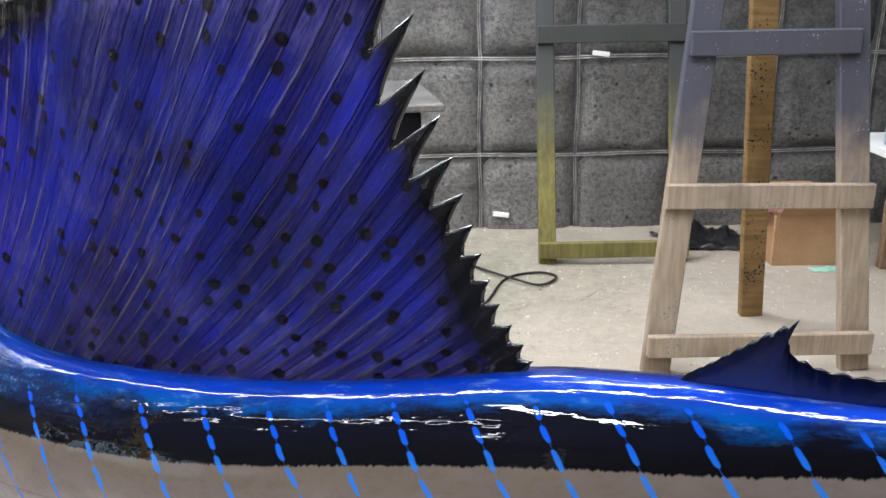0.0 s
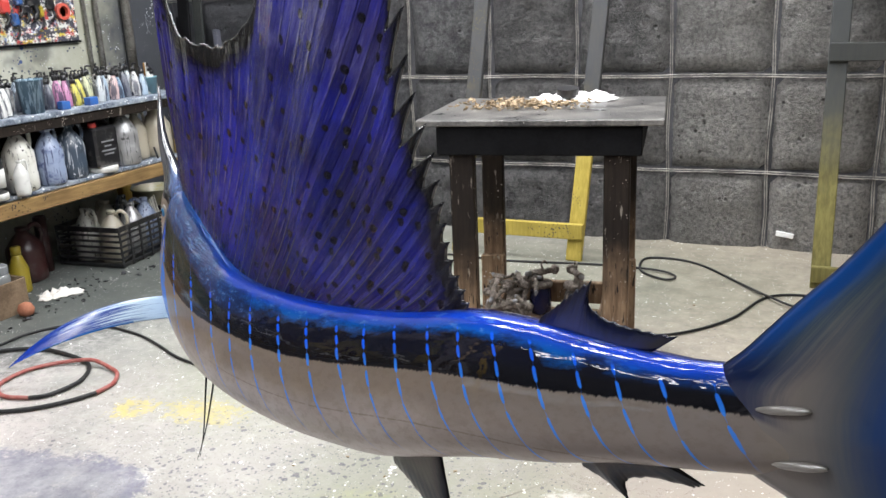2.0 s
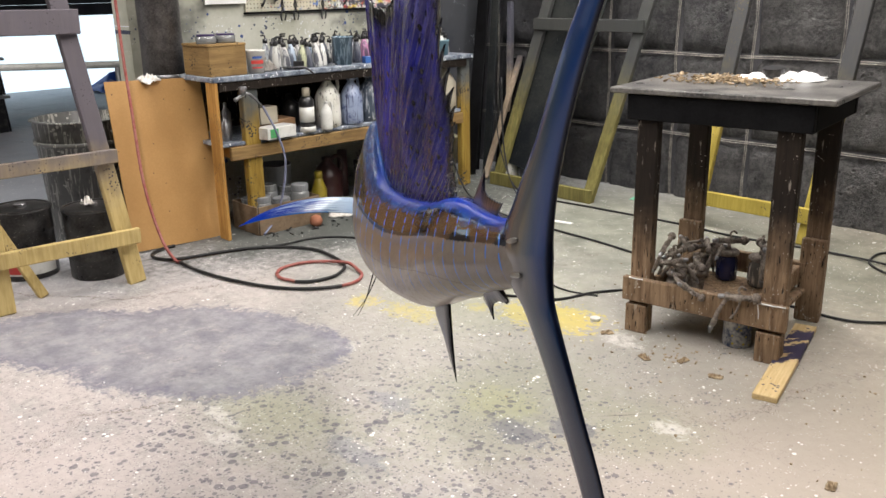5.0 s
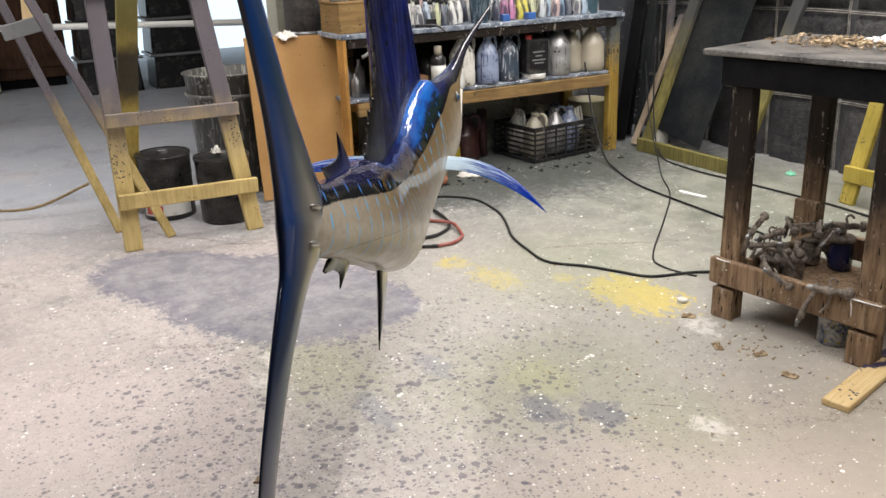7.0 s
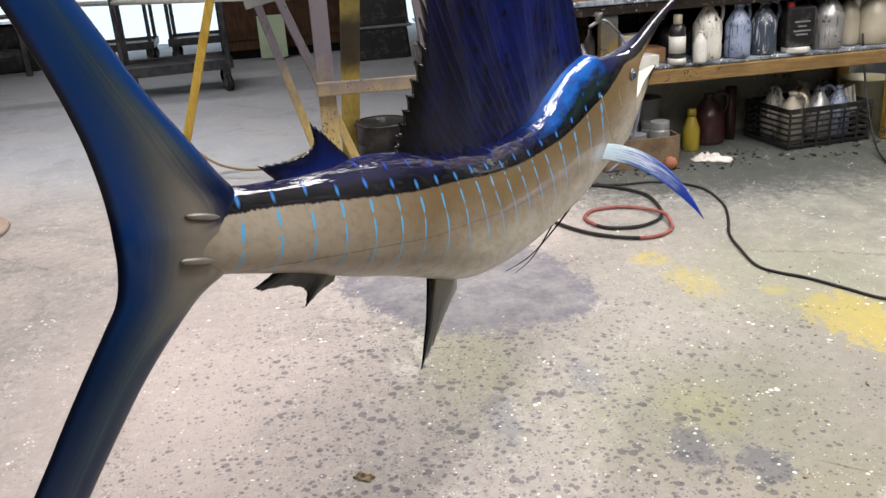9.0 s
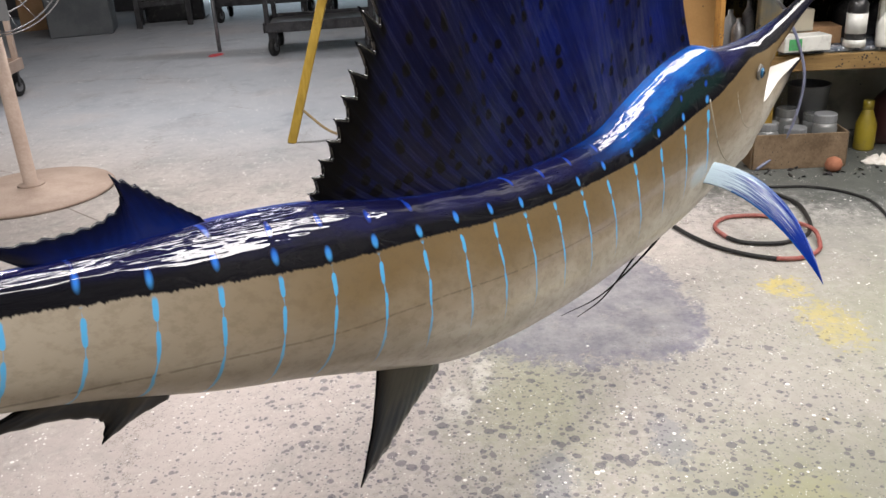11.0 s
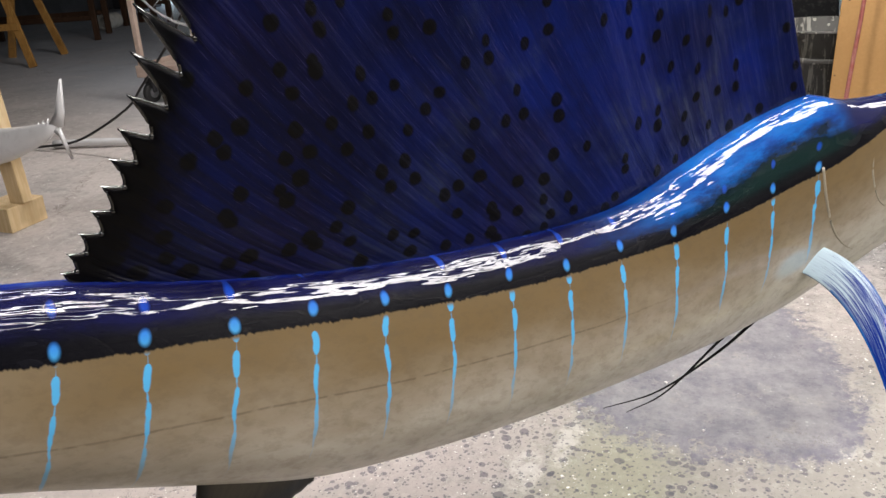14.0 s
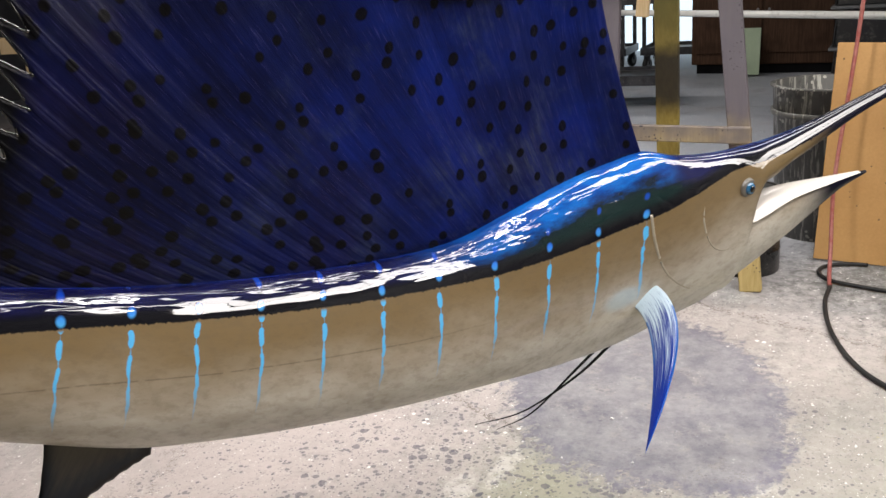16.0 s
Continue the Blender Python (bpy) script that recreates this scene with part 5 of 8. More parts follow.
for side, tip, lead0, lead1, trail0, trail1 in (
    (1, (1.169, 0.374, 0.649), (1.482, 0.050, 0.742), (1.42, 0.25, 0.765), (1.430, 0.048, 0.712), (1.375, 0.20, 0.736)),
    (-1, (1.320, -0.457, 0.717), (1.482, -0.060, 0.735), (1.47, -0.29, 0.785), (1.42, -0.066, 0.700), (1.395, -0.27, 0.748)),
):
    rows = []
    for i in range(41):
        t = i / 40
        a, b = bez(lead0, lead1, tip, t), bez(trail0, trail1, tip, t)
        row = []
        for j in range(20):
            ang = 2 * math.pi * j / 20
            x = 0.5 - 0.5 * math.cos(ang)
            p = a.lerp(b, x)
            p.z += (0.010 * (1 - t) + 0.0015) * math.sin(ang) * (1.2 - 0.8 * x)
            row.append((fish(*p), 0.6 if t < 0.3 else min(2.5 * min(x, 1 - x) + 0.05, 1.0), x, t ** 0.8))
        rows.append(row)
    fin = grid_part("pectoral_fin", rows, M_PEC, sailfish, "long curved side fin, white at the root, deep blue at the tip", ("rim", "ray", "reach"), True, True)
    root_a, root_b = fish(*lead0), fish(*trail0)
    along_, up_ = (root_a - root_b).normalized(), Vector((0, 0, 1))
    out_ = along_.cross(up_).normalized()
    m = Matrix((along_, out_, along_.cross(out_))).transposed().to_4x4()
    m.translation = (root_a + root_b) / 2
    bm = bmesh.new()
    bmesh.ops.create_uvsphere(bm, u_segments=20, v_segments=12, radius=1.0, matrix=m @ Matrix.Diagonal((0.040, 0.024, 0.016, 1)))
    part("fin_root", bm, M_FINROOT, fin, "pale rounded root of the fin", True)

for k, tip in enumerate(((1.184, -0.143, 0.454), (1.225, -0.125, 0.437))):
    line = smooth_path([fish(1.42, 0.012 - 0.02 * k, 0.628), fish(1.36 + 0.01 * k, -0.03 - 0.015 * k, 0.555 + 0.005 * k), fish(1.27 + 0.02 * k, -0.09, 0.48 - 0.01 * k), fish(*tip)], 10)
    part("belly_filament", tube(line, 0.0034, 6, 0.0006), M_BLACKPAINT, sailfish, "thin black thread-like belly fin")

for u, z in ((0.62, 1.63), (1.415, 1.56)):
    a = fish(u, sail_place(u, z), z - 0.03) + FISH_AT
    whole("hanging_wire", tube([a, (a.x, a.y, 3.72)], 0.0015, 6), M_STEEL, pose(0, 0, 0), "thin steel wire from the ceiling that carries the fish", "wire", "wires that carry the fish")

# ---------------------------------------------------------------- the work table
rng = random.Random(7)
TB = pose(-0.325, 2.965, 0, 0, 0, 9)
table = thing("work_table", TB, "tall dark wooden work table with a dusty black top", "table")
part("tabletop", box(0.84, 0.64, 0.022, pose(0, 0, 0.989), 0.004), M_BENCHTOP, table, "dusty black tabletop")
for sy in (-1, 1):
    part("apron", box(0.70, 0.035, 0.1, pose(0, sy * 0.285, 0.926), 0.004), M_BLACKPAINT, table)
for sx in (-1, 1):
    part("apron", box(0.035, 0.53, 0.1, pose(sx * 0.332, 0, 0.926), 0.004), M_BLACKPAINT, table)
for sx in (-1, 1):
    for sy in (-1, 1):
        leg = part("leg", box(0.088, 0.045, 0.98, pose(sx * 0.268, sy * 0.262, 0.488), 0.005), M_BENCH, table, "brown leg, sprayed black at the top")
        part("foot_block", box(0.1, 0.03, 0.20 if sy < 0 else 0.36, pose(sx * 0.268, sy * 0.262 - 0.0385, 0.0705 if sy < 0 else 0.18), 0.004) if sy > 0 else box(0.09, 0.028, 0.12, pose(sx * 0.268, -0.3, 0.06), 0.004), M_BENCH, leg)
front_bar = part("stretcher", box(0.66, 0.03, 0.1, pose(0.0, -0.302, 0.185), 0.004), M_BENCH, table, "rough front stretcher spotted with paint")
for a_, b_, r_ in (((0.205, -0.318, 0.236), (0.325, -0.318, 0.237), 0.0035), ((0.222, -0.3185, 0.234), (0.230, -0.3185, 0.172), 0.003), ((-0.30, -0.318, 0.236), (-0.24, -0.318, 0.236), 0.0025)):
    part("paint_drip", tube(smooth_path([a_, Vector(a_).lerp(Vector(b_), 0.5) + Vector((0.002, 0, -0.002)), b_], 5), r_, 6, 0.5 * r_), M_PAPER, front_bar, "white paint run", True)
part("stretcher", box(0.5, 0.03, 0.09, pose(0, 0.222, 0.21), 0.004), M_BENCH, table)
for sx in (-1, 1):
    part("stretcher", box(0.03, 0.46, 0.08, pose(sx * 0.21, -0.02, 0.2), 0.004), M_BENCH, table)


def chips(name, count, place_, material, label, low=0.008, high=0.035):
    """Loose flakes and shavings, one mesh of stuff."""
    bm = bmesh.new()
    for _ in range(count):
        x, y, z = place_()
        s = rng.uniform(low, high)
        m = pose(x, y, z + s * 0.22, rng.uniform(-25, 25), rng.uniform(-25, 25), rng.uniform(0, 360))
        n = rng.choice((4, 5, 6))
        ring = []
        for k in range(n):
            a = 2 * math.pi * k / n
            r = s * rng.uniform(0.5, 1.0)
            ring.append(Vector((r * math.cos(a), 0.6 * r * math.sin(a), 0.25 * s * rng.uniform(-1, 1))))
        top = [bm.verts.new(m @ (v + Vector((0, 0, 0.0015)))) for v in ring]
        low_ = [bm.verts.new(m @ (v - Vector((0, 0, 0.0015)))) for v in ring]
        bm.faces.new(top)
        bm.faces.new(low_[::-1])
        for k in range(n):
            bm.faces.new((low_[k], low_[(k + 1) % n], top[(k + 1) % n], top[k]))
    return whole(name, bm, material, pose(0, 0, 0), label, "debris", "", "stuff")


def on_table():
    a, b = rng.gauss(-0.1, 0.12), rng.gauss(0.06, 0.07)
    p = TB @ Vector((max(min(a, 0.38), -0.38), max(min(b, 0.28), -0.28), 1.0))
    return p.x, p.y, 1.001 + rng.uniform(0, 0.012)


chips("wood_shavings", 330, on_table, M_CHIP, "low heap of golden wood shavings on the tabletop", 0.005, 0.018)


def crumpled(name, sx, sy, h, m, material, label, category, seed):
    """A crumpled rag or sheet."""
    bm = bmesh.new()
    bmesh.ops.create_grid(bm, x_segments=14, y_segments=12, size=0.5)
    for v in bm.verts:
        q = Vector((v.co.x * 5 + seed, v.co.y * 5, seed))
        r = max(abs(v.co.x), abs(v.co.y)) * 2
        f = abs(noise.noise(q)) * 1.6 + 0.35 * abs(noise.noise(q * 2.7))
        v.co = Vector((v.co.x * sx * (1 + 0.25 * noise.noise(q * 1.3)), v.co.y * sy * (1 + 0.25 * noise.noise(q * 1.7)), h * f * (1 - 0.8 * r * r) + 0.002))
    ob = whole(name, bm, material, m, label, category, smooth=True)
    ob.modifiers.new("thick", "SOLIDIFY").thickness = 0.003
    return ob


crumpled("paper_sheet", 0.32, 0.19, 0.05, TB @ pose(0.07, 0.22, 1.0, 0, 0, 12), M_PAPER, "crumpled white paper on the tabletop", "paper", 3.0)
whole("tape_roll", lathe([(0.02, 0), (0.042, 0), (0.042, 0.03), (0.02, 0.03)], 20), M_BLACKPL, TB @ pose(0.05, 0.18, 1.022, 8, 0, 0), "small black roll of tape on the paper", "tape", smooth=False)


def crusted(bm, amount, seed, scale=70.0):
    """Lumps of dried paint on a part."""
    bm.normal_update()
    for v in bm.verts:
        v.co += v.normal * amount * noise.noise(v.co * scale + Vector((seed, 2 * seed, 0)))
    return bm


def spray_gun(m, cup_material, label, seed, cupped=True, grip=0.0):
    """A cup gun: a jar with a lid, a body across it, a grip, a trigger and an air cap."""
    th = thing("spray_gun", m, label, "spray gun", "spray guns kept under the table")
    crust = 0.006 if cup_material is not M_NAVYCUP else 0.0015
    if cupped:
        part("cup", crusted(lathe([(0.036, 0), (0.043, 0.006), (0.045, 0.03), (0.045, 0.075), (0.043, 0.095), (0.036, 0.108), (0.034, 0.118)], 22), crust, seed), cup_material, th, "paint cup", True)
        part("cup_lid", crusted(lathe([(0.040, 0.112), (0.049, 0.115), (0.050, 0.128), (0.044, 0.134), (0.020, 0.138)], 22), crust, seed + 3), M_CRUSTCUP, th, "crusted lid", True)
        part("feed_pipe", lathe([(0.012, 0.135), (0.012, 0.165)], 10), M_CRUSTCUP, th, "", True)
    part("gun_body", crusted(tube(smooth_path([(-0.045, 0, 0.176), (-0.02, 0, 0.174), (0.03, 0, 0.172), (0.062, 0, 0.172)], 8), 0.0140, 12, 0.0115), 0.006, seed + 5, 75.0), M_CRUSTCUP, th, "crusted gun body", True)
    part("air_cap", crusted(lathe([(0.016, 0), (0.021, 0.003), (0.021, 0.014), (0.017, 0.017), (0.012, 0.026)], 14, m=pose(0.058, 0, 0.172, 0, 90, 0)), 0.003, seed + 6, 90.0), M_CRUSTCUP, th, "", True)
    bm = bmesh.new()
    for k in range(9):
        f = k / 8
        c = Vector((-0.034 - (0.050 + grip) * f - 0.008 * math.sin(3.1 * f), 0, 0.172 - 0.122 * f))
        w_, d_ = 0.0135 - 0.003 * math.sin(3.1 * f), 0.0085 + 0.002 * math.sin(6 * f + seed)
        join_ring = [bm.verts.new(c + Vector((w_ * px, d_ * py, 0.4 * w_ * px))) for px, py in ((1, 0.6), (0.6, 1), (-0.6, 1), (-1, 0.6), (-1, -0.6), (-0.6, -1), (0.6, -1), (1, -0.6))]
        if k:
            for q in range(8):
                bm.faces.new((last[q], last[(q + 1) % 8], join_ring[(q + 1) % 8], join_ring[q]))
        last = join_ring
    bm.faces.new(last)
    bmesh.ops.recalc_face_normals(bm, faces=bm.faces)
    part("grip", crusted(bm, 0.005, seed + 7, 80.0), M_CRUSTCUP, th, "", True)
    part("hose_nipple", lathe([(0.008, 0), (0.010, 0.004), (0.010, 0.012), (0.006, 0.014), (0.006, 0.03)], 10, m=pose(-0.088 - grip, 0, 0.054, 180, 15, 0)), M_STEEL, th, "steel hose nipple", True)
    part("trigger", tube(smooth_path([(0.010, 0, 0.178), (0.008, 0, 0.15), (-0.006, 0, 0.115), (-0.028, 0, 0.088)], 5), 0.0045, 8), M_CRUSTCUP, th, "", True)
    part("hook", tube(smooth_path([(0.012, 0, 0.185), (0.006, 0, 0.205), (0.020, 0, 0.216), (0.034, 0, 0.204)], 5), 0.0045, 8), M_CRUSTCUP, th, "", True)
    part("needle_knob", lathe([(0.009, 0), (0.010, 0.02), (0.006, 0.026)], 12, m=pose(-0.044, 0, 0.176, 0, -90, 0)), M_STEEL, th, "steel needle knob", True)
    return th


M_NAVYCUP = gloss("navy_paint_cup", (0.012, 0.015, 0.06), 0.25)
M_CRUSTCUP = plain("crusted_paint_cup", (0.07, 0.058, 0.049), (0.31, 0.265, 0.225), 22, 0.75, bump=0.9, fine=130)
M_GLASSCUP = gloss("paint_streaked_glass", (0.10, 0.095, 0.085), 0.2, coat=0.8, drips=(0.42, 0.36, 0.30))
rack = thing("gun_rack", TB, "rough board shelf between the table's stretchers", "shelf")
part("board", box(0.52, 0.44, 0.016, pose(0, -0.03, 0.142), 0.003), M_BENCH, rack)
for n_, (gx, gy, gz, rx_, ry_, rz_, cupped) in enumerate((
    (-0.16, -0.20, 0.152, 4, 6, 25, True), (-0.19, -0.06, 0.152, -8, 6, 130, True), (-0.155, 0.08, 0.152, 5, -9, 250, True), (-0.10, -0.13, 0.152, -4, 5, 310, True),
    (-0.08, -0.23, 0.235, 85, 30, 20, False), (-0.24, 0.04, 0.24, -60, 15, 300, False), (-0.21, -0.22, 0.30, 30, -40, 80, False), (-0.13, -0.03, 0.26, 70, 10, 160, False), (-0.18, -0.15, 0.20, 12, -15, 60, False), (-0.12, -0.22, 0.19, -15, 12, 200, False), (-0.20, 0.02, 0.20, 10, 14, 320, False),
)):
    spray_gun(TB @ pose(gx, gy, gz, rx_, ry_, rz_) @ Matrix.Diagonal((0.78, 0.78, 0.78, 1)), M_CRUSTCUP, "paint-crusted spray gun in the heap under the table", 1.7 * n_, cupped, 0.008 * (n_ % 3))
spray_gun(TB @ pose(-0.055, 0.12, 0.151, 0, 0, 40), M_NAVYCUP, "spray gun with a navy cup standing on the board", 21.0)
spray_gun(TB @ pose(0.085, 0.11, 0.151, 3, 0, 115), M_GLASSCUP, "spray gun with a paint-streaked glass cup", 25.0)
spray_gun(TB @ pose(0.168, -0.332, 0.075, 0, -6, 8), M_CRUSTCUP, "paint-crusted spray gun hooked over the front stretcher", 29.0, False, 0.012)
hang = thing("paint_can", TB @ pose(0.115, -0.19, 0), "small open paint can splashed blue, white and yellow", "can")
part("can_body", lathe([(0.052, 0), (0.055, 0.004), (0.055, 0.112), (0.058, 0.115), (0.053, 0.116), (0.051, 0.01)], 24), plain("splashed_can", (0.03, 0.05, 0.12), (0.50, 0.49, 0.46), 22, 0.5, spots=(0.55, 0.42, 0.04), spot_size=0.2, spot_scale=45), hang, "", True)

# loose plank


def smeared_plank():
    """Pale pine with broken diagonal smears of navy paint over one half."""
    g = Graph("navy_smeared_pine")
    v = g.coords("Object")
    x, y, _ = g.axes(v)
    grain = g.noise(1.6, 6, 0.65, g.coords("Object", (3, 45, 45)))
    col = g.mix(g.step(grain, 0.3, 0.7), (0.56, 0.40, 0.18), (0.72, 0.56, 0.31))
    at = g.math("ADD", g.math("ADD", x, g.math("MULTIPLY", y, 0.9)), g.math("MULTIPLY", g.math("SUBTRACT", g.noise(28.0, 5, 0.65, v), 0.5), 0.10))
    smear = g.math("MULTIPLY", g.step(at, -0.06, -0.05), g.step(at, 0.31, 0.29))
    smear = g.math("MULTIPLY", smear, g.step(g.noise(1.0, 4, 0.6, g.vec(g.math("MULTIPLY", at, 16.0), g.math("MULTIPLY", y, 6.0))), 0.43, 0.47))
    smear = g.math("MAXIMUM", smear, g.math("LESS_THAN", g.cells(48.0, v), g.math("MULTIPLY", g.step(g.noise(9.0, 2, 0.5, v), 0.45, 0.7), 0.3)))
    col = g.mix(g.math("MULTIPLY", smear, 0.95), col, (0.012, 0.014, 0.065))
    g.set(Base_Color=col, Roughness=0.55, Specular_IOR_Level=0.25)
    g.bump(g.math("ADD", grain, smear), 0.2, 0.003)
    return g.mat


PK = pose(0.042, 2.765, 0, 0, 0, 104.5)
plank = whole("plank", box(0.74, 0.085, 0.022, None, 0.003, base=True), smeared_plank(), PK, "short pine plank smeared with navy paint on the floor", "plank")

# ---------------------------------------------------------------- boards, frames and easels


def leaning_frame(x0, x1, foot_y, lean, height, bars, material, label, splay=0.0, wide=0.085, panel=None, group="racks that lean on the padded wall"):
    """Two uprights with cross bars, leaning on the padded wall."""
    th = thing("painting_rack", pose((x0 + x1) / 2, foot_y, 0), label, "rack", group)
    half = (x1 - x0) / 2

    def at(x, z, off=0.0):
        return (x, lean * z / height + off, z)

    for s in (-1, 1):
        part("upright", beam(at(s * half, 0.0), at(s * half + splay, height), wide, 0.035, (1, 0, 0)), material, th)
    for z, hgt in bars:
        sh = splay * z / height
        part("cross_bar", beam(at(-half - wide / 2 + sh, z, -0.037), at(half + wide / 2 + sh, z, -0.037), hgt, 0.03, (0, 0, 1)), material, th)
    if panel:
        part("panel", beam(at(-0.42 * half, 0.12, 0.035), at(splay - 0.42 * half, height - 0.1, 0.035), 1.1 * half, 0.008, (1, 0, 0)), panel, th)
    return th


M_DARKPANEL = plain("dark_sprayed_panel", (0.008, 0.010, 0.013), (0.030, 0.032, 0.030), 3, 0.8, spots=(0.2, 0.2, 0.16), spot_size=0.05, shine=0.1)
leaning_frame(0.645, 1.29, 4.15, 0.5, 1.95, ((0.075, 0.08), (1.085, 0.085)), M_OLIVE, "tall olive-sprayed wooden frame leaning on the padded wall")
leaning_frame(-1.26, -0.585, 4.26, 0.42, 1.95, ((0.165, 0.085), (1.62, 0.08)), M_YELLOW, "yellow-sprayed wooden rack, dark at the top, behind the table", 0.10)
leaning_frame(-2.86, -2.04, 4.24, 0.45, 1.75, ((0.045, 0.09), (1.12, 0.08)), M_OLIVE, "olive wooden frame with a dark panel leaning in the corner", 0.26, panel=M_DARKPANEL)

for k, (x0, y0, x1, y1, h, w_, mt) in enumerate(((-3.02, 4.28, -3.05, 4.70, 0.86, 0.05, M_EASELB), (-2.95, 4.40, -3.12, 4.72, 0.84, 0.16, M_BLACKPAINT), (-2.80, 4.45, -2.92, 4.70, 0.80, 0.05, M_GREYPL))):
    whole("loose_board", beam((0, 0, 0), (x1 - x0, y1 - y0, h), w_, 0.02, (1, 0, 0)), mt, pose(x0, y0, 0.012), "old board leaning in the workshop corner", "board", "boards in the corner")


for k, (x0, y0, x1, y1, h, w_, d_, mt) in enumerate(((-3.12, 4.40, -3.30, 4.72, 1.55, 0.07, 0.02, M_DARKPANEL), (-3.2, 4.3, -3.42, 4.70, 1.35, 0.12, 0.012, M_BLACKPAINT), (-2.98, 4.5, -3.18, 4.73, 1.25, 0.04, 0.04, M_EASELB), (-3.3, 4.45, -3.4, 4.72, 1.75, 0.09, 0.02, M_BLACKPAINT))):
    whole("loose_board", beam((0, 0, 0), (x1 - x0, y1 - y0, h), w_, d_, (1, 0, 0)), mt, pose(x0, y0, 0.012), "paint-stained board leaning in the workshop corner", "board", "boards in the corner")


def easel(m, material, label, legs, bars, back_leg, group):
    th = thing("wooden_easel", m, label, "easel", group)
    for a, b, w_ in legs:
        part("leg", beam(a, b, w_, 0.04, (0, 1, 0)), material, th)
    for a, b, w_ in bars:
        part("cross_bar", beam(a, b, w_, 0.03, (0, 0, 1)), material, th)
    for a, b, w_ in back_leg:
        part("rear_leg", beam(a, b, w_, 0.045, (0, 1, 0)), M_RAIL if material is M_EASELB else M_BACKLEG, th, "bare brown rear leg" if material is M_EASELB else "yellow rear leg with a black sprayed band")
    return th


# stand before the buckets
easel(pose(-2.68, 0.81, 0), M_EASEL, "paint-spattered A-frame easel of pine, grey at the top",
      (((0, 0.0, 0), (-0.14, 0.02, 1.75), 0.085), ((0, 0.62, 0), (-0.14, 0.42, 1.75), 0.085)),
      (((0.03, -0.04, 0.655), (0.005, 0.60, 0.645), 0.065), ((0.045, -0.04, 0.262), (0.045, 0.645, 0.25), 0.075), ((-0.055, -0.06, 1.275), (-0.055, 0.53, 1.265), 0.11)),
      (((-0.75, 0.10, 0.0), (-0.16, 0.22, 1.6), 0.1),), "pine easels of the workshop")

# the easel by the padded wall
easel(pose(1.22, 2.93, 0, 0, 0, -90), M_EASELB, "dusty pine easel with three cross bars, purple-grey at the top",
      (((0, -0.345, 0), (-0.13, -0.17, 1.85), 0.1), ((0, 0.365, 0), (-0.13, 0.19, 1.85), 0.1)),
      (((0.038, -0.385, 0.118), (0.038, 0.4, 0.118), 0.08), ((-0.01, -0.34, 0.645), (-0.01, 0.36, 0.635), 0.085), ((-0.05, -0.28, 1.142), (-0.05, 0.27, 1.142), 0.08)),
      (((-0.52, 0.18, 0.0), (-0.15, -0.03, 1.5), 0.09),), "pine easels of the workshop")

# yellow three-legged stand with a rope
trip = thing("tripod_stand", pose(-3.7, 0.4, 0), "yellow three-legged wooden stand tied with rope", "stand")
part("leg", beam((-0.11, -0.53, 0), (-0.33, 0.08, 1.9), 0.05, 0.035, (0, 1, 0)), M_CASTLEG, trip)
part("leg", beam((0.66, 0.40, 0), (0.12, -0.05, 1.55), 0.045, 0.035, (0, 1, 0)), M_EASEL, trip)
part("leg", beam((0.90, 0.62, 0), (0.36, 0.02, 1.62), 0.045, 0.035, (0, 1, 0)), M_EASEL, trip)
part("plate", box(0.05, 0.24, 0.075, pose(0.30, 0.15, 1.06, 12, 0, 4)), M_GREYPL, trip, "grey metal plate across the legs")
part("rope", tube(smooth_path([(-0.135, -0.46, 0.2), (0.0, -0.25, 0.08), (0.1, 0.02, 0.06), (0.12, 0.33, 0.16)], 8), 0.008, 8), M_ROPE, trip, "slack brown rope between the legs", True)
bm = beam((-0.35, 0.2, 1.02), (-0.35, 0.27, 1.75), 0.07, 0.03, (0, 1, 0))
part("slat", bm, M_RAWPINE, trip, "short pale slat")

# ---------------------------------------------------------------- shelf bench and its load
SB = pose(-3.0, 2.14, 0)
bench = thing("shelf_bench", SB, "long pine shelf bench crusted with paint, full of bottles", "shelf")
part("top_shelf", box(0.62, 2.02, 0.03, pose(-0.285, 0.98, 0.915), 0.005), M_SHELFTOP, bench, "paint-crusted top shelf")
part("low_shelf", box(0.56, 1.92, 0.022, pose(-0.295, 0.97, 0.543), 0.004), M_SHELFTOP, bench, "paint-spotted lower shelf")
part("front_rail", box(0.03, 1.84, 0.075, pose(0.0, 0.97, 0.493), 0.004), M_RAIL, bench, "stained lower rail with dark drips")
part("front_rail", box(0.03, 1.92, 0.05, pose(0.0, 0.97, 0.873), 0.004), M_BENCH, bench)
part("back_panel", box(0.016, 1.9, 0.36, pose(-0.57, 0.97, 0.73), 0.003), M_BENCH, bench)
for y_, w_ in ((0.21, 0.1), (1.935, 0.085)):
    part("leg", box(0.05, w_, 0.90, pose(-0.03, y_, 0.45), 0.005), M_BENCHLEG, bench, "yellowed pine leg")
    part("leg", box(0.05, w_, 0.90, pose(-0.55, y_, 0.45), 0.005), M_BENCHLEG, bench)
part("side_rail", box(0.52, 0.03, 0.085, pose(-0.29, 0.125, 0.49), 0.004), M_AMBER, bench)
part("end_board", box(0.1, 0.022, 0.93, pose(-0.03, -0.012, 0.465), 0.004), M_AMBER, bench)

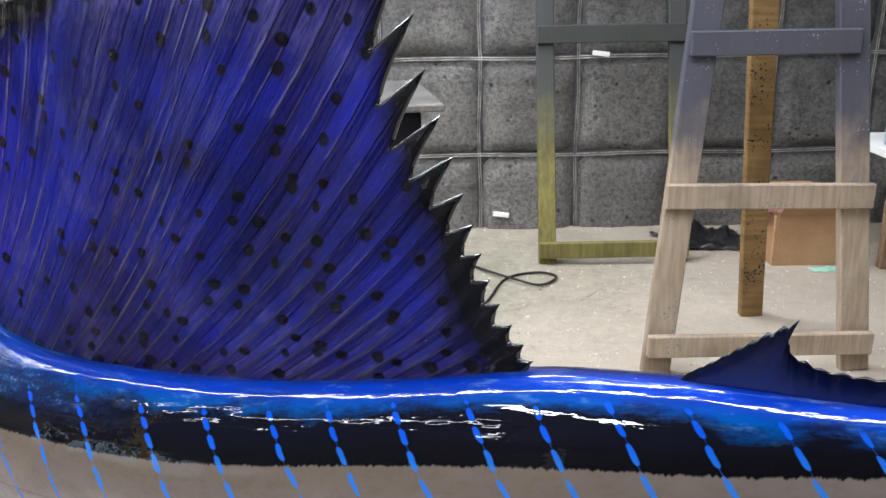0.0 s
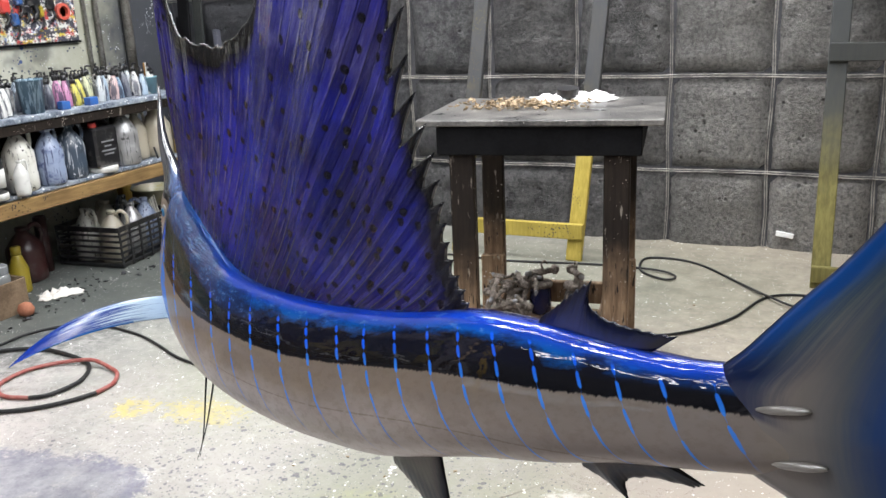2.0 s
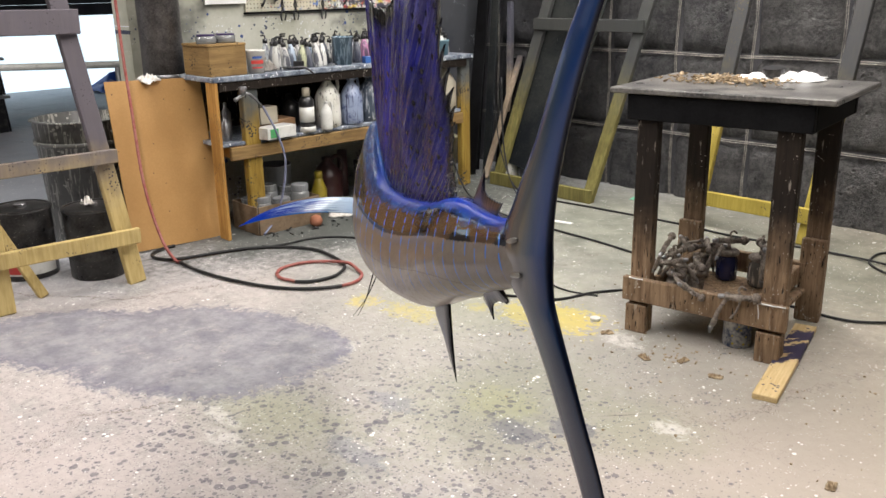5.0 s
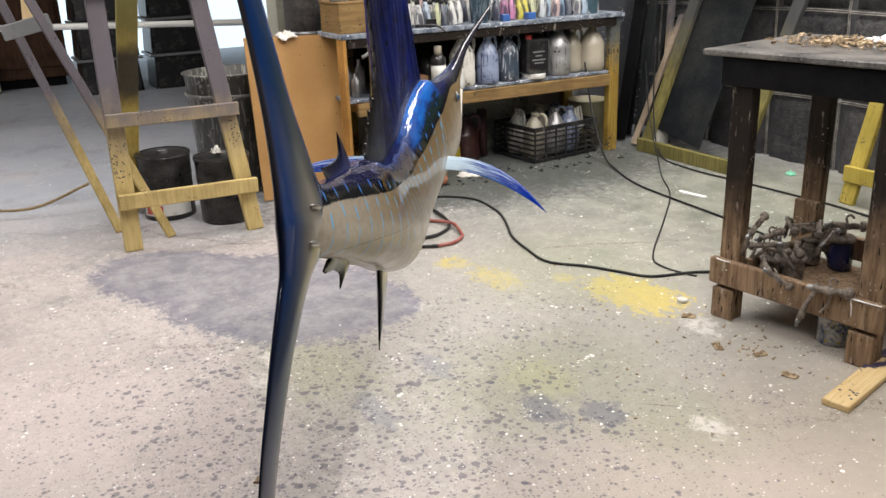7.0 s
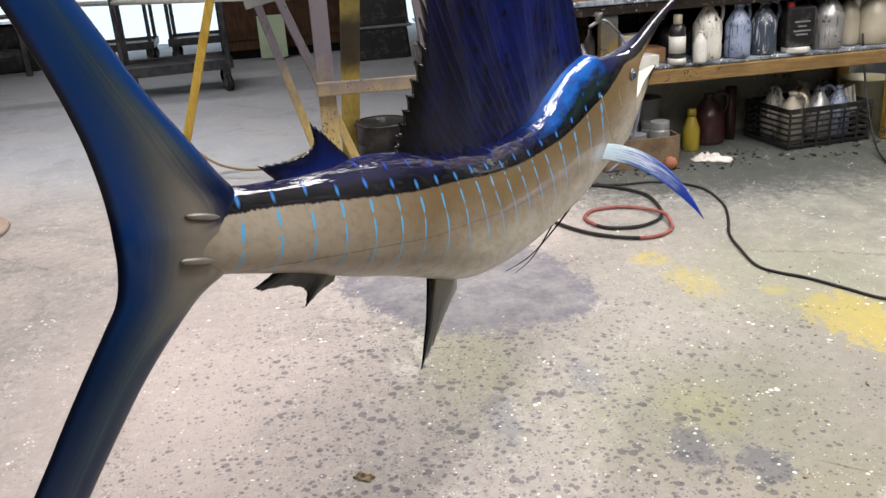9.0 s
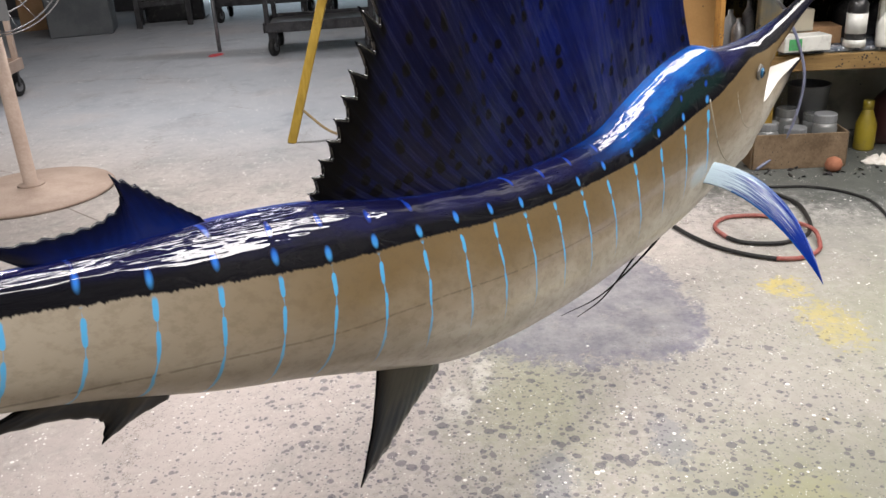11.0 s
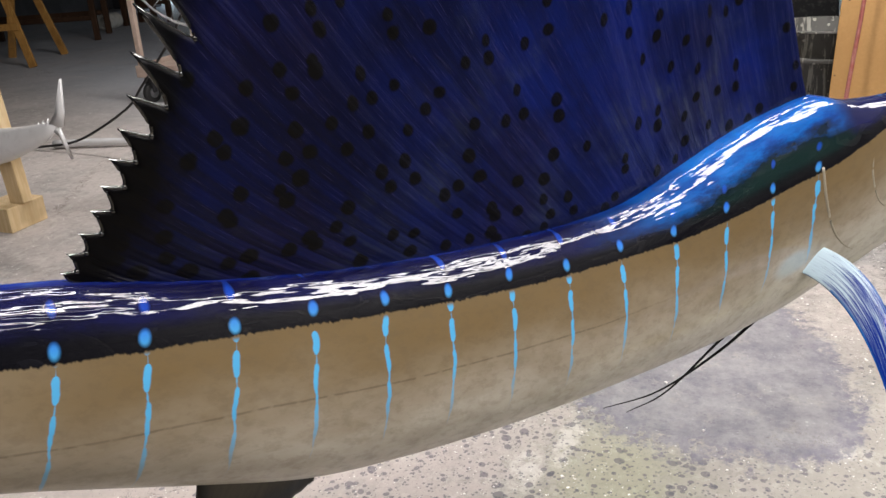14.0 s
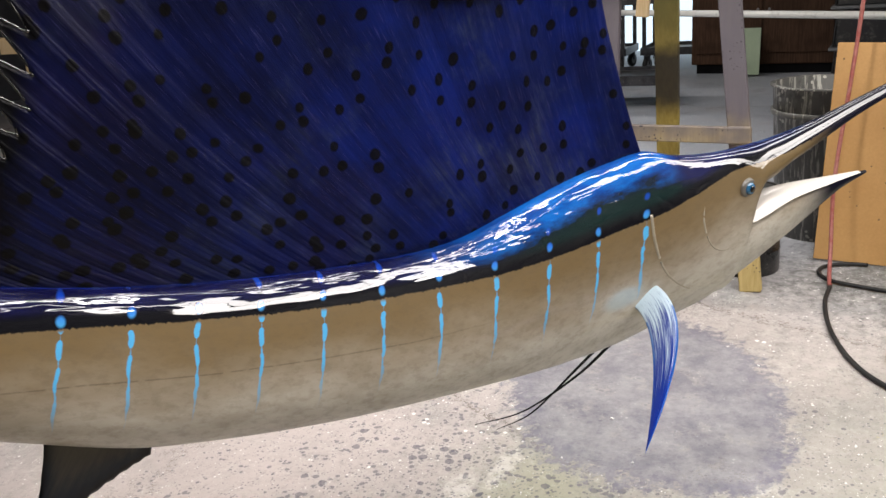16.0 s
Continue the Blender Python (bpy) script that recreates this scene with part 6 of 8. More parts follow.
whole("hardboard_sheet", beam((0, 0, 0), (-0.19, 0.03, 0.915), 0.56, 0.008, (0, 1, 0), 0.002), M_HARDBOARD, pose(-3.13, 1.90, 0.002), "tan hardboard sheet leaning beside the shelf bench", "board")
crumpled("rag", 0.09, 0.10, 0.05, pose(-3.31, 1.90, 0.915, 10, 15, 20), M_RAG, "white rag on the top edge of the hardboard", "rag", 8.2)
TOPZ, LOWZ = 0.93, 0.554


def bottle(m, body, cap, label, h=0.13, r=0.0285, spout=True):
    th = thing("airbrush_bottle", m, label, "bottle", "paint bottles on the top shelf")
    part("bottle_body", lathe([(r * 0.95, 0), (r * 1.04, 0.004), (r * 0.98, h * 0.45), (r * 0.78, h * 0.75), (r * 0.46, h * 0.93), (r * 0.42, h)], 14), body, th, "", True)
    part("cap", lathe([(r * 0.55, h * 0.99), (r * 0.55, h * 1.16), (r * 0.3, h * 1.19)], 12), cap, th, "", True)
    if spout:
        part("pump_head", tube(smooth_path([(0, 0, h * 1.17), (0, 0, h * 1.26), (0.008, 0, h * 1.31), (0.034, 0, h * 1.30)], 4), 0.0065, 8, 0.004), cap, th, "dark pump head", True)
    return th


TINTS = ((0.70, 0.70, 0.68), (0.62, 0.66, 0.68), (0.78, 0.78, 0.74), (0.30, 0.42, 0.55), (0.60, 0.62, 0.40), (0.75, 0.68, 0.62), (0.16, 0.17, 0.2), (0.55, 0.25, 0.42), (0.68, 0.62, 0.12), (0.45, 0.55, 0.66), (0.70, 0.52, 0.50))
BODIES = [gloss("bottle_tint", c, 0.35, amount=0.5, dirt=(0.06, 0.065, 0.085), drips=(0.03, 0.035, 0.06)) for c in TINTS]
names_ = ("white", "pale grey", "white", "slate blue", "olive", "cream", "black", "magenta", "yellow", "light blue", "pink")
protos = []
for c, nm in zip(BODIES, names_):
    protos.append(bottle(pose(0, 0, 0), c, M_BLACKPL, nm + " pump bottle smeared with paint on the top shelf"))
spots_ = []
for i in range(26):
    spots_.append((-3.085 + 0.02 * rng.uniform(-1, 1), 2.60 + 0.0545 * i))
for i in range(20):
    spots_.append((-3.20 + 0.02 * rng.uniform(-1, 1), 2.64 + 0.066 * i))
for i in range(17):
    spots_.append((-3.33 + 0.02 * rng.uniform(-1, 1), 2.66 + 0.078 * i))
used = set()
for i, (x, y) in enumerate(spots_):
    if abs(y - 3.06) < 0.085 and x > -3.15:
        continue
    k = (7 if 3.24 < y < 3.36 and x > -3.15 else 8 if 3.36 <= y < 3.44 and x > -3.15 else rng.choice((0, 0, 1, 2, 2, 2, 3, 4, 5, 6, 6, 9, 10)))
    m = pose(x, y, TOPZ - 0.001, rng.uniform(-7, 7), rng.uniform(-9, 2), rng.uniform(-80, 80)) @ Matrix.Diagonal((1, 1, rng.uniform(0.85, 1.15), 1))
    if k not in used:
        protos[k].matrix_basis = m
        used.add(k)
    else:
        ob = copy_thing(protos[k], m)
        ob.scale = m.to_scale()
for k, ob in enumerate(protos):
    if k not in used:
        ob.matrix_basis = pose(-3.42, 2.72 + 0.09 * k, TOPZ)


def pail(name, m, r0, r1, h, material, label, category, rim=True, bail=False, fill=None, group=""):
    th = thing(name, m, label, category, group)
    part("pail_wall", lathe([(r0, 0), (r1, h - 0.01), (r1 * 1.05, h - 0.008), (r1 * 1.05, h), (r1 * 0.95, h), (r0 * 0.93, 0.012)], 24), material, th, "", True)
    if bail:
        part("bail_handle", tube([(r1 * 0.55 * math.sin(a), r1 * 1.06 * math.cos(a), h - 0.02 - r1 * 0.75 * math.sin(a)) for a in np.linspace(0, math.pi, 16)], 0.003, 6), M_STEEL, th)
    return th


pail("blue_tub", pose(-3.06, 3.06, TOPZ), 0.052, 0.065, 0.17, gloss("blue_grey_tub", (0.07, 0.13, 0.18), 0.4, drips=(0.3, 0.4, 0.48)), "blue-grey plastic tub between the bottles", "tub")
pail("small_tub", pose(-3.1, 3.93, TOPZ), 0.05, 0.058, 0.10, gloss("teal_tub", (0.16, 0.30, 0.36), 0.4), "teal plastic tub with brushes on the top shelf", "tub")
wtub = pail("white_tub", pose(-3.03, 2.42, TOPZ), 0.045, 0.055, 0.13, M_WHITEPL, "white plastic tub with a red and blue print", "tub")
M_REDPRINT = gloss("red_print", (0.6, 0.06, 0.05), 0.4)
for z_, h_, w_, c_ in ((0.055, 0.02, 0.7, M_REDPRINT), (0.085, 0.012, 0.5, gloss("blue_print", (0.05, 0.12, 0.4), 0.4)), (0.03, 0.008, 0.6, M_REDPRINT)):
    rr = 0.0465 + 0.01 * z_ / 0.13
    arc = bmesh.new()
    rows_ = [[arc.verts.new((rr * math.cos(a), rr * math.sin(a), z_ + dz)) for a in np.linspace(-w_, w_, 9)] for dz in (0, h_)]
    for i in range(8):
        arc.faces.new((rows_[0][i], rows_[0][i + 1], rows_[1][i + 1], rows_[1][i]))
    for row_ in rows_:
        for v in row_:
            v.co.xy *= 1.045 + 0.02
    part("print_bar", arc, c_, wtub, "bar of print", at=pose(0, 0, 0, 0, 0, -20))
for i in range(5):
    whole("paint_brush", tube([(0, 0, 0), (0.02 * rng.uniform(-1, 1), 0.02 * rng.uniform(-1, 1), 0.17)], 0.004, 6), M_AMBER if i % 2 else M_WHITEPL, pose(-3.1 + 0.02 * rng.uniform(-1, 1), 3.93 + 0.02 * rng.uniform(-1, 1), TOPZ + 0.012, 12 * rng.uniform(-1, 1), 12 * rng.uniform(-1, 1), 0), "thin paint brush standing in the tub", "brush", "brushes in the tub")
# wooden crate at the end of the top shelf, with two jars
wc = thing("wooden_box", pose(-3.16, 2.235, TOPZ), "varnished wooden box on the end of the top shelf", "box")
part("front_board", box(0.02, 0.23, 0.16, pose(0.14, 0, 0.08)), M_RAIL, wc)
part("rear_board", box(0.02, 0.23, 0.16, pose(-0.14, 0, 0.08)), M_RAIL, wc)
for s in (-1, 1):
    part("end_board", box(0.258, 0.02, 0.16, pose(0, s * 0.104, 0.08)), M_RAIL, wc)
part("lid_board", box(0.3, 0.24, 0.014, pose(0, 0, 0.168)), M_RAIL, wc)


def jar(m, body, lid, label, r=0.05, h=0.08, group="", nm="jar"):
    th = thing(nm, m, label, "jar", group)
    part("glass", lathe([(r * 0.95, 0), (r, 0.006), (r, h * 0.75), (r * 0.86, h * 0.86)], 18), body, th, "", True)
    part("lid", lathe([(r * 0.9, h * 0.84), (r * 0.92, h * 0.86), (r * 0.92, h), (r * 0.85, h * 1.02)], 18), lid, th, "", False)
    return th


M_GLASSY = gloss("dirty_jar_glass", (0.22, 0.23, 0.23), 0.2, coat=0.8)
M_VIOLETLID = gloss("violet_lid", (0.05, 0.03, 0.12), 0.35)
for i, y in enumerate((2.17, 2.29)):
    jar(pose(-3.12, y, TOPZ + 0.175), M_GLASSY, M_VIOLETLID, "squat jar with a violet lid on the wooden box", 0.056, 0.05, "jars on the wooden box")
crumpled("rag", 0.12, 0.10, 0.07, pose(-3.1, 2.53, TOPZ), plain("grey_rag", (0.2, 0.18, 0.16), (0.32, 0.3, 0.27), 12, 0.95), "grey crumpled rag on the top shelf", "rag", 5.5)
whole("spray_nozzle", tube(smooth_path([(0, 0, 0.012), (0.03, 0.05, 0.014), (0.05, 0.12, 0.01), (0.09, 0.16, -0.03)], 5), 0.009, 8, 0.005), M_DARKSTEEL, pose(-3.03, 2.60, TOPZ), "black clamp lying over the shelf edge", "clamp", smooth=True)


def jug(m, material, label, h=0.29, r=0.078, cap=None, group="jugs on the lower shelf", nm="jug", squash=1.0):
    """A gallon jug with a shoulder, a neck, a cap and a loop handle."""
    th = thing(nm, m, label, "jug", group)
    part("jug_body", lathe([(r * 0.9, 0), (r, 0.012), (r * 1.01, h * 0.28), (r * 0.98, h * 0.30), (r, h * 0.56), (r * 0.96, h * 0.63), (r * 0.62, h * 0.80), (r * 0.30, h * 0.91), (r * 0.27, h * 0.96)], 22, squash=squash), material, th, "", True)
    part("cap", lathe([(r * 0.33, h * 0.94), (r * 0.33, h * 1.0), (r * 0.28, h * 1.01)], 14), cap or material, th, "", True)
    part("handle", tube(smooth_path([(0, r * 0.25, h * 0.90), (0, r * 0.70, h * 0.995), (0, r * 1.12, h * 0.93), (0, r * 1.2, h * 0.76), (0, r * 0.95, h * 0.58)], 5), r * 0.14, 8), material, th, "", True)
    return th


M_JUGW = gloss("white_jug_plastic", (0.74, 0.73, 0.66), 0.35, dirt=(0.3, 0.27, 0.16), amount=0.4, drips=(0.05, 0.045, 0.04))
M_JUGB = gloss("blue_streaked_jug", (0.30, 0.36, 0.50), 0.35, dirt=(0.03, 0.05, 0.16), amount=0.9, drips=(0.012, 0.017, 0.07))
M_JUGD = gloss("dark_smeared_jug", (0.05, 0.07, 0.10), 0.35, dirt=(0.03, 0.03, 0.035), amount=0.7, drips=(0.5, 0.52, 0.55))
M_JUGS = gloss("silver_can", (0.42, 0.42, 0.42), 0.35, 0.5, dirt=(0.7, 0.7, 0.68), amount=0.5, drips=(0.12, 0.12, 0.12))
M_JUGT = gloss("cloudy_jug", (0.46, 0.42, 0.33), 0.35, dirt=(0.3, 0.27, 0.2))
M_MAROON = gloss("maroon_jug", (0.05, 0.016, 0.016), 0.35)
M_YELLOWPL = gloss("yellow_plastic", (0.40, 0.31, 0.03), 0.35)
jug(pose(-3.09, 2.945, LOWZ, 0, 0, 10), M_JUGW, "white plastic gallon jug with dark paint spots on the lower shelf", 0.31, 0.08)
jug(pose(-3.07, 3.115, LOWZ, 0, 0, 20), M_JUGB, "white jug streaked with navy paint on the lower shelf", 0.29, 0.072)
jug(pose(-3.09, 3.275, LOWZ, 0, 0, 0), M_JUGD, "dark paint-streaked jug on the lower shelf", 0.29, 0.076)
jug(pose(-3.09, 3.665, LOWZ, 0, 0, 90), M_JUGS, "silver metal jug with a loop handle on the lower shelf", 0.31, 0.085)
jug(pose(-3.14, 3.82, LOWZ, 0, 0, 0), M_JUGT, "tan plastic jug on the lower shelf", 0.28, 0.066)
jug(pose(-3.10, 3.955, LOWZ, 0, 0, 60), M_JUGT, "cloudy half-full plastic jug on the lower shelf", 0.30, 0.085)
small = jug(pose(-2.99, 2.86, LOWZ), M_WHITEPL, "small white plastic bottle with a blue print", 0.17, 0.036, None, "bottles on the lower shelf", "bottle")
blk = thing("solvent_can", pose(-3.07, 3.46, LOWZ + 0.03), "black rectangular solvent can with a red cap, on a white lid", "can")
part("can_body", box(0.13, 0.17, 0.22, pose(0, 0, 0.11), 0.012), M_BLACKPL, blk)
part("cap", lathe([(0.022, 0.22), (0.022, 0.245), (0.019, 0.248)], 16, m=pose(0.02, -0.05, 0)), M_REDPRINT, blk, "red screw cap")
part("handle", tube(smooth_path([(0, -0.02, 0.218), (0, 0.0, 0.25), (0, 0.05, 0.255), (0, 0.075, 0.218)], 5), 0.008, 8), M_BLACKPL, blk, "", True)
for z_, w_ in ((0.14, 0.09), (0.115, 0.05), (0.09, 0.1), (0.07, 0.07)):
    part("print_bar", box(0.002, w_, 0.008, pose(0.067, 0, z_), 0), M_GREYPL, blk, "grey bar of print")
whole("plastic_lid", lathe([(0.075, 0), (0.078, 0.004), (0.078, 0.026), (0.074, 0.03)], 24), M_WHITEPL, pose(-3.06, 3.46, LOWZ), "round white plastic lid under the can", "lid", smooth=True)
dark = thing("spray_can", pose(-3.03, 2.745, LOWZ), "black bottle with a white label and cap", "can")
part("can_body", lathe([(0.045, 0.03), (0.045, 0.19), (0.03, 0.21), (0.02, 0.215)], 18), M_BLACKPL, dark, "", True)
part("label_band", lathe([(0.0462, 0.06), (0.0462, 0.15)], 18), M_WHITEPL, dark, "white label", True)
part("cap", lathe([(0.024, 0.212), (0.024, 0.26), (0.02, 0.263)], 16), M_JUGT, dark, "", True)
part("base_ring", lathe([(0.05, 0), (0.05, 0.03), (0.046, 0.032)], 18), M_WHITEPL, dark, "", True)
for bx, by, bz, sx, sy, sz, mt, lb in (
    (-3.12, 2.50, LOWZ + 0.07, 0.1, 0.13, 0.1, M_JUGT, "small cream cardboard box on the lower shelf"),
    (-3.2, 2.62, LOWZ, 0.16, 0.2, 0.08, M_CARD, "brown cardboard tray on the lower shelf"),
    (-3.0, 2.50, LOWZ, 0.11, 0.22, 0.068, M_WHITEPL, "white box with a green band at the shelf edge"),
):
    b_ = whole("small_box", box(sx, sy, sz, None, 0.003, base=True), mt, pose(bx, by, bz, 0, 0, rng.uniform(-9, 9)), lb, "box", "boxes on the lower shelf")
    if sz == 0.068:
        part("green_band", box(0.002, 0.06, 0.05, pose(0.0565, -0.06, 0.034), 0), gloss("green_print", (0.08, 0.4, 0.14), 0.4), b_, "green band of print")
for i, (x, y, r, h, mt) in enumerate(((-3.12, 2.24, 0.03, 0.14, M_STEEL), (-3.2, 2.22, 0.035, 0.17, M_GREYPL), (-3.25, 2.32, 0.03, 0.2, M_STEEL), (-3.3, 2.8, 0.06, 0.2, M_BLACKPL), (-3.32, 2.95, 0.05, 0.18, M_DARKSTEEL))):
    whole("metal_flask", lathe([(r * 0.9, 0), (r, 0.006), (r, h * 0.7), (r * 0.4, h * 0.85), (r * 0.35, h)], 16), mt, pose(x, y, LOWZ), "dusty metal flask at the back of the lower shelf", "flask", "flasks on the lower shelf", smooth=True)

# airbrush on its hook, with the hose that drops to the floor
ab = thing("airbrush", pose(-2.955, 2.30, 0.80), "silver airbrush hung on the bench leg with its hose", "airbrush")
part("airbrush_body", tube(smooth_path([(0, -0.08, 0.0), (0.01, 0.0, 0.03), (0.01, 0.09, -0.05)], 5), 0.011, 8, 0.007), M_STEEL, ab, "", True)
part("hook", tube(smooth_path([(-0.025, -0.02, 0.05), (0.02, -0.02, 0.05), (0.02, -0.02, 0.01)], 4), 0.004, 6), M_DARKSTEEL, ab)
part("side_cup", lathe([(0.018, 0), (0.022, 0.04), (0.02, 0.042)], 14, m=pose(0.012, -0.03, 0.03)), M_STEEL, ab, "", True)
part("hose", tube(smooth_path([(0.012, 0.09, -0.05), (0.02, 0.16, -0.2), (0.03, 0.2, -0.36), (0.02, 0.18, -0.55), (0.0, 0.12, -0.72), (0.03, 0.02, -0.792)], 8), 0.007, 8), gloss("clear_blue_hose", (0.22, 0.24, 0.36), 0.3, amount=0.6), ab, "smeared blue-grey air hose", True)

# under the bench
M_DIRTYCARD = plain("grimy_cardboard", (0.13, 0.09, 0.055), (0.25, 0.18, 0.115), 7, 0.85, bump=0.1, spots=(0.04, 0.04, 0.04), spot_size=0.12)
cb = thing("cardboard_box", pose(-3.09, 2.52, 0), "flat cardboard box full of jars under the bench", "box")
for s in (-1, 1):
    part("side_wall", box(0.28, 0.008, 0.17, pose(0, s * 0.22, 0.085)), M_DIRTYCARD, cb)
    part("end_wall", box(0.008, 0.43, 0.17, pose(s * 0.144, 0, 0.085)), M_DIRTYCARD, cb)
part("bottom", box(0.28, 0.43, 0.006, pose(0, 0, 0.004)), M_DIRTYCARD, cb)
for i in range(6):
    jar(pose(-3.17 + 0.14 * (i % 2), 2.385 + 0.135 * (i // 2), 0.008), M_GLASSY, M_GREYPL if i % 2 else M_GLASSY, "dusty jar standing in the cardboard box", 0.058, 0.17 + 0.03 * (i % 3), "jars in the cardboard box")
tb_ = pail("storage_tub", pose(-3.3, 2.66, 0), 0.08, 0.1, 0.33, M_GREYPL, "dusty grey tub under the bench", "tub")
bt = thing("yellow_bottle", pose(-3.22, 2.93, 0), "yellow plastic bottle under the bench", "bottle")
part("bottle_body", lathe([(0.045, 0), (0.05, 0.01), (0.05, 0.13), (0.025, 0.2), (0.02, 0.21)], 18), M_YELLOWPL, bt, "", True)
part("cap", lathe([(0.026, 0.205), (0.026, 0.245), (0.02, 0.25)], 14), M_YELLOWPL, bt, "", True)
jug(pose(-3.36, 3.10, 0), M_MAROON, "maroon jug under the bench", 0.30, 0.1, None, "jugs under the bench")
whole("pipe_piece", lathe([(0.035, 0), (0.035, 0.32), (0.03, 0.32), (0.03, 0.01)], 16), M_MAROON, pose(-3.4, 3.26, 0), "dark red pipe standing under the bench", "pipe", smooth=True)
crumpled("rag", 0.20, 0.12, 0.045, pose(-2.97, 2.95, 0, 0, 0, 60), M_RAG, "crumpled cream rag on the floor by the bench", "rag", 1.7)
whole("clay_ball", lathe([(0.012, 0), (0.035, 0.012), (0.04, 0.035), (0.03, 0.06), (0.01, 0.07)], 14), plain("red_clay", (0.3, 0.12, 0.07), (0.4, 0.17, 0.1), 12, 0.8), pose(-2.88, 2.66, 0), "reddish lump of clay on the floor", "lump", smooth=True)

# plastic crate with jugs
CR = pose(-3.22, 3.66, 0, 0, 0, 6)
crate = thing("bottle_crate", CR, "black slatted plastic crate full of jugs under the bench", "crate")
part("crate_floor", box(0.42, 0.54, 0.012, pose(0, 0, 0.008)), M_BLACKPL, crate)
for k in range(7):
    z_ = 0.02 + 0.034 * k
    hh = 0.03 if k == 6 else 0.013
    for s in (-1, 1):
        part("slat", box(0.012, 0.555, hh, pose(s * 0.21, 0, z_), 0.002), M_BLACKPL, crate)
        part("slat", box(0.408, 0.012, hh, pose(0, s * 0.272, z_), 0.002), M_BLACKPL, crate)
for s in (-1, 1):
    for k in range(7):
        part("rib", box(0.007, 0.014, 0.235, pose(s * 0.2175, -0.27 + 0.09 * k, 0.12), 0.001), M_BLACKPL, crate)
for i, (x, y, mt) in enumerate(((0.08, -0.17, M_JUGT), (0.09, 0.0, M_JUGS), (0.08, 0.14, M_JUGB), (-0.1, -0.15, M_JUGW), (-0.1, 0.02, M_JUGT), (-0.1, 0.18, M_JUGD))):
    p = CR @ Vector((x, y, 0.015))
    jug(pose(p.x, p.y, p.z, 4 * rng.uniform(-1, 1), 4 * rng.uniform(-1, 1), rng.uniform(0, 360)), mt, "dusty plastic jug standing in the crate", 0.30, 0.075, None, "jugs in the crate")
p = CR @ Vector((0.12, 0.22, 0))
whole("card_sheet", box(0.006, 0.09, 0.16, None, 0.001, base=True), M_JUGW, pose(p.x, p.y, 0.15, 8, -6, 20), "white card standing in the crate", "card")
jug(pose(-2.86, 4.36, 0), M_JUGW, "white jug on the floor in the corner", 0.30, 0.07, None, "jugs on the floor")
pail("yellow_pail", pose(-3.3, 4.08, 0), 0.12, 0.14, 0.32, gloss("yellow_white_pail", (0.62, 0.58, 0.40), 0.4, dirt=(0.5, 0.4, 0.05), amount=0.8), "white and yellow pail under the bench", "pail")

# ---------------------------------------------------------------- wall over the bench
for i, (y, z) in enumerate(((3.215, 0.03), (3.40, 0.03), (2.70, 0.035))):
    whole("small_carton", box(0.045, 0.05 + 0.012 * (i % 2), z * 1.4, None, 0.003, base=True), gloss("blue_carton", (0.04, 0.14, 0.45), 0.5) if i < 2 else M_BLACKPL, pose(-3.015, y, TOPZ, 0, 0, 12 * i - 8), "small blue carton before the bottles" if i < 2 else "small black carton before the bottles", "carton", "cartons on the top shelf")
for y, rr in ((4.0, 0.012), (4.09, 0.016), (4.33, 0.03)):
    whole("wall_conduit", lathe([(rr, 0.95), (rr, 3.69)], 12), M_GALV, pose(WALL_X + rr + 0.006, y, 0), "grey conduit pipe running up the stained wall", "pipe", "conduits on the wall", smooth=True)
peg = thing("pegboard", pose(WALL_X + 0.012, 3.32, 1.50), "paint-spattered pegboard hung with tools", "pegboard")


def peg_paint():
    g = Graph("spattered_pegboard")
    v = g.place()
    x, y, z = g.axes(v)
    hole = g.math("LESS_THAN", g.cells(40.0, g.vec(y, z), random_=0.0), 0.16)
    col = g.mix(g.step(g.noise(3.0, 5, 0.6), 0.4, 0.65), (0.60, 0.55, 0.42), (0.46, 0.46, 0.36))
    right = g.step(y, 3.1, 3.6)
    for k, c in enumerate(((0.10, 0.18, 0.45), (0.65, 0.52, 0.05), (0.5, 0.06, 0.05), (0.75, 0.75, 0.72), (0.05, 0.05, 0.07))):
        blot = g.step(g.math("ADD", g.noise(9.0 + 3 * k, 6, 0.75, g.vec(g.math("ADD", y, 3.1 * k), g.math("ADD", z, 1.3 * k))), g.math("MULTIPLY", right, 0.13)), 0.60, 0.66)
        col = g.mix(blot, col, c)
    col = g.mix(hole, col, (0.03, 0.03, 0.03))
    g.set(Base_Color=col, Roughness=0.7)
    return g.mat


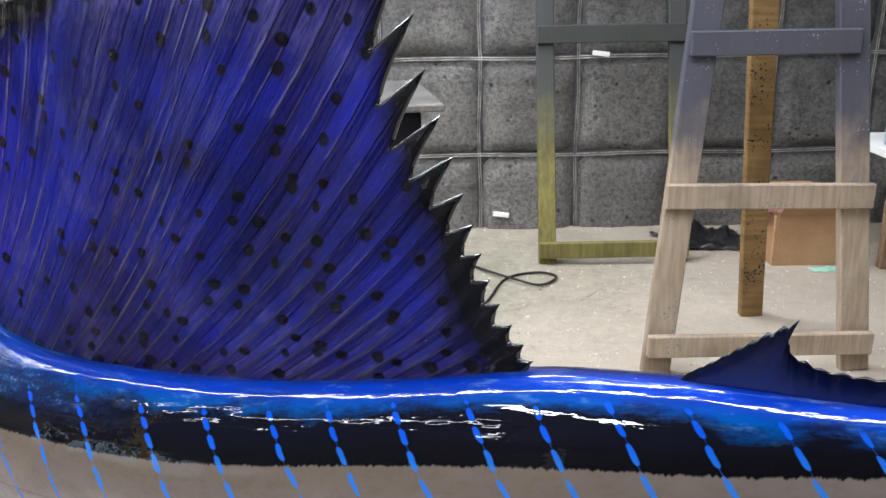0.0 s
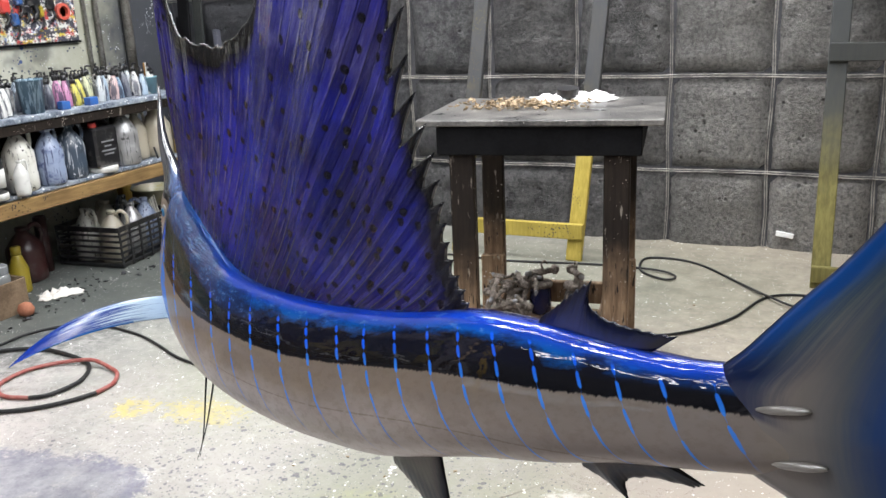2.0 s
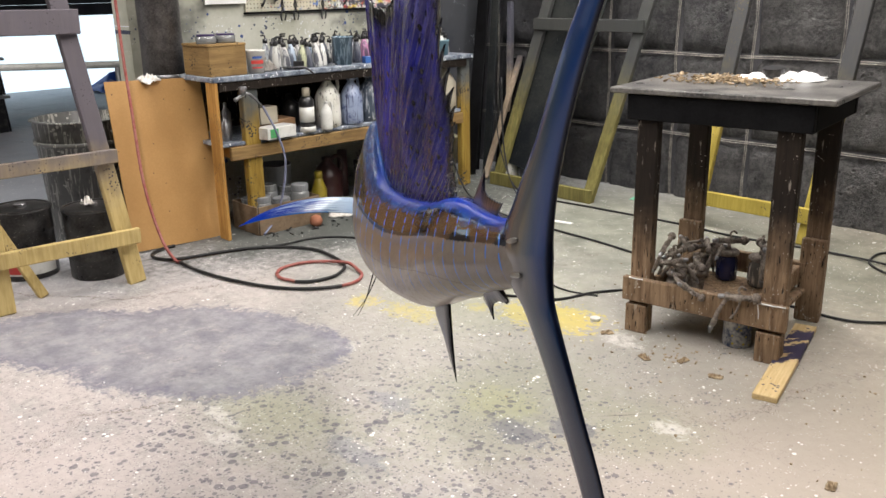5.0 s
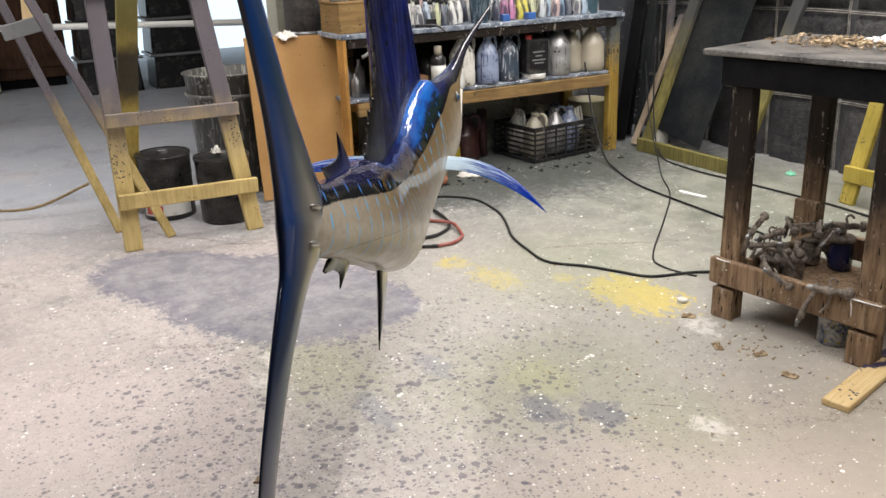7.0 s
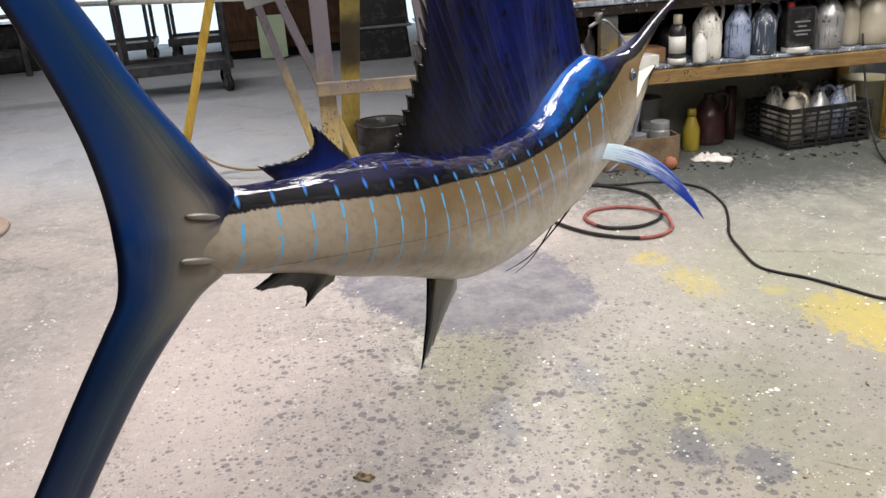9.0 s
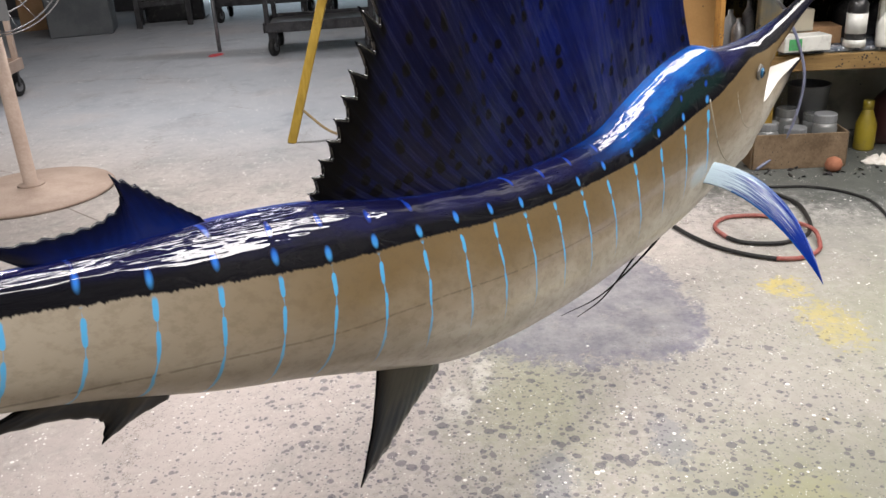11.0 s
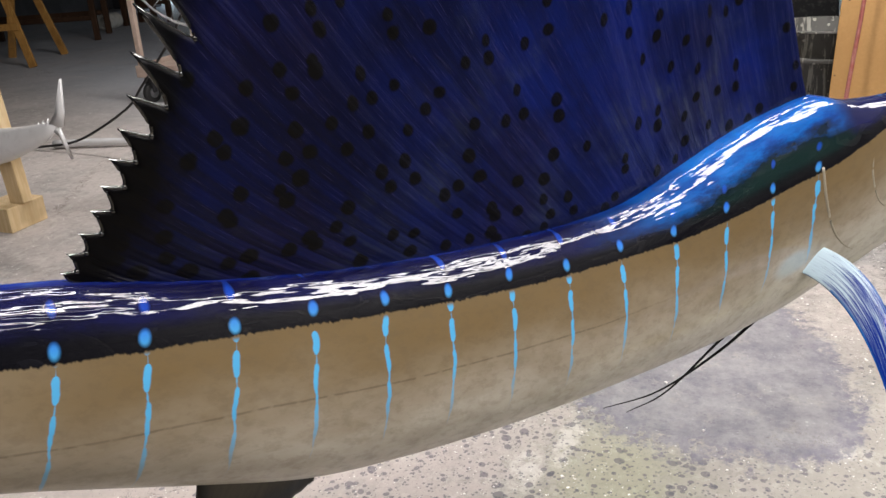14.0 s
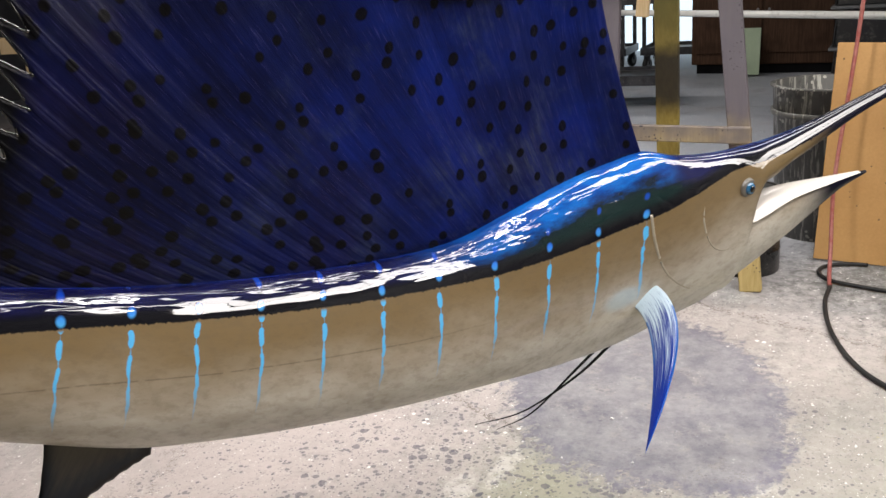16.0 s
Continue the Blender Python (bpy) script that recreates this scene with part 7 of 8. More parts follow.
part("board", box(0.01, 1.22, 0.5, None, 0.002), peg_paint(), peg, "cream board with rows of holes")
part("board_edge", box(0.016, 1.24, 0.012, pose(0.002, 0, -0.256), 0.001), M_BLACKPAINT, peg)
M_BLUEPL = gloss("blue_plastic", (0.04, 0.11, 0.32), 0.35, dirt=(0.30, 0.33, 0.38), amount=0.6, drips=(0.03, 0.03, 0.05))
for i, (y, z, w_, h_, mt, lb) in enumerate((
    (2.83, 1.37, 0.05, 0.14, M_BLUEPL, "blue plastic gun grip"), (2.92, 1.345, 0.12, 0.03, M_BLUEPL, "blue plastic clip"),
    (3.12, 1.40, 0.09, 0.12, M_WHITEPL, "white respirator"), (3.22, 1.39, 0.07, 0.10, M_BLUEPL, "blue respirator cartridge"),
    (3.35, 1.38, 0.05, 0.12, M_YELLOWPL, "yellow scraper"), (3.48, 1.36, 0.05, 0.13, M_BLUEPL, "blue scraper"),
    (3.56, 1.42, 0.06, 0.09, M_BLACKPL, "black holder"), (2.90, 1.47, 0.09, 0.16, M_BLUEPL, "blue spray gun grip"), (3.18, 1.47, 0.15, 0.10, M_WHITEPL, "white respirator mask"), (3.30, 1.45, 0.08, 0.12, M_BLACKPL, "black respirator strap"), (3.42, 1.43, 0.07, 0.14, M_REDPRINT, "red-handled brush"), (3.62, 1.46, 0.09, 0.13, M_BLACKPL, "black rubber holder"), (3.74, 1.44, 0.05, 0.12, M_BLACKPL, "dark clamp"), (3.52, 1.47, 0.05, 0.12, M_BLUEPL, "blue handle"), (3.05, 1.46, 0.05, 0.13, M_GREYPL, "grey scraper"), (3.66, 1.40, 0.04, 0.12, M_YELLOWPL, "yellow handle"), (3.02, 1.41, 0.07, 0.04, M_AMBER, "wooden grip"),
)):
    th = thing("hand_tool", pose(WALL_X + 0.03, y, z), lb + " hung on the pegboard", "tool", "tools on the pegboard")
    part("tool_head", box(0.035, w_, h_ * 0.55, pose(0, 0, h_ * 0.2), 0.012), mt, th)
    part("tool_grip", tube(smooth_path([(0, 0, 0.02), (0.012, 0.01, -h_ * 0.3), (0.005, -0.01, -h_ * 0.62)], 4), w_ * 0.16, 8), M_BLACKPL, th, "", True)
whole("tape_ring", lathe([(0.032, -0.012), (0.048, -0.012), (0.048, 0.012), (0.032, 0.012), (0.032, -0.012)], 22, m=pose(0, 0, 0, 0, 90, 0)), gloss("orange_red_tape", (0.65, 0.12, 0.08), 0.4), pose(WALL_X + 0.032, 3.82, 1.42), "orange-red ring of tape hung on the pegboard", "tape")
for i, y in enumerate((2.98, 3.08, 3.30)):
    pl = thing("pliers", pose(WALL_X + 0.022, y, 1.28), "dark pliers hung under the pegboard", "pliers", "pliers under the pegboard")
    for s in (-1, 1):
        part("plier_arm", tube(smooth_path([(0, 0.006 * s, 0.05), (0, -0.008 * s, 0.0), (0.004, 0.018 * s, -0.05), (0.002, 0.012 * s, -0.09)], 4), 0.005, 6), M_DARKSTEEL, pl, "", True)
sheet = whole("paper_sheet", box(0.004, 0.285, 0.42, None, 0), M_PAPER, pose(WALL_X + 0.05, 2.565, 1.515, 0, 4, 0), "plain white sheet of paper hung on the wall", "paper")
pipe = thing("wall_duct", pose(-3.48, 2.08, 0), "grey oversprayed duct running up the wall's end", "duct")
part("duct", lathe([(0.12, 0), (0.12, 3.7)], 22), M_DUCT, pipe, "", True)
for z_ in (0.9, 1.6, 2.4):
    part("duct_band", lathe([(0.1235, z_), (0.1235, z_ + 0.03)], 22), M_STEEL, pipe, "", True)

# ---------------------------------------------------------------- buckets and drum by the easel


def steel_bucket(m, label, band=False):
    th = thing("steel_bucket", m, label, "bucket", "black steel buckets by the easel")
    prof = [(0.135, 0), (0.14, 0.006), (0.14, 0.10), (0.143, 0.105), (0.14, 0.11), (0.142, 0.24), (0.146, 0.246), (0.142, 0.252), (0.144, 0.34), (0.149, 0.345), (0.149, 0.355), (0.138, 0.357)]
    part("bucket_wall", lathe(prof, 28), M_BUCKET, th, "", True)
    part("lid", lathe([(0.146, 0.35), (0.147, 0.362), (0.132, 0.364), (0.13, 0.356), (0.01, 0.356)], 28), M_BUCKET, th, "paint-spotted lid", False)
    part("pour_cap", lathe([(0.03, 0.355), (0.03, 0.372), (0.024, 0.376)], 16), M_STEEL, th)
    if band:
        bm = bmesh.new()
        ring = [[bm.verts.new((0.1445 * math.cos(a), 0.1445 * math.sin(a), z_)) for a in np.linspace(-1.1, 0.9, 16)] for z_ in (0.03, 0.1)]
        for i in range(15):
            bm.faces.new((ring[0][i], ring[0][i + 1], ring[1][i + 1], ring[1][i]))
        lab = part("label_band", bm, M_WHITEPL, th, "torn white and red label")
        bm = bmesh.new()
        ring = [[bm.verts.new((0.146 * math.cos(a), 0.146 * math.sin(a), z_)) for a in np.linspace(-0.95, -0.25, 8)] for z_ in (0.04, 0.09)]
        for i in range(7):
            bm.faces.new((ring[0][i], ring[0][i + 1], ring[1][i + 1], ring[1][i]))
        part("red_panel", bm, M_REDPRINT, lab, "red panel of the label")
    return th


steel_bucket(pose(-3.22, 1.10, 0, 0, 0, -10), "closed black steel bucket with a torn red and white label", True)
steel_bucket(pose(-2.96, 1.36, 0, 0, 0, 40), "closed black steel bucket with a scrap on its lid")
crumpled("paper_scrap", 0.06, 0.05, 0.05, pose(-2.93, 1.33, 0.376), M_RAG, "scrap of white paper on the bucket lid", "scrap", 4.1)
dr = pail("metal_drum", pose(-3.62, 1.62, 0), 0.23, 0.265, 0.72, M_DRUM, "large dark metal bin streaked with paint", "bin")
part("bin_hoop", lathe([(0.268, 0.58), (0.272, 0.585), (0.272, 0.60), (0.268, 0.605)], 28), M_DRUM, dr, "", True)
part("drop_handle", tube(smooth_path([(0.262, 0.05, 0.66), (0.29, 0.08, 0.6), (0.29, 0.08, 0.5), (0.265, 0.06, 0.44)], 5), 0.006, 6), M_STEEL, dr, "", True)

# ---------------------------------------------------------------- hoses and cables


def floor_line(name, pts, r, material, label, category, group=""):
    line = smooth_path([(x, y, z) for x, y, z in pts], 7)
    return whole(name, tube(line, r, 8), material, pose(0, 0, 0), label, category, group, smooth=True)


def flat(pts, z):
    return [(x, y, z) for x, y in pts]


hose = thing("air_hose", pose(-2.2, 2.1, 0.011), "faded red and black air hose coiled on the floor", "hose")
for nm_, mt_, r_, pts in (
    ("red_drop", M_REDHOSE, 0.0085, [(-3.35, 1.78, 1.75), (-3.24, 1.74, 1.1), (-3.17, 1.72, 0.80), (-3.06, 1.69, 0.40), (-2.95, 1.70, 0.12), (-2.84, 1.71, 0.02), (-2.79, 1.718, 0.011)]),
    ("dark_run", M_RUBBER, 0.0085, flat([(-2.79, 1.718), (-2.627, 1.714), (-2.424, 1.74), (-2.257, 1.782), (-2.114, 1.836), (-1.997, 1.906), (-1.91, 1.999), (-1.861, 2.092)], 0.011)),
    ("red_loop", M_REDHOSE, 0.0085, [(-1.861, 2.092, 0.011), (-1.862, 2.179, 0.011), (-1.914, 2.255, 0.011), (-1.981, 2.288, 0.013), (-2.09, 2.303, 0.026), (-2.204, 2.277, 0.014), (-2.271, 2.223, 0.011), (-2.309, 2.147, 0.011), (-2.306, 2.042, 0.011), (-2.257, 1.979, 0.011), (-2.18, 1.949, 0.011), (-2.081, 1.971, 0.011)]),
    ("dark_tail", M_RUBBER, 0.0085, flat([(-2.081, 1.971), (-2.03, 2.013), (-2.008, 2.09), (-2.013, 2.17), (-2.075, 2.268), (-2.162, 2.315), (-2.281, 2.341), (-2.43, 2.351), (-2.557, 2.301), (-2.69, 2.182), (-2.772, 2.029), (-2.829, 1.804), (-2.872, 1.705), (-2.956, 1.659), (-3.04, 1.68), (-3.09, 1.76), (-3.10, 1.84)], 0.011)),
):
    part(nm_, tube(smooth_path([Vector(p) - Vector((-2.2, 2.1, 0.011)) for p in pts], 7), r_, 8), mt_, hose, "faded red rubber" if mt_ is M_REDHOSE else "dark rubber", True)
floor_line("power_cable", flat([(-2.74, 2.19), (-2.70, 2.21), (-2.67, 2.31), (-2.66, 2.456), (-2.60, 2.566), (-2.50, 2.642), (-2.386, 2.662), (-2.17, 2.632), (-1.99, 2.565), (-1.79, 2.473), (-1.6, 2.43), (-1.40, 2.412), (-1.25, 2.525), (-1.12, 2.60), (-1.0, 2.68), (-0.93, 2.88), (-0.8, 3.02), (-0.55, 2.95)], 0.007), 0.0062, M_RUBBER, "thick black cable winding over the floor to the table", "cable", "cables on the floor")
floor_line("power_cable", [(-3.05, 3.86, 0.62), (-2.93, 3.84, 0.30), (-2.75, 3.80, 0.06), (-2.54, 3.73, 0.01), (-2.20, 3.61, 0.008), (-1.87, 3.57, 0.008), (-1.36, 3.53, 0.008), (-0.9, 3.45, 0.008), (-0.5, 3.36, 0.008), (-0.06, 3.31, 0.008), (0.12, 3.37, 0.008), (0.30, 3.60, 0.008), (0.42, 3.92, 0.008), (0.58, 4.0, 0.009), (0.66, 3.93, 0.01), (0.57, 3.82, 0.012), (0.44, 3.90, 0.02), (0.28, 4.11, 0.009), (0.09, 4.33, 0.008), (-0.06, 4.41, 0.008), (-0.22, 4.38, 0.008), (-0.2, 4.16, 0.009), (-0.06, 4.05, 0.01), (-0.02, 4.11, 0.012), (-0.14, 4.18, 0.014), (-0.5, 4.2, 0.008), (-0.93, 4.14, 0.008), (-1.3, 4.16, 0.008), (-1.89, 4.13, 0.008), (-2.3, 4.11, 0.008), (-2.65, 4.19, 0.03), (-2.85, 4.3, 0.3), (-2.92, 4.35, 0.75)], 0.006, M_RUBBER, "long black cable looped along the padded wall", "cable", "cables on the floor")
floor_line("power_cable", [(-2.93, 4.28, 0.6), (-2.80, 4.22, 0.25), (-2.5, 4.05, 0.02), (-2.23, 3.84, 0.006), (-1.92, 3.62, 0.006), (-1.58, 3.27, 0.006), (-1.21, 2.87, 0.006), (-1.06, 2.80, 0.006), (-0.9, 2.84, 0.006)], 0.004, M_RUBBER, "thin black wire hanging from the shelf to the floor", "cable", "cables on the floor")


def near_table():
    a, r = rng.uniform(0, 2 * math.pi), abs(rng.gauss(0, 0.55))
    return -0.35 + r * math.cos(a) * 1.3, 2.55 + r * math.sin(a), 0.001


def by_bench():
    return rng.uniform(-3.1, -2.75), rng.uniform(2.2, 4.1), 0.001


def about():
    return rng.uniform(-2.6, 1.2), rng.uniform(-0.2, 4.4), 0.001


chips("floor_debris", 150, near_table, M_CHIP, "scattered wood shavings and flakes on the floor", 0.003, 0.010)
chips("paint_flakes", 120, by_bench, M_DARKSTEEL, "dark paint flakes swept up along the bench", 0.006, 0.024)
chips("floor_debris", 60, about, M_PAPER, "tiny pale scraps scattered over the floor", 0.003, 0.009)
for x, y in ((-0.41, 0.78), (0.52, 2.05), (-0.61, 2.52), (-0.36, 2.42), (-0.24, 2.50), (-0.08, 2.46)):
    crumpled("wood_scrap", 0.05, 0.028, 0.018, pose(x, y, 0, 0, 0, rng.uniform(0, 180)), M_CHIP, "curled scrap of pale wood on the floor", "scrap", x + 9)
whole("white_disc", lathe([(0.02, 0), (0.022, 0.002), (0.022, 0.012), (0.018, 0.014)], 16), M_WHITEPL, pose(-0.735, 2.605, 0), "small white plastic disc on the floor", "disc")
crumpled("green_scrap", 0.06, 0.045, 0.03, pose(-1.84, 4.5, 0), gloss("green_film", (0.2, 0.6, 0.4), 0.4), "scrap of green film on the floor by the wall", "scrap", 2.2)
whole("white_strip", box(0.18, 0.03, 0.006, None, 0.001, base=True), M_PAPER, pose(-1.86, 3.73, 0, 0, 0, 10), "white strip of plastic on the floor", "strip")

# ---------------------------------------------------------------- right-hand end by the padded wall
bx = thing("cardboard_box", pose(1.88, 4.2, 0), "open brown cardboard box by the padded wall", "box")
for s in (-1, 1):
    part("side_wall", box(0.33, 0.007, 0.25, pose(0, s * 0.14, 0.125)), M_CARD, bx)
    part("end_wall", box(0.007, 0.27, 0.25, pose(s * 0.162, 0, 0.125)), M_CARD, bx)
    part("flap", beam((-0.15, s * 0.145, 0.25), (-0.15 + 0.0, s * 0.22, 0.33), 0.3, 0.005, (1, 0, 0), 0.001), M_CARD, bx, at=pose(0.15, 0, 0))
part("bottom", box(0.32, 0.27, 0.006, pose(0, 0, 0.003)), M_CARD, bx)
crumpled("pink_cloth", 0.24, 0.16, 0.10, pose(1.76, 4.15, 0.25), plain("pink_cloth", (0.45, 0.22, 0.2), (0.6, 0.32, 0.28), 9, 0.9), "pink cloth hanging from the cardboard box", "cloth", 6.6)
crumpled("dark_sheet", 0.45, 0.3, 0.12, pose(1.5, 4.45, 0), M_BLACKPL, "crumpled dark plastic sheet on the floor by the wall", "sheet", 7.4)
crumpled("green_scrap", 0.14, 0.06, 0.02, pose(1.95, 3.98, 0), gloss("mint_film", (0.45, 0.75, 0.6), 0.4), "mint-green plastic scrap on the floor", "scrap", 9.9)
sd = thing("side_table", pose(2.62, 4.2, 0), "yellow-painted side table with cans on it", "table")
part("tabletop", box(0.9, 0.5, 0.04, pose(0, 0, 0.55)), M_PAPER, sd, "white tabletop")
part("apron", box(0.86, 0.03, 0.12, pose(0, -0.2, 0.47)), M_YELLOW, sd)
for sx in (-1, 1):
    for sy in (-1, 1):
        part("leg", box(0.07, 0.05, 0.53, pose(sx * 0.38, sy * 0.2, 0.265)), M_BENCH, sd)
for i in range(4):
    whole("paint_tin", lathe([(0.06, 0), (0.062, 0.004), (0.062, 0.17), (0.064, 0.174), (0.058, 0.176)], 20), BODIES[(3, 8, 9, 0)[i]], pose(2.28 + 0.17 * i, 4.12, 0.57), "smeared paint tin on the side table", "tin", "tins on the side table", smooth=True)

# ---------------------------------------------------------------- the hall behind
fan = thing("pedestal_fan", pose(-3.04, -1.33, 0), "dusty beige pedestal fan with a round base plate", "fan")
M_BEIGE = plain("dusty_beige_metal", (0.36, 0.27, 0.22), (0.48, 0.38, 0.32), 5, 0.6)
part("base_plate", lathe([(0.40, 0), (0.41, 0.008), (0.40, 0.02), (0.12, 0.035), (0.05, 0.05)], 40), M_BEIGE, fan, "wide round base plate", True)
part("pole", lathe([(0.07, 0.045), (0.06, 0.055), (0.036, 0.06), (0.034, 1.15)], 18), M_BEIGE, fan, "", True)
part("motor", lathe([(0.04, -0.1), (0.09, -0.08), (0.1, 0.0), (0.05, 0.05)], 18, m=pose(0, 0, 1.2, 0, 90, 40)), M_BEIGE, fan, "", True)
for rr, off in ((0.38, 0.0), (0.38, 0.1), (0.30, -0.035), (0.22, -0.05), (0.14, -0.055)):
    ring = [pose(0.07, 0.06, 1.2, 0, 90, 40) @ Vector((rr * math.cos(a), rr * math.sin(a), off)) for a in np.linspace(0, 2 * math.pi, 40)]
    part("guard_ring", tube(ring, 0.004, 6), M_STEEL, fan, "", True)
for k in range(24):
    a = 2 * math.pi * k / 24
    m_ = pose(0.07, 0.06, 1.2, 0, 90, 40)
    part("guard_wire", tube([m_ @ Vector((0.1 * math.cos(a), 0.1 * math.sin(a), -0.055)), m_ @ Vector((0.3 * math.cos(a), 0.3 * math.sin(a), -0.035)), m_ @ Vector((0.38 * math.cos(a), 0.38 * math.sin(a), 0.0)), m_ @ Vector((0.38 * math.cos(a), 0.38 * math.sin(a), 0.1))], 0.002, 5), M_STEEL, fan)
for k in range(4):
    m_ = pose(0.07, 0.06, 1.2, 0, 90, 40) @ pose(0, 0, 0.04, 0, 0, 90 * k)
    part("fan_blade", box(0.24, 0.13, 0.004, m_ @ pose(0.2, 0, 0, 22, 0, 0), 0.001), M_GREYPL, fan)


def cart(m, sx, sy, deck, top, label, second=None, deck_material=None, wheel=0.085, frame_material=None):
    th = thing("cart", m, label, "cart", "carts in the hall")
    part("deck", box(sx, sy, 0.03, pose(0, 0, deck), 0.006), deck_material or M_STEEL, th, "flat worn deck")
    for s in (-1, 1):
        part("deck_lip", box(sx + 0.03, 0.02, 0.09, pose(0, s * (sy / 2 + 0.012), deck + 0.005), 0.004), frame_material or M_DARKSTEEL, th)
        part("deck_lip", box(0.02, sy, 0.09, pose(s * (sx / 2 + 0.012), 0, deck + 0.005), 0.004), frame_material or M_DARKSTEEL, th)
    for ix in (-1, 1):
        for iy in (-1, 1):
            wx, wy = ix * (sx / 2 - 0.05), iy * (sy / 2 - 0.05)
            w_ = part("caster", lathe([(wheel * 0.88, -0.024), (wheel, -0.016), (wheel, 0.016), (wheel * 0.88, 0.024)], 20, m=pose(wx, wy, wheel, 90, 0, 20 * ix * iy)), M_RUBBER, th, "black rubber caster", True)
            part("hub", lathe([(wheel * 0.5, -0.03), (wheel * 0.5, 0.03)], 14, m=pose(wx, wy, wheel, 90, 0, 20 * ix * iy)), M_STEEL, w_)
            part("fork", box(0.05, 0.075, deck - wheel - 0.02, pose(wx, wy, (deck + wheel) / 2 - 0.01), 0.006), M_DARKSTEEL, w_)
            part("post", box(0.045, 0.045, top - deck, pose(ix * (sx / 2 - 0.02), iy * (sy / 2 - 0.02), (top + deck) / 2), 0.006), frame_material or M_DARKSTEEL, th)
    if second:
        part("upper_deck", box(sx, sy, 0.05, pose(0, 0, second), 0.006), M_DARKSTEEL, th)
    return th


cart(pose(-7.34, -0.57, 0, 0, 0, 8), 0.72, 1.0, 0.26, 0.98, "dark steel cart on big rubber casters in the hall", 0.96)
cart(pose(-9.98, -1.78, 0, 0, 0, 4), 0.72, 1.15, 0.24, 1.0, "steel cart with a pale deck before the loading door", None, M_GREYPL)
cart(pose(-10.1, -0.50, 0, 0, 0, 4), 0.7, 1.0, 0.24, 1.0, "steel cart with a pale deck before the loading door", None, M_GREYPL)
pc = cart(pose(-5.17, -3.0, 0, 0, 0, 9), 0.92, 0.70, 0.25, 0.92, "wooden-decked platform cart in the hall", None, M_BEIGE, 0.08, M_BEIGE)


crumpled("blue_tarp", 0.7, 1.4, 0.35, pose(-11.2, 5.3, 0), gloss("blue_tarp", (0.03, 0.10, 0.45), 0.4), "crumpled blue tarpaulin by the loading door", "tarp", 12.3)


def hall_table(m, sx, sy, h, label, material, top=0.04):
    th = thing("hall_table", m, label, "table", "tables in the hall")
    part("tabletop", box(sx, sy, top, pose(0, 0, h - top / 2), 0.006), material, th)
    for ix in (-1, 1):
        for iy in (-1, 1):
            part("leg", box(0.07, 0.07, h - top, pose(ix * (sx / 2 - 0.06), iy * (sy / 2 - 0.06), (h - top) / 2), 0.005), material, th)
        part("stretcher", box(0.04, sy - 0.2, 0.06, pose(ix * (sx / 2 - 0.06), 0, 0.28), 0.004), material, th)
    return th


M_DIMGREY = plain("dim_grey_metal", (0.10, 0.11, 0.12), (0.16, 0.17, 0.18), 4, 0.5)
hall_table(pose(-7.95, -7.55, 0, 0, 0, 30), 0.8, 1.5, 0.82, "dark wooden table in the dim end of the hall", M_BROWNCAB)
hall_table(pose(-9.55, -7.25, 0, 0, 0, 5), 0.5, 0.6, 0.62, "dark red-brown stool by the far wall", M_BROWNCAB)
hall_table(pose(-9.75, -3.02, 0, 0, 0, 18), 0.5, 0.72, 0.72, "thin dark steel table by the loading door", M_DARKSTEEL, 0.03)
whole("steel_locker", box(0.62, 0.72, 0.62, None, 0.012, base=True), M_DIMGREY, pose(-9.38, -3.9, 0, 0, 0, 18), "low grey steel locker standing in the hall", "locker")
whole("cooler_box", box(0.6, 0.75, 0.6, None, 0.03, base=True), M_BLACKPL, pose(-10.35, -3.05, 0, 0, 0, 10), "black plastic cooler box in the hall", "box")
whole("carton", box(0.45, 0.5, 0.42, None, 0.006, base=True), M_CARD, pose(-10.1, -4.75, 0, 0, 0, 15), "brown cardboard carton in the hall", "box")
whole("white_roll", lathe([(0.075, -0.15), (0.11, -0.15), (0.11, 0.15), (0.075, 0.15), (0.075, -0.15)], 22, m=pose(0, 0, 0.11, 0, 90, 10)), M_WHITEPL, pose(-9.0, -7.45, 0), "white cardboard roll lying on the hall floor", "roll")
cabinet = thing("brown_cabinet", pose(-9.75, 0.45, 0), "dark brown wooden cabinet standing in the hall", "cabinet")
part("cabinet_body", box(0.6, 1.55, 1.15, pose(0, 0, 0.68), 0.01), M_BROWNCAB, cabinet)
part("plinth", box(0.5, 1.45, 0.1, pose(0, 0, 0.05)), M_BLACKPAINT, cabinet)
part("top_board", box(0.66, 1.6, 0.03, pose(0, 0, 1.275)), M_BROWNCAB, cabinet)
for s in (-1, 1):
    dd = part("cabinet_door", box(0.02, 0.7, 0.9, pose(0.312, s * 0.365, 0.68), 0.004), M_BROWNCAB, cabinet)
    part("knob", lathe([(0.012, 0), (0.016, 0.01), (0.012, 0.02)], 12, m=pose(0.322, s * 0.06, 0.7, 0, 90, 0)), M_STEEL, dd)
whole("green_board", box(0.02, 0.32, 0.5, None, 0.002, base=True), plain("pale_green_card", (0.42, 0.52, 0.36), (0.5, 0.6, 0.42), 3, 0.7), pose(-9.2, 0.3, 0.02, 0, -6, 0), "pale green board leaning on the cabinet", "board")


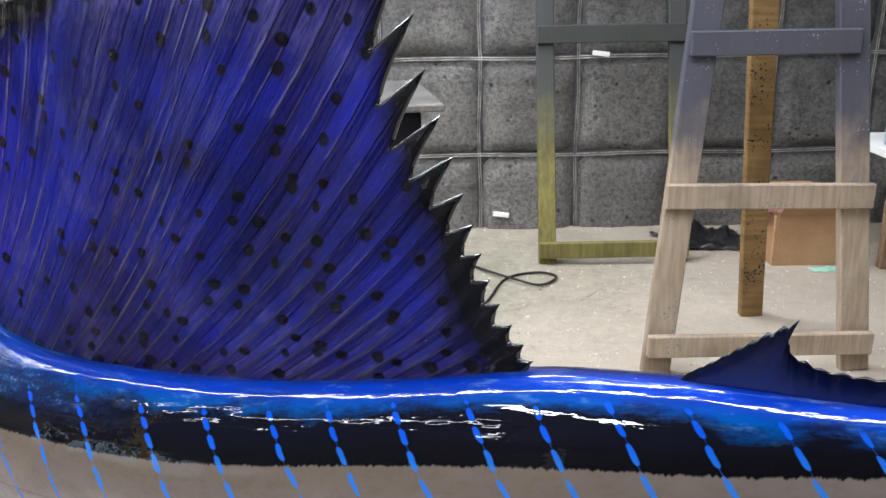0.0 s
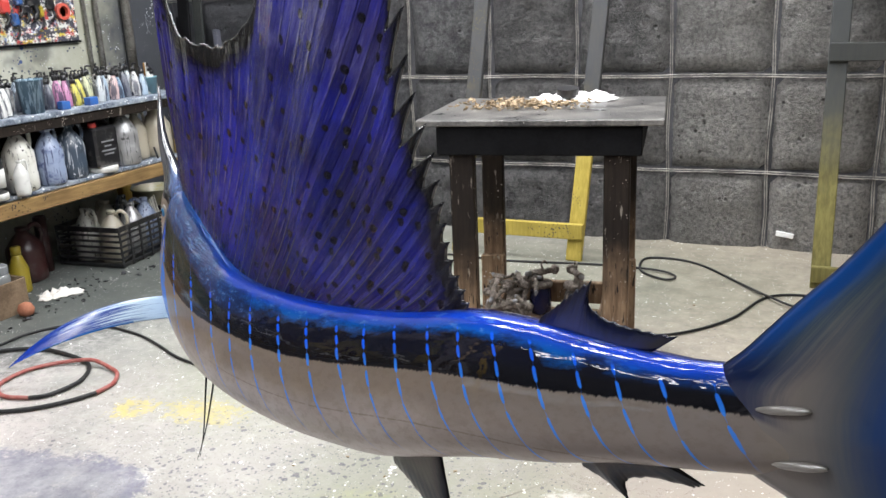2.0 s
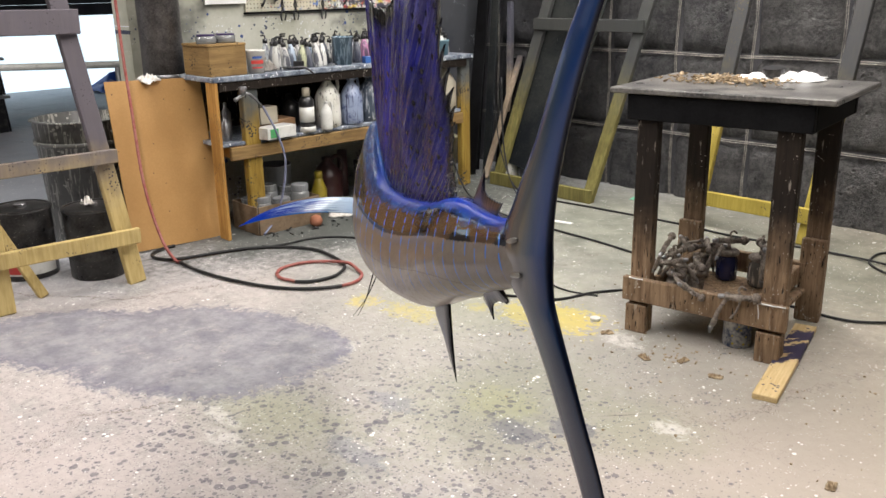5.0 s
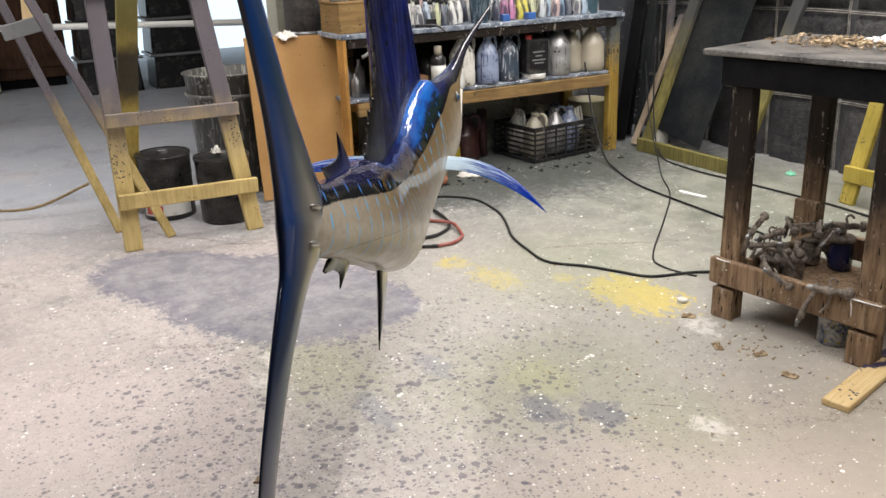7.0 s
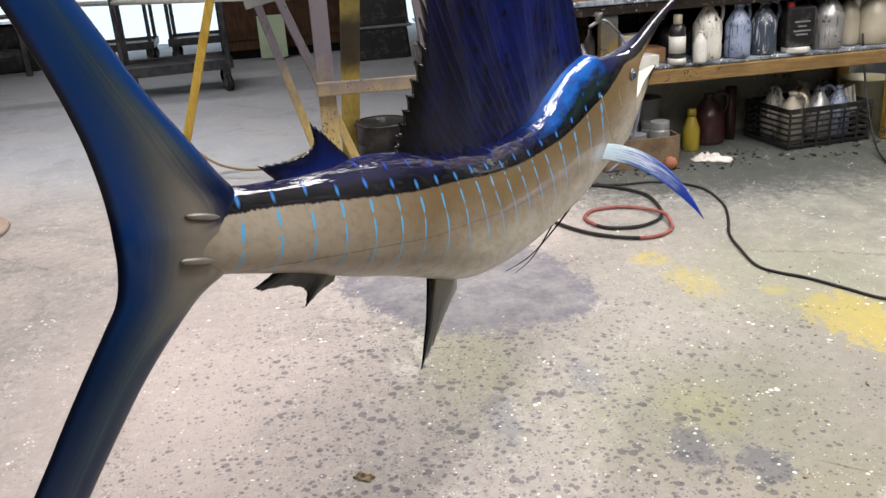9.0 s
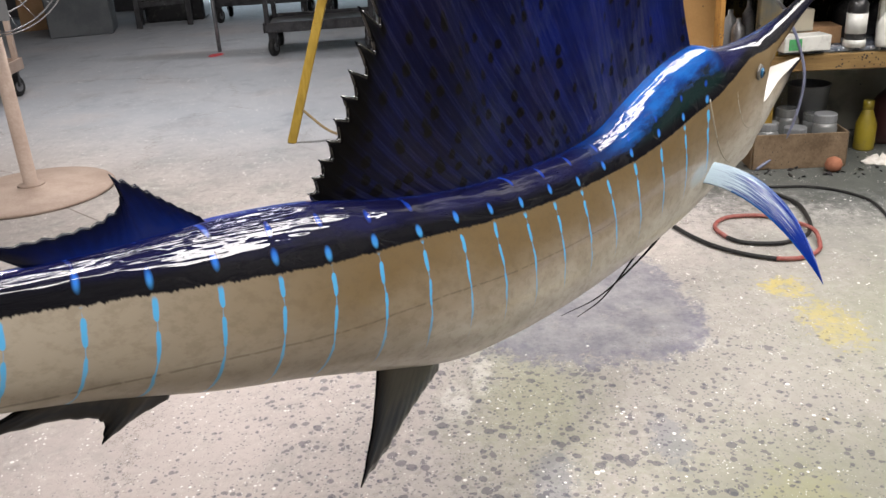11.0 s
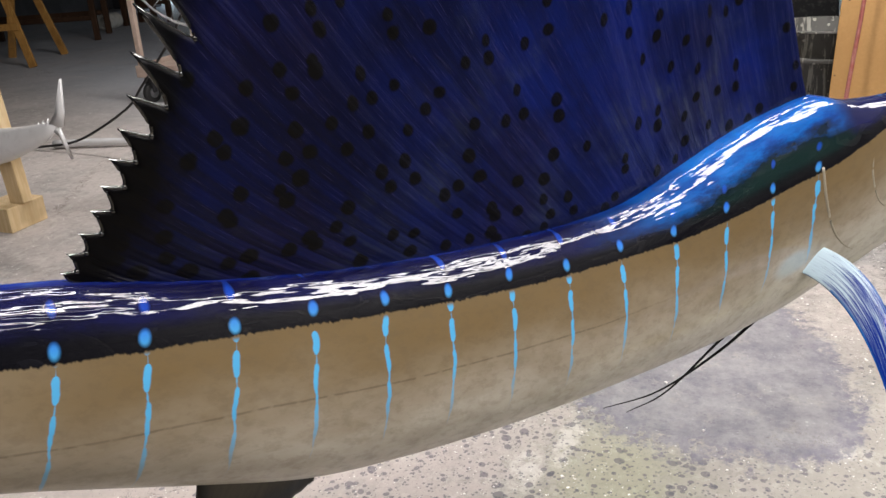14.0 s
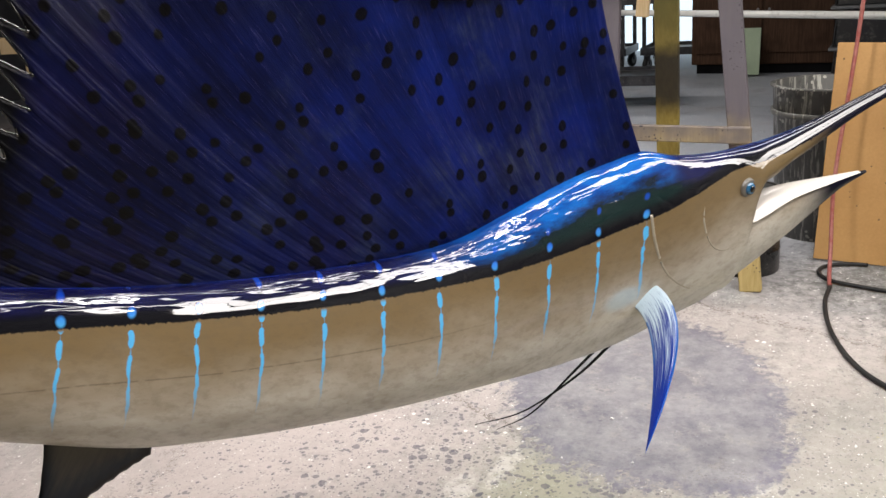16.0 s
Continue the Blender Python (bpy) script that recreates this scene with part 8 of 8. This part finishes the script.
def bin_box(m):
    th = thing("storage_bin", m, "black plastic storage bin stacked in the hall", "bin", "stacked bins in the hall")
    for s in (-1, 1):
        part("bin_side", box(0.5, 0.02, 0.36, pose(0, s * 0.29, 0.18, 4 * s, 0, 0), 0.006), M_BLACKPL, th)
        part("bin_end", box(0.02, 0.56, 0.36, pose(s * 0.24, 0, 0.18, 0, -4 * s, 0), 0.006), M_BLACKPL, th)
    part("bin_floor", box(0.46, 0.54, 0.02, pose(0, 0, 0.012)), M_BLACKPL, th)
    part("bin_rim", box(0.58, 0.68, 0.03, pose(0, 0, 0.365), 0.008), M_GREYPL, th)
    return th


first = bin_box(pose(-8.6, 1.55, 0))
for y in (1.55, 2.3):
    for z in (0.0, 0.385, 0.77):
        if (y, z) != (1.55, 0.0):
            copy_thing(first, pose(-8.6 + 0.03 * rng.uniform(-1, 1), y, z))
rail = thing("pipe_rail", pose(-6.0, 0.32, 0, 0, 0, -35.6), "long pale grey pipe rail across the hall", "rail")
part("pipe", tube([(0, -2.5, 0.91), (0, 2.5, 0.91)], 0.024, 10), M_WHITEPL, rail, "", True)
for y in (-2.4, 2.4):
    part("post", tube([(0, y, 0), (0, y, 0.91)], 0.02, 8), M_STEEL, rail, "", True)

# white plaster fish on a pine stand
st = thing("pine_stand", pose(-2.12, -1.93, 0), "raw pine stand with a broad foot", "stand")
part("foot", box(0.22, 0.2, 0.12, pose(0, -0.03, 0.06)), M_RAWPINE, st)
part("post", beam((0, 0.05, 0.12), (0.0, -0.02, 1.12), 0.09, 0.06, (0, 1, 0)), M_RAWPINE, st)
part("arm", box(0.06, 0.36, 0.08, pose(0.0, -0.05, 1.14)), M_RAWPINE, st)
M_PLASTER = gloss("white_primer", (0.82, 0.82, 0.83), 0.3, coat=0.6, amount=0.15)
bm = bmesh.new()
ring_rows = []
for i in range(20):
    t = i / 19
    c_ = Vector((-2.06, -2.55 + 1.06 * t, 0.36 + 0.02 * t + 0.135 * t ** 3))
    h_ = 0.017 + 0.095 * math.sin(math.pi * min(1, 0.15 + 0.85 * (1 - t))) ** 1.0 * (1 - t) ** 0.35
    ring_rows.append([bm.verts.new(c_ + Vector((0.5 * h_ * math.cos(a), 0, h_ * math.sin(a)))) for a in np.linspace(0, 2 * math.pi, 17)[:-1]])
for lo, hi in zip(ring_rows, ring_rows[1:]):
    for k in range(16):
        bm.faces.new((lo[k], lo[(k + 1) % 16], hi[(k + 1) % 16], hi[k]))
bm.faces.new(ring_rows[0][::-1])
bm.faces.new(ring_rows[-1])
for pts in ([(-2.06, -1.53, 0.52), (-2.06, -1.475, 0.58), (-2.06, -1.41, 0.725), (-2.06, -1.432, 0.58), (-2.06, -1.455, 0.515)], [(-2.06, -1.53, 0.515), (-2.06, -1.48, 0.47), (-2.06, -1.44, 0.37), (-2.06, -1.462, 0.46), (-2.06, -1.475, 0.51)]):
    fa = [bm.verts.new(Vector(p) + Vector((0.008, 0, 0))) for p in pts]
    fb = [bm.verts.new(Vector(p) - Vector((0.008, 0, 0))) for p in pts]
    bm.faces.new(fa)
    bm.faces.new(fb[::-1])
    for k in range(5):
        bm.faces.new((fa[k], fb[k], fb[(k + 1) % 5], fa[(k + 1) % 5]))
for k in range(5):
    y = -1.66 + 0.03 * k
    z = 0.38 + 0.02 * (y + 2.55) / 1.06 + 0.135 * ((y + 2.55) / 1.06) ** 3
    a_, b_, c_ = (bm.verts.new(Vector(q)) for q in ((-2.06, y - 0.012, z + 0.005), (-2.06, y + 0.008, z + 0.005), (-2.06, y + 0.012, z + 0.04)))
    d_ = bm.verts.new((-2.045, y, z))
    for f_ in ((a_, b_, c_), (a_, c_, d_), (b_, d_, c_), (a_, d_, b_)):
        bm.faces.new(f_)
whole("fish_figure", bm, M_PLASTER, pose(0, 0, 0), "white primed fish figure fixed to the pine stand", "figure", smooth=True)
whole("white_spear", tube(smooth_path([(0, 0, 0.03), (-0.1, 0.3, 0.035), (-0.2, 0.62, 0.03)], 5), 0.028, 10, 0.02), M_PLASTER, pose(-3.35, -2.92, 0), "white primed spar lying on the floor", "spar", smooth=True)
floor_line("extension_lead", [(-3.3, -3.6, 0.02), (-3.3, -3.24, 0.012), (-3.3, -2.94, 0.03), (-3.3, -2.63, 0.09), (-3.3, -2.23, 0.29), (-3.3, -2.08, 0.43), (-3.3, -1.92, 0.59), (-3.3, -1.75, 0.78), (-3.22, -1.45, 1.15)], 0.008, M_RUBBER, "dark cord hanging from the fan to the floor", "cord")
ag = thing("trestle", pose(-5.99, -6.21, 0, 0, 0, 114), "orange-brown wooden trestle in the dark of the hall", "trestle")
for s in (-1, 1):
    part("leg", beam((s * 0.3, 0, 0), (s * 0.08, 0.1, 0.9), 0.08, 0.04), M_AMBER, ag)
    part("leg", beam((s * 0.3, 0.9, 0), (s * 0.08, 0.8, 0.9), 0.08, 0.04), M_AMBER, ag)
part("top_beam", box(0.12, 1.1, 0.09, pose(0, 0.45, 0.94)), M_AMBER, ag)
part("cross_bar", box(0.46, 0.03, 0.07, pose(0, 0.02, 0.42)), M_AMBER, ag)

# ---------------------------------------------------------------- pads and wires of the padded wall
pads = []
for k in range(3):
    bm = bmesh.new()
    n = 12
    vs = [[bm.verts.new((0.508 * (i / n - 0.5), 0.0, 0.499 * (j / n - 0.5))) for i in range(n + 1)] for j in range(n + 1)]
    for j in range(n + 1):
        for i in range(n + 1):
            e = min(i, n - i, j, n - j)
            v = vs[j][i]
            v.co.y = (0.006 if e == 0 else -0.040 if e == 1 else -0.050) + (0.024 * noise.noise(Vector((i * 0.45 + 7 * k, j * 0.45, k * 3.3))) + 0.012 * noise.noise(Vector((i * 1.1 + 7 * k, j * 1.1, k * 5.3))) if e else 0)
            if e == 0:
                v.co.x += 0.010 * noise.noise(Vector((i * 1.3, j * 1.7, k + 5)))
                v.co.z += 0.010 * noise.noise(Vector((i * 1.9, j * 1.1, k + 9)))
    for j in range(n):
        for i in range(n):
            bm.faces.new((vs[j][i], vs[j][i + 1], vs[j + 1][i + 1], vs[j + 1][i]))
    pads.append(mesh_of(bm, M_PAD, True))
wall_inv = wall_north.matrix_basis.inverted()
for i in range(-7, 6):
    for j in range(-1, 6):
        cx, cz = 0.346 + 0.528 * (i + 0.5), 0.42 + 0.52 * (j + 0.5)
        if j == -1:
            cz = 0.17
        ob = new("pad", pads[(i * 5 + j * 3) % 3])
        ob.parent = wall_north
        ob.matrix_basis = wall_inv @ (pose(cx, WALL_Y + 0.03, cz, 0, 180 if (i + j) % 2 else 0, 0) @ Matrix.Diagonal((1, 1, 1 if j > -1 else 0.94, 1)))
for i in range(-7, 7):
    x = 0.346 + 0.528 * i
    line = [(x + 0.006 * math.sin(9 * z + i) + 0.003 * math.sin(31 * z), WALL_Y + 0.002, z) for z in np.linspace(0.0, 3.6, 20)]
    for off in (-0.006, 0.005):
        ob = part("wire", tube([(a + off, b, c) for a, b, c in line], 0.0032, 5), M_WIRE, wall_north)
        ob.matrix_basis = wall_inv
for j in range(-1, 6):
    z = 0.42 + 0.52 * j
    if z > 0:
        for off in (-0.006, 0.006):
            ob = part("wire", tube([(x, WALL_Y - 0.004, z + off + 0.004 * math.sin(6 * x + j)) for x in np.linspace(-3.6, 3.2, 40)], 0.0034, 5), M_WIRE, wall_north)
            ob.matrix_basis = wall_inv
for x, y, z, c in ((0.457, 4.74, 0.093, M_PAPER), (0.98, 4.735, 0.96, M_PAPER)):
    whole("wall_scrap", box(0.09, 0.02, 0.025, None, 0.002), c, pose(x, y, z, 0, 8, 0), "white scrap of paper stuck on the padded wall", "scrap", "scraps on the padded wall")
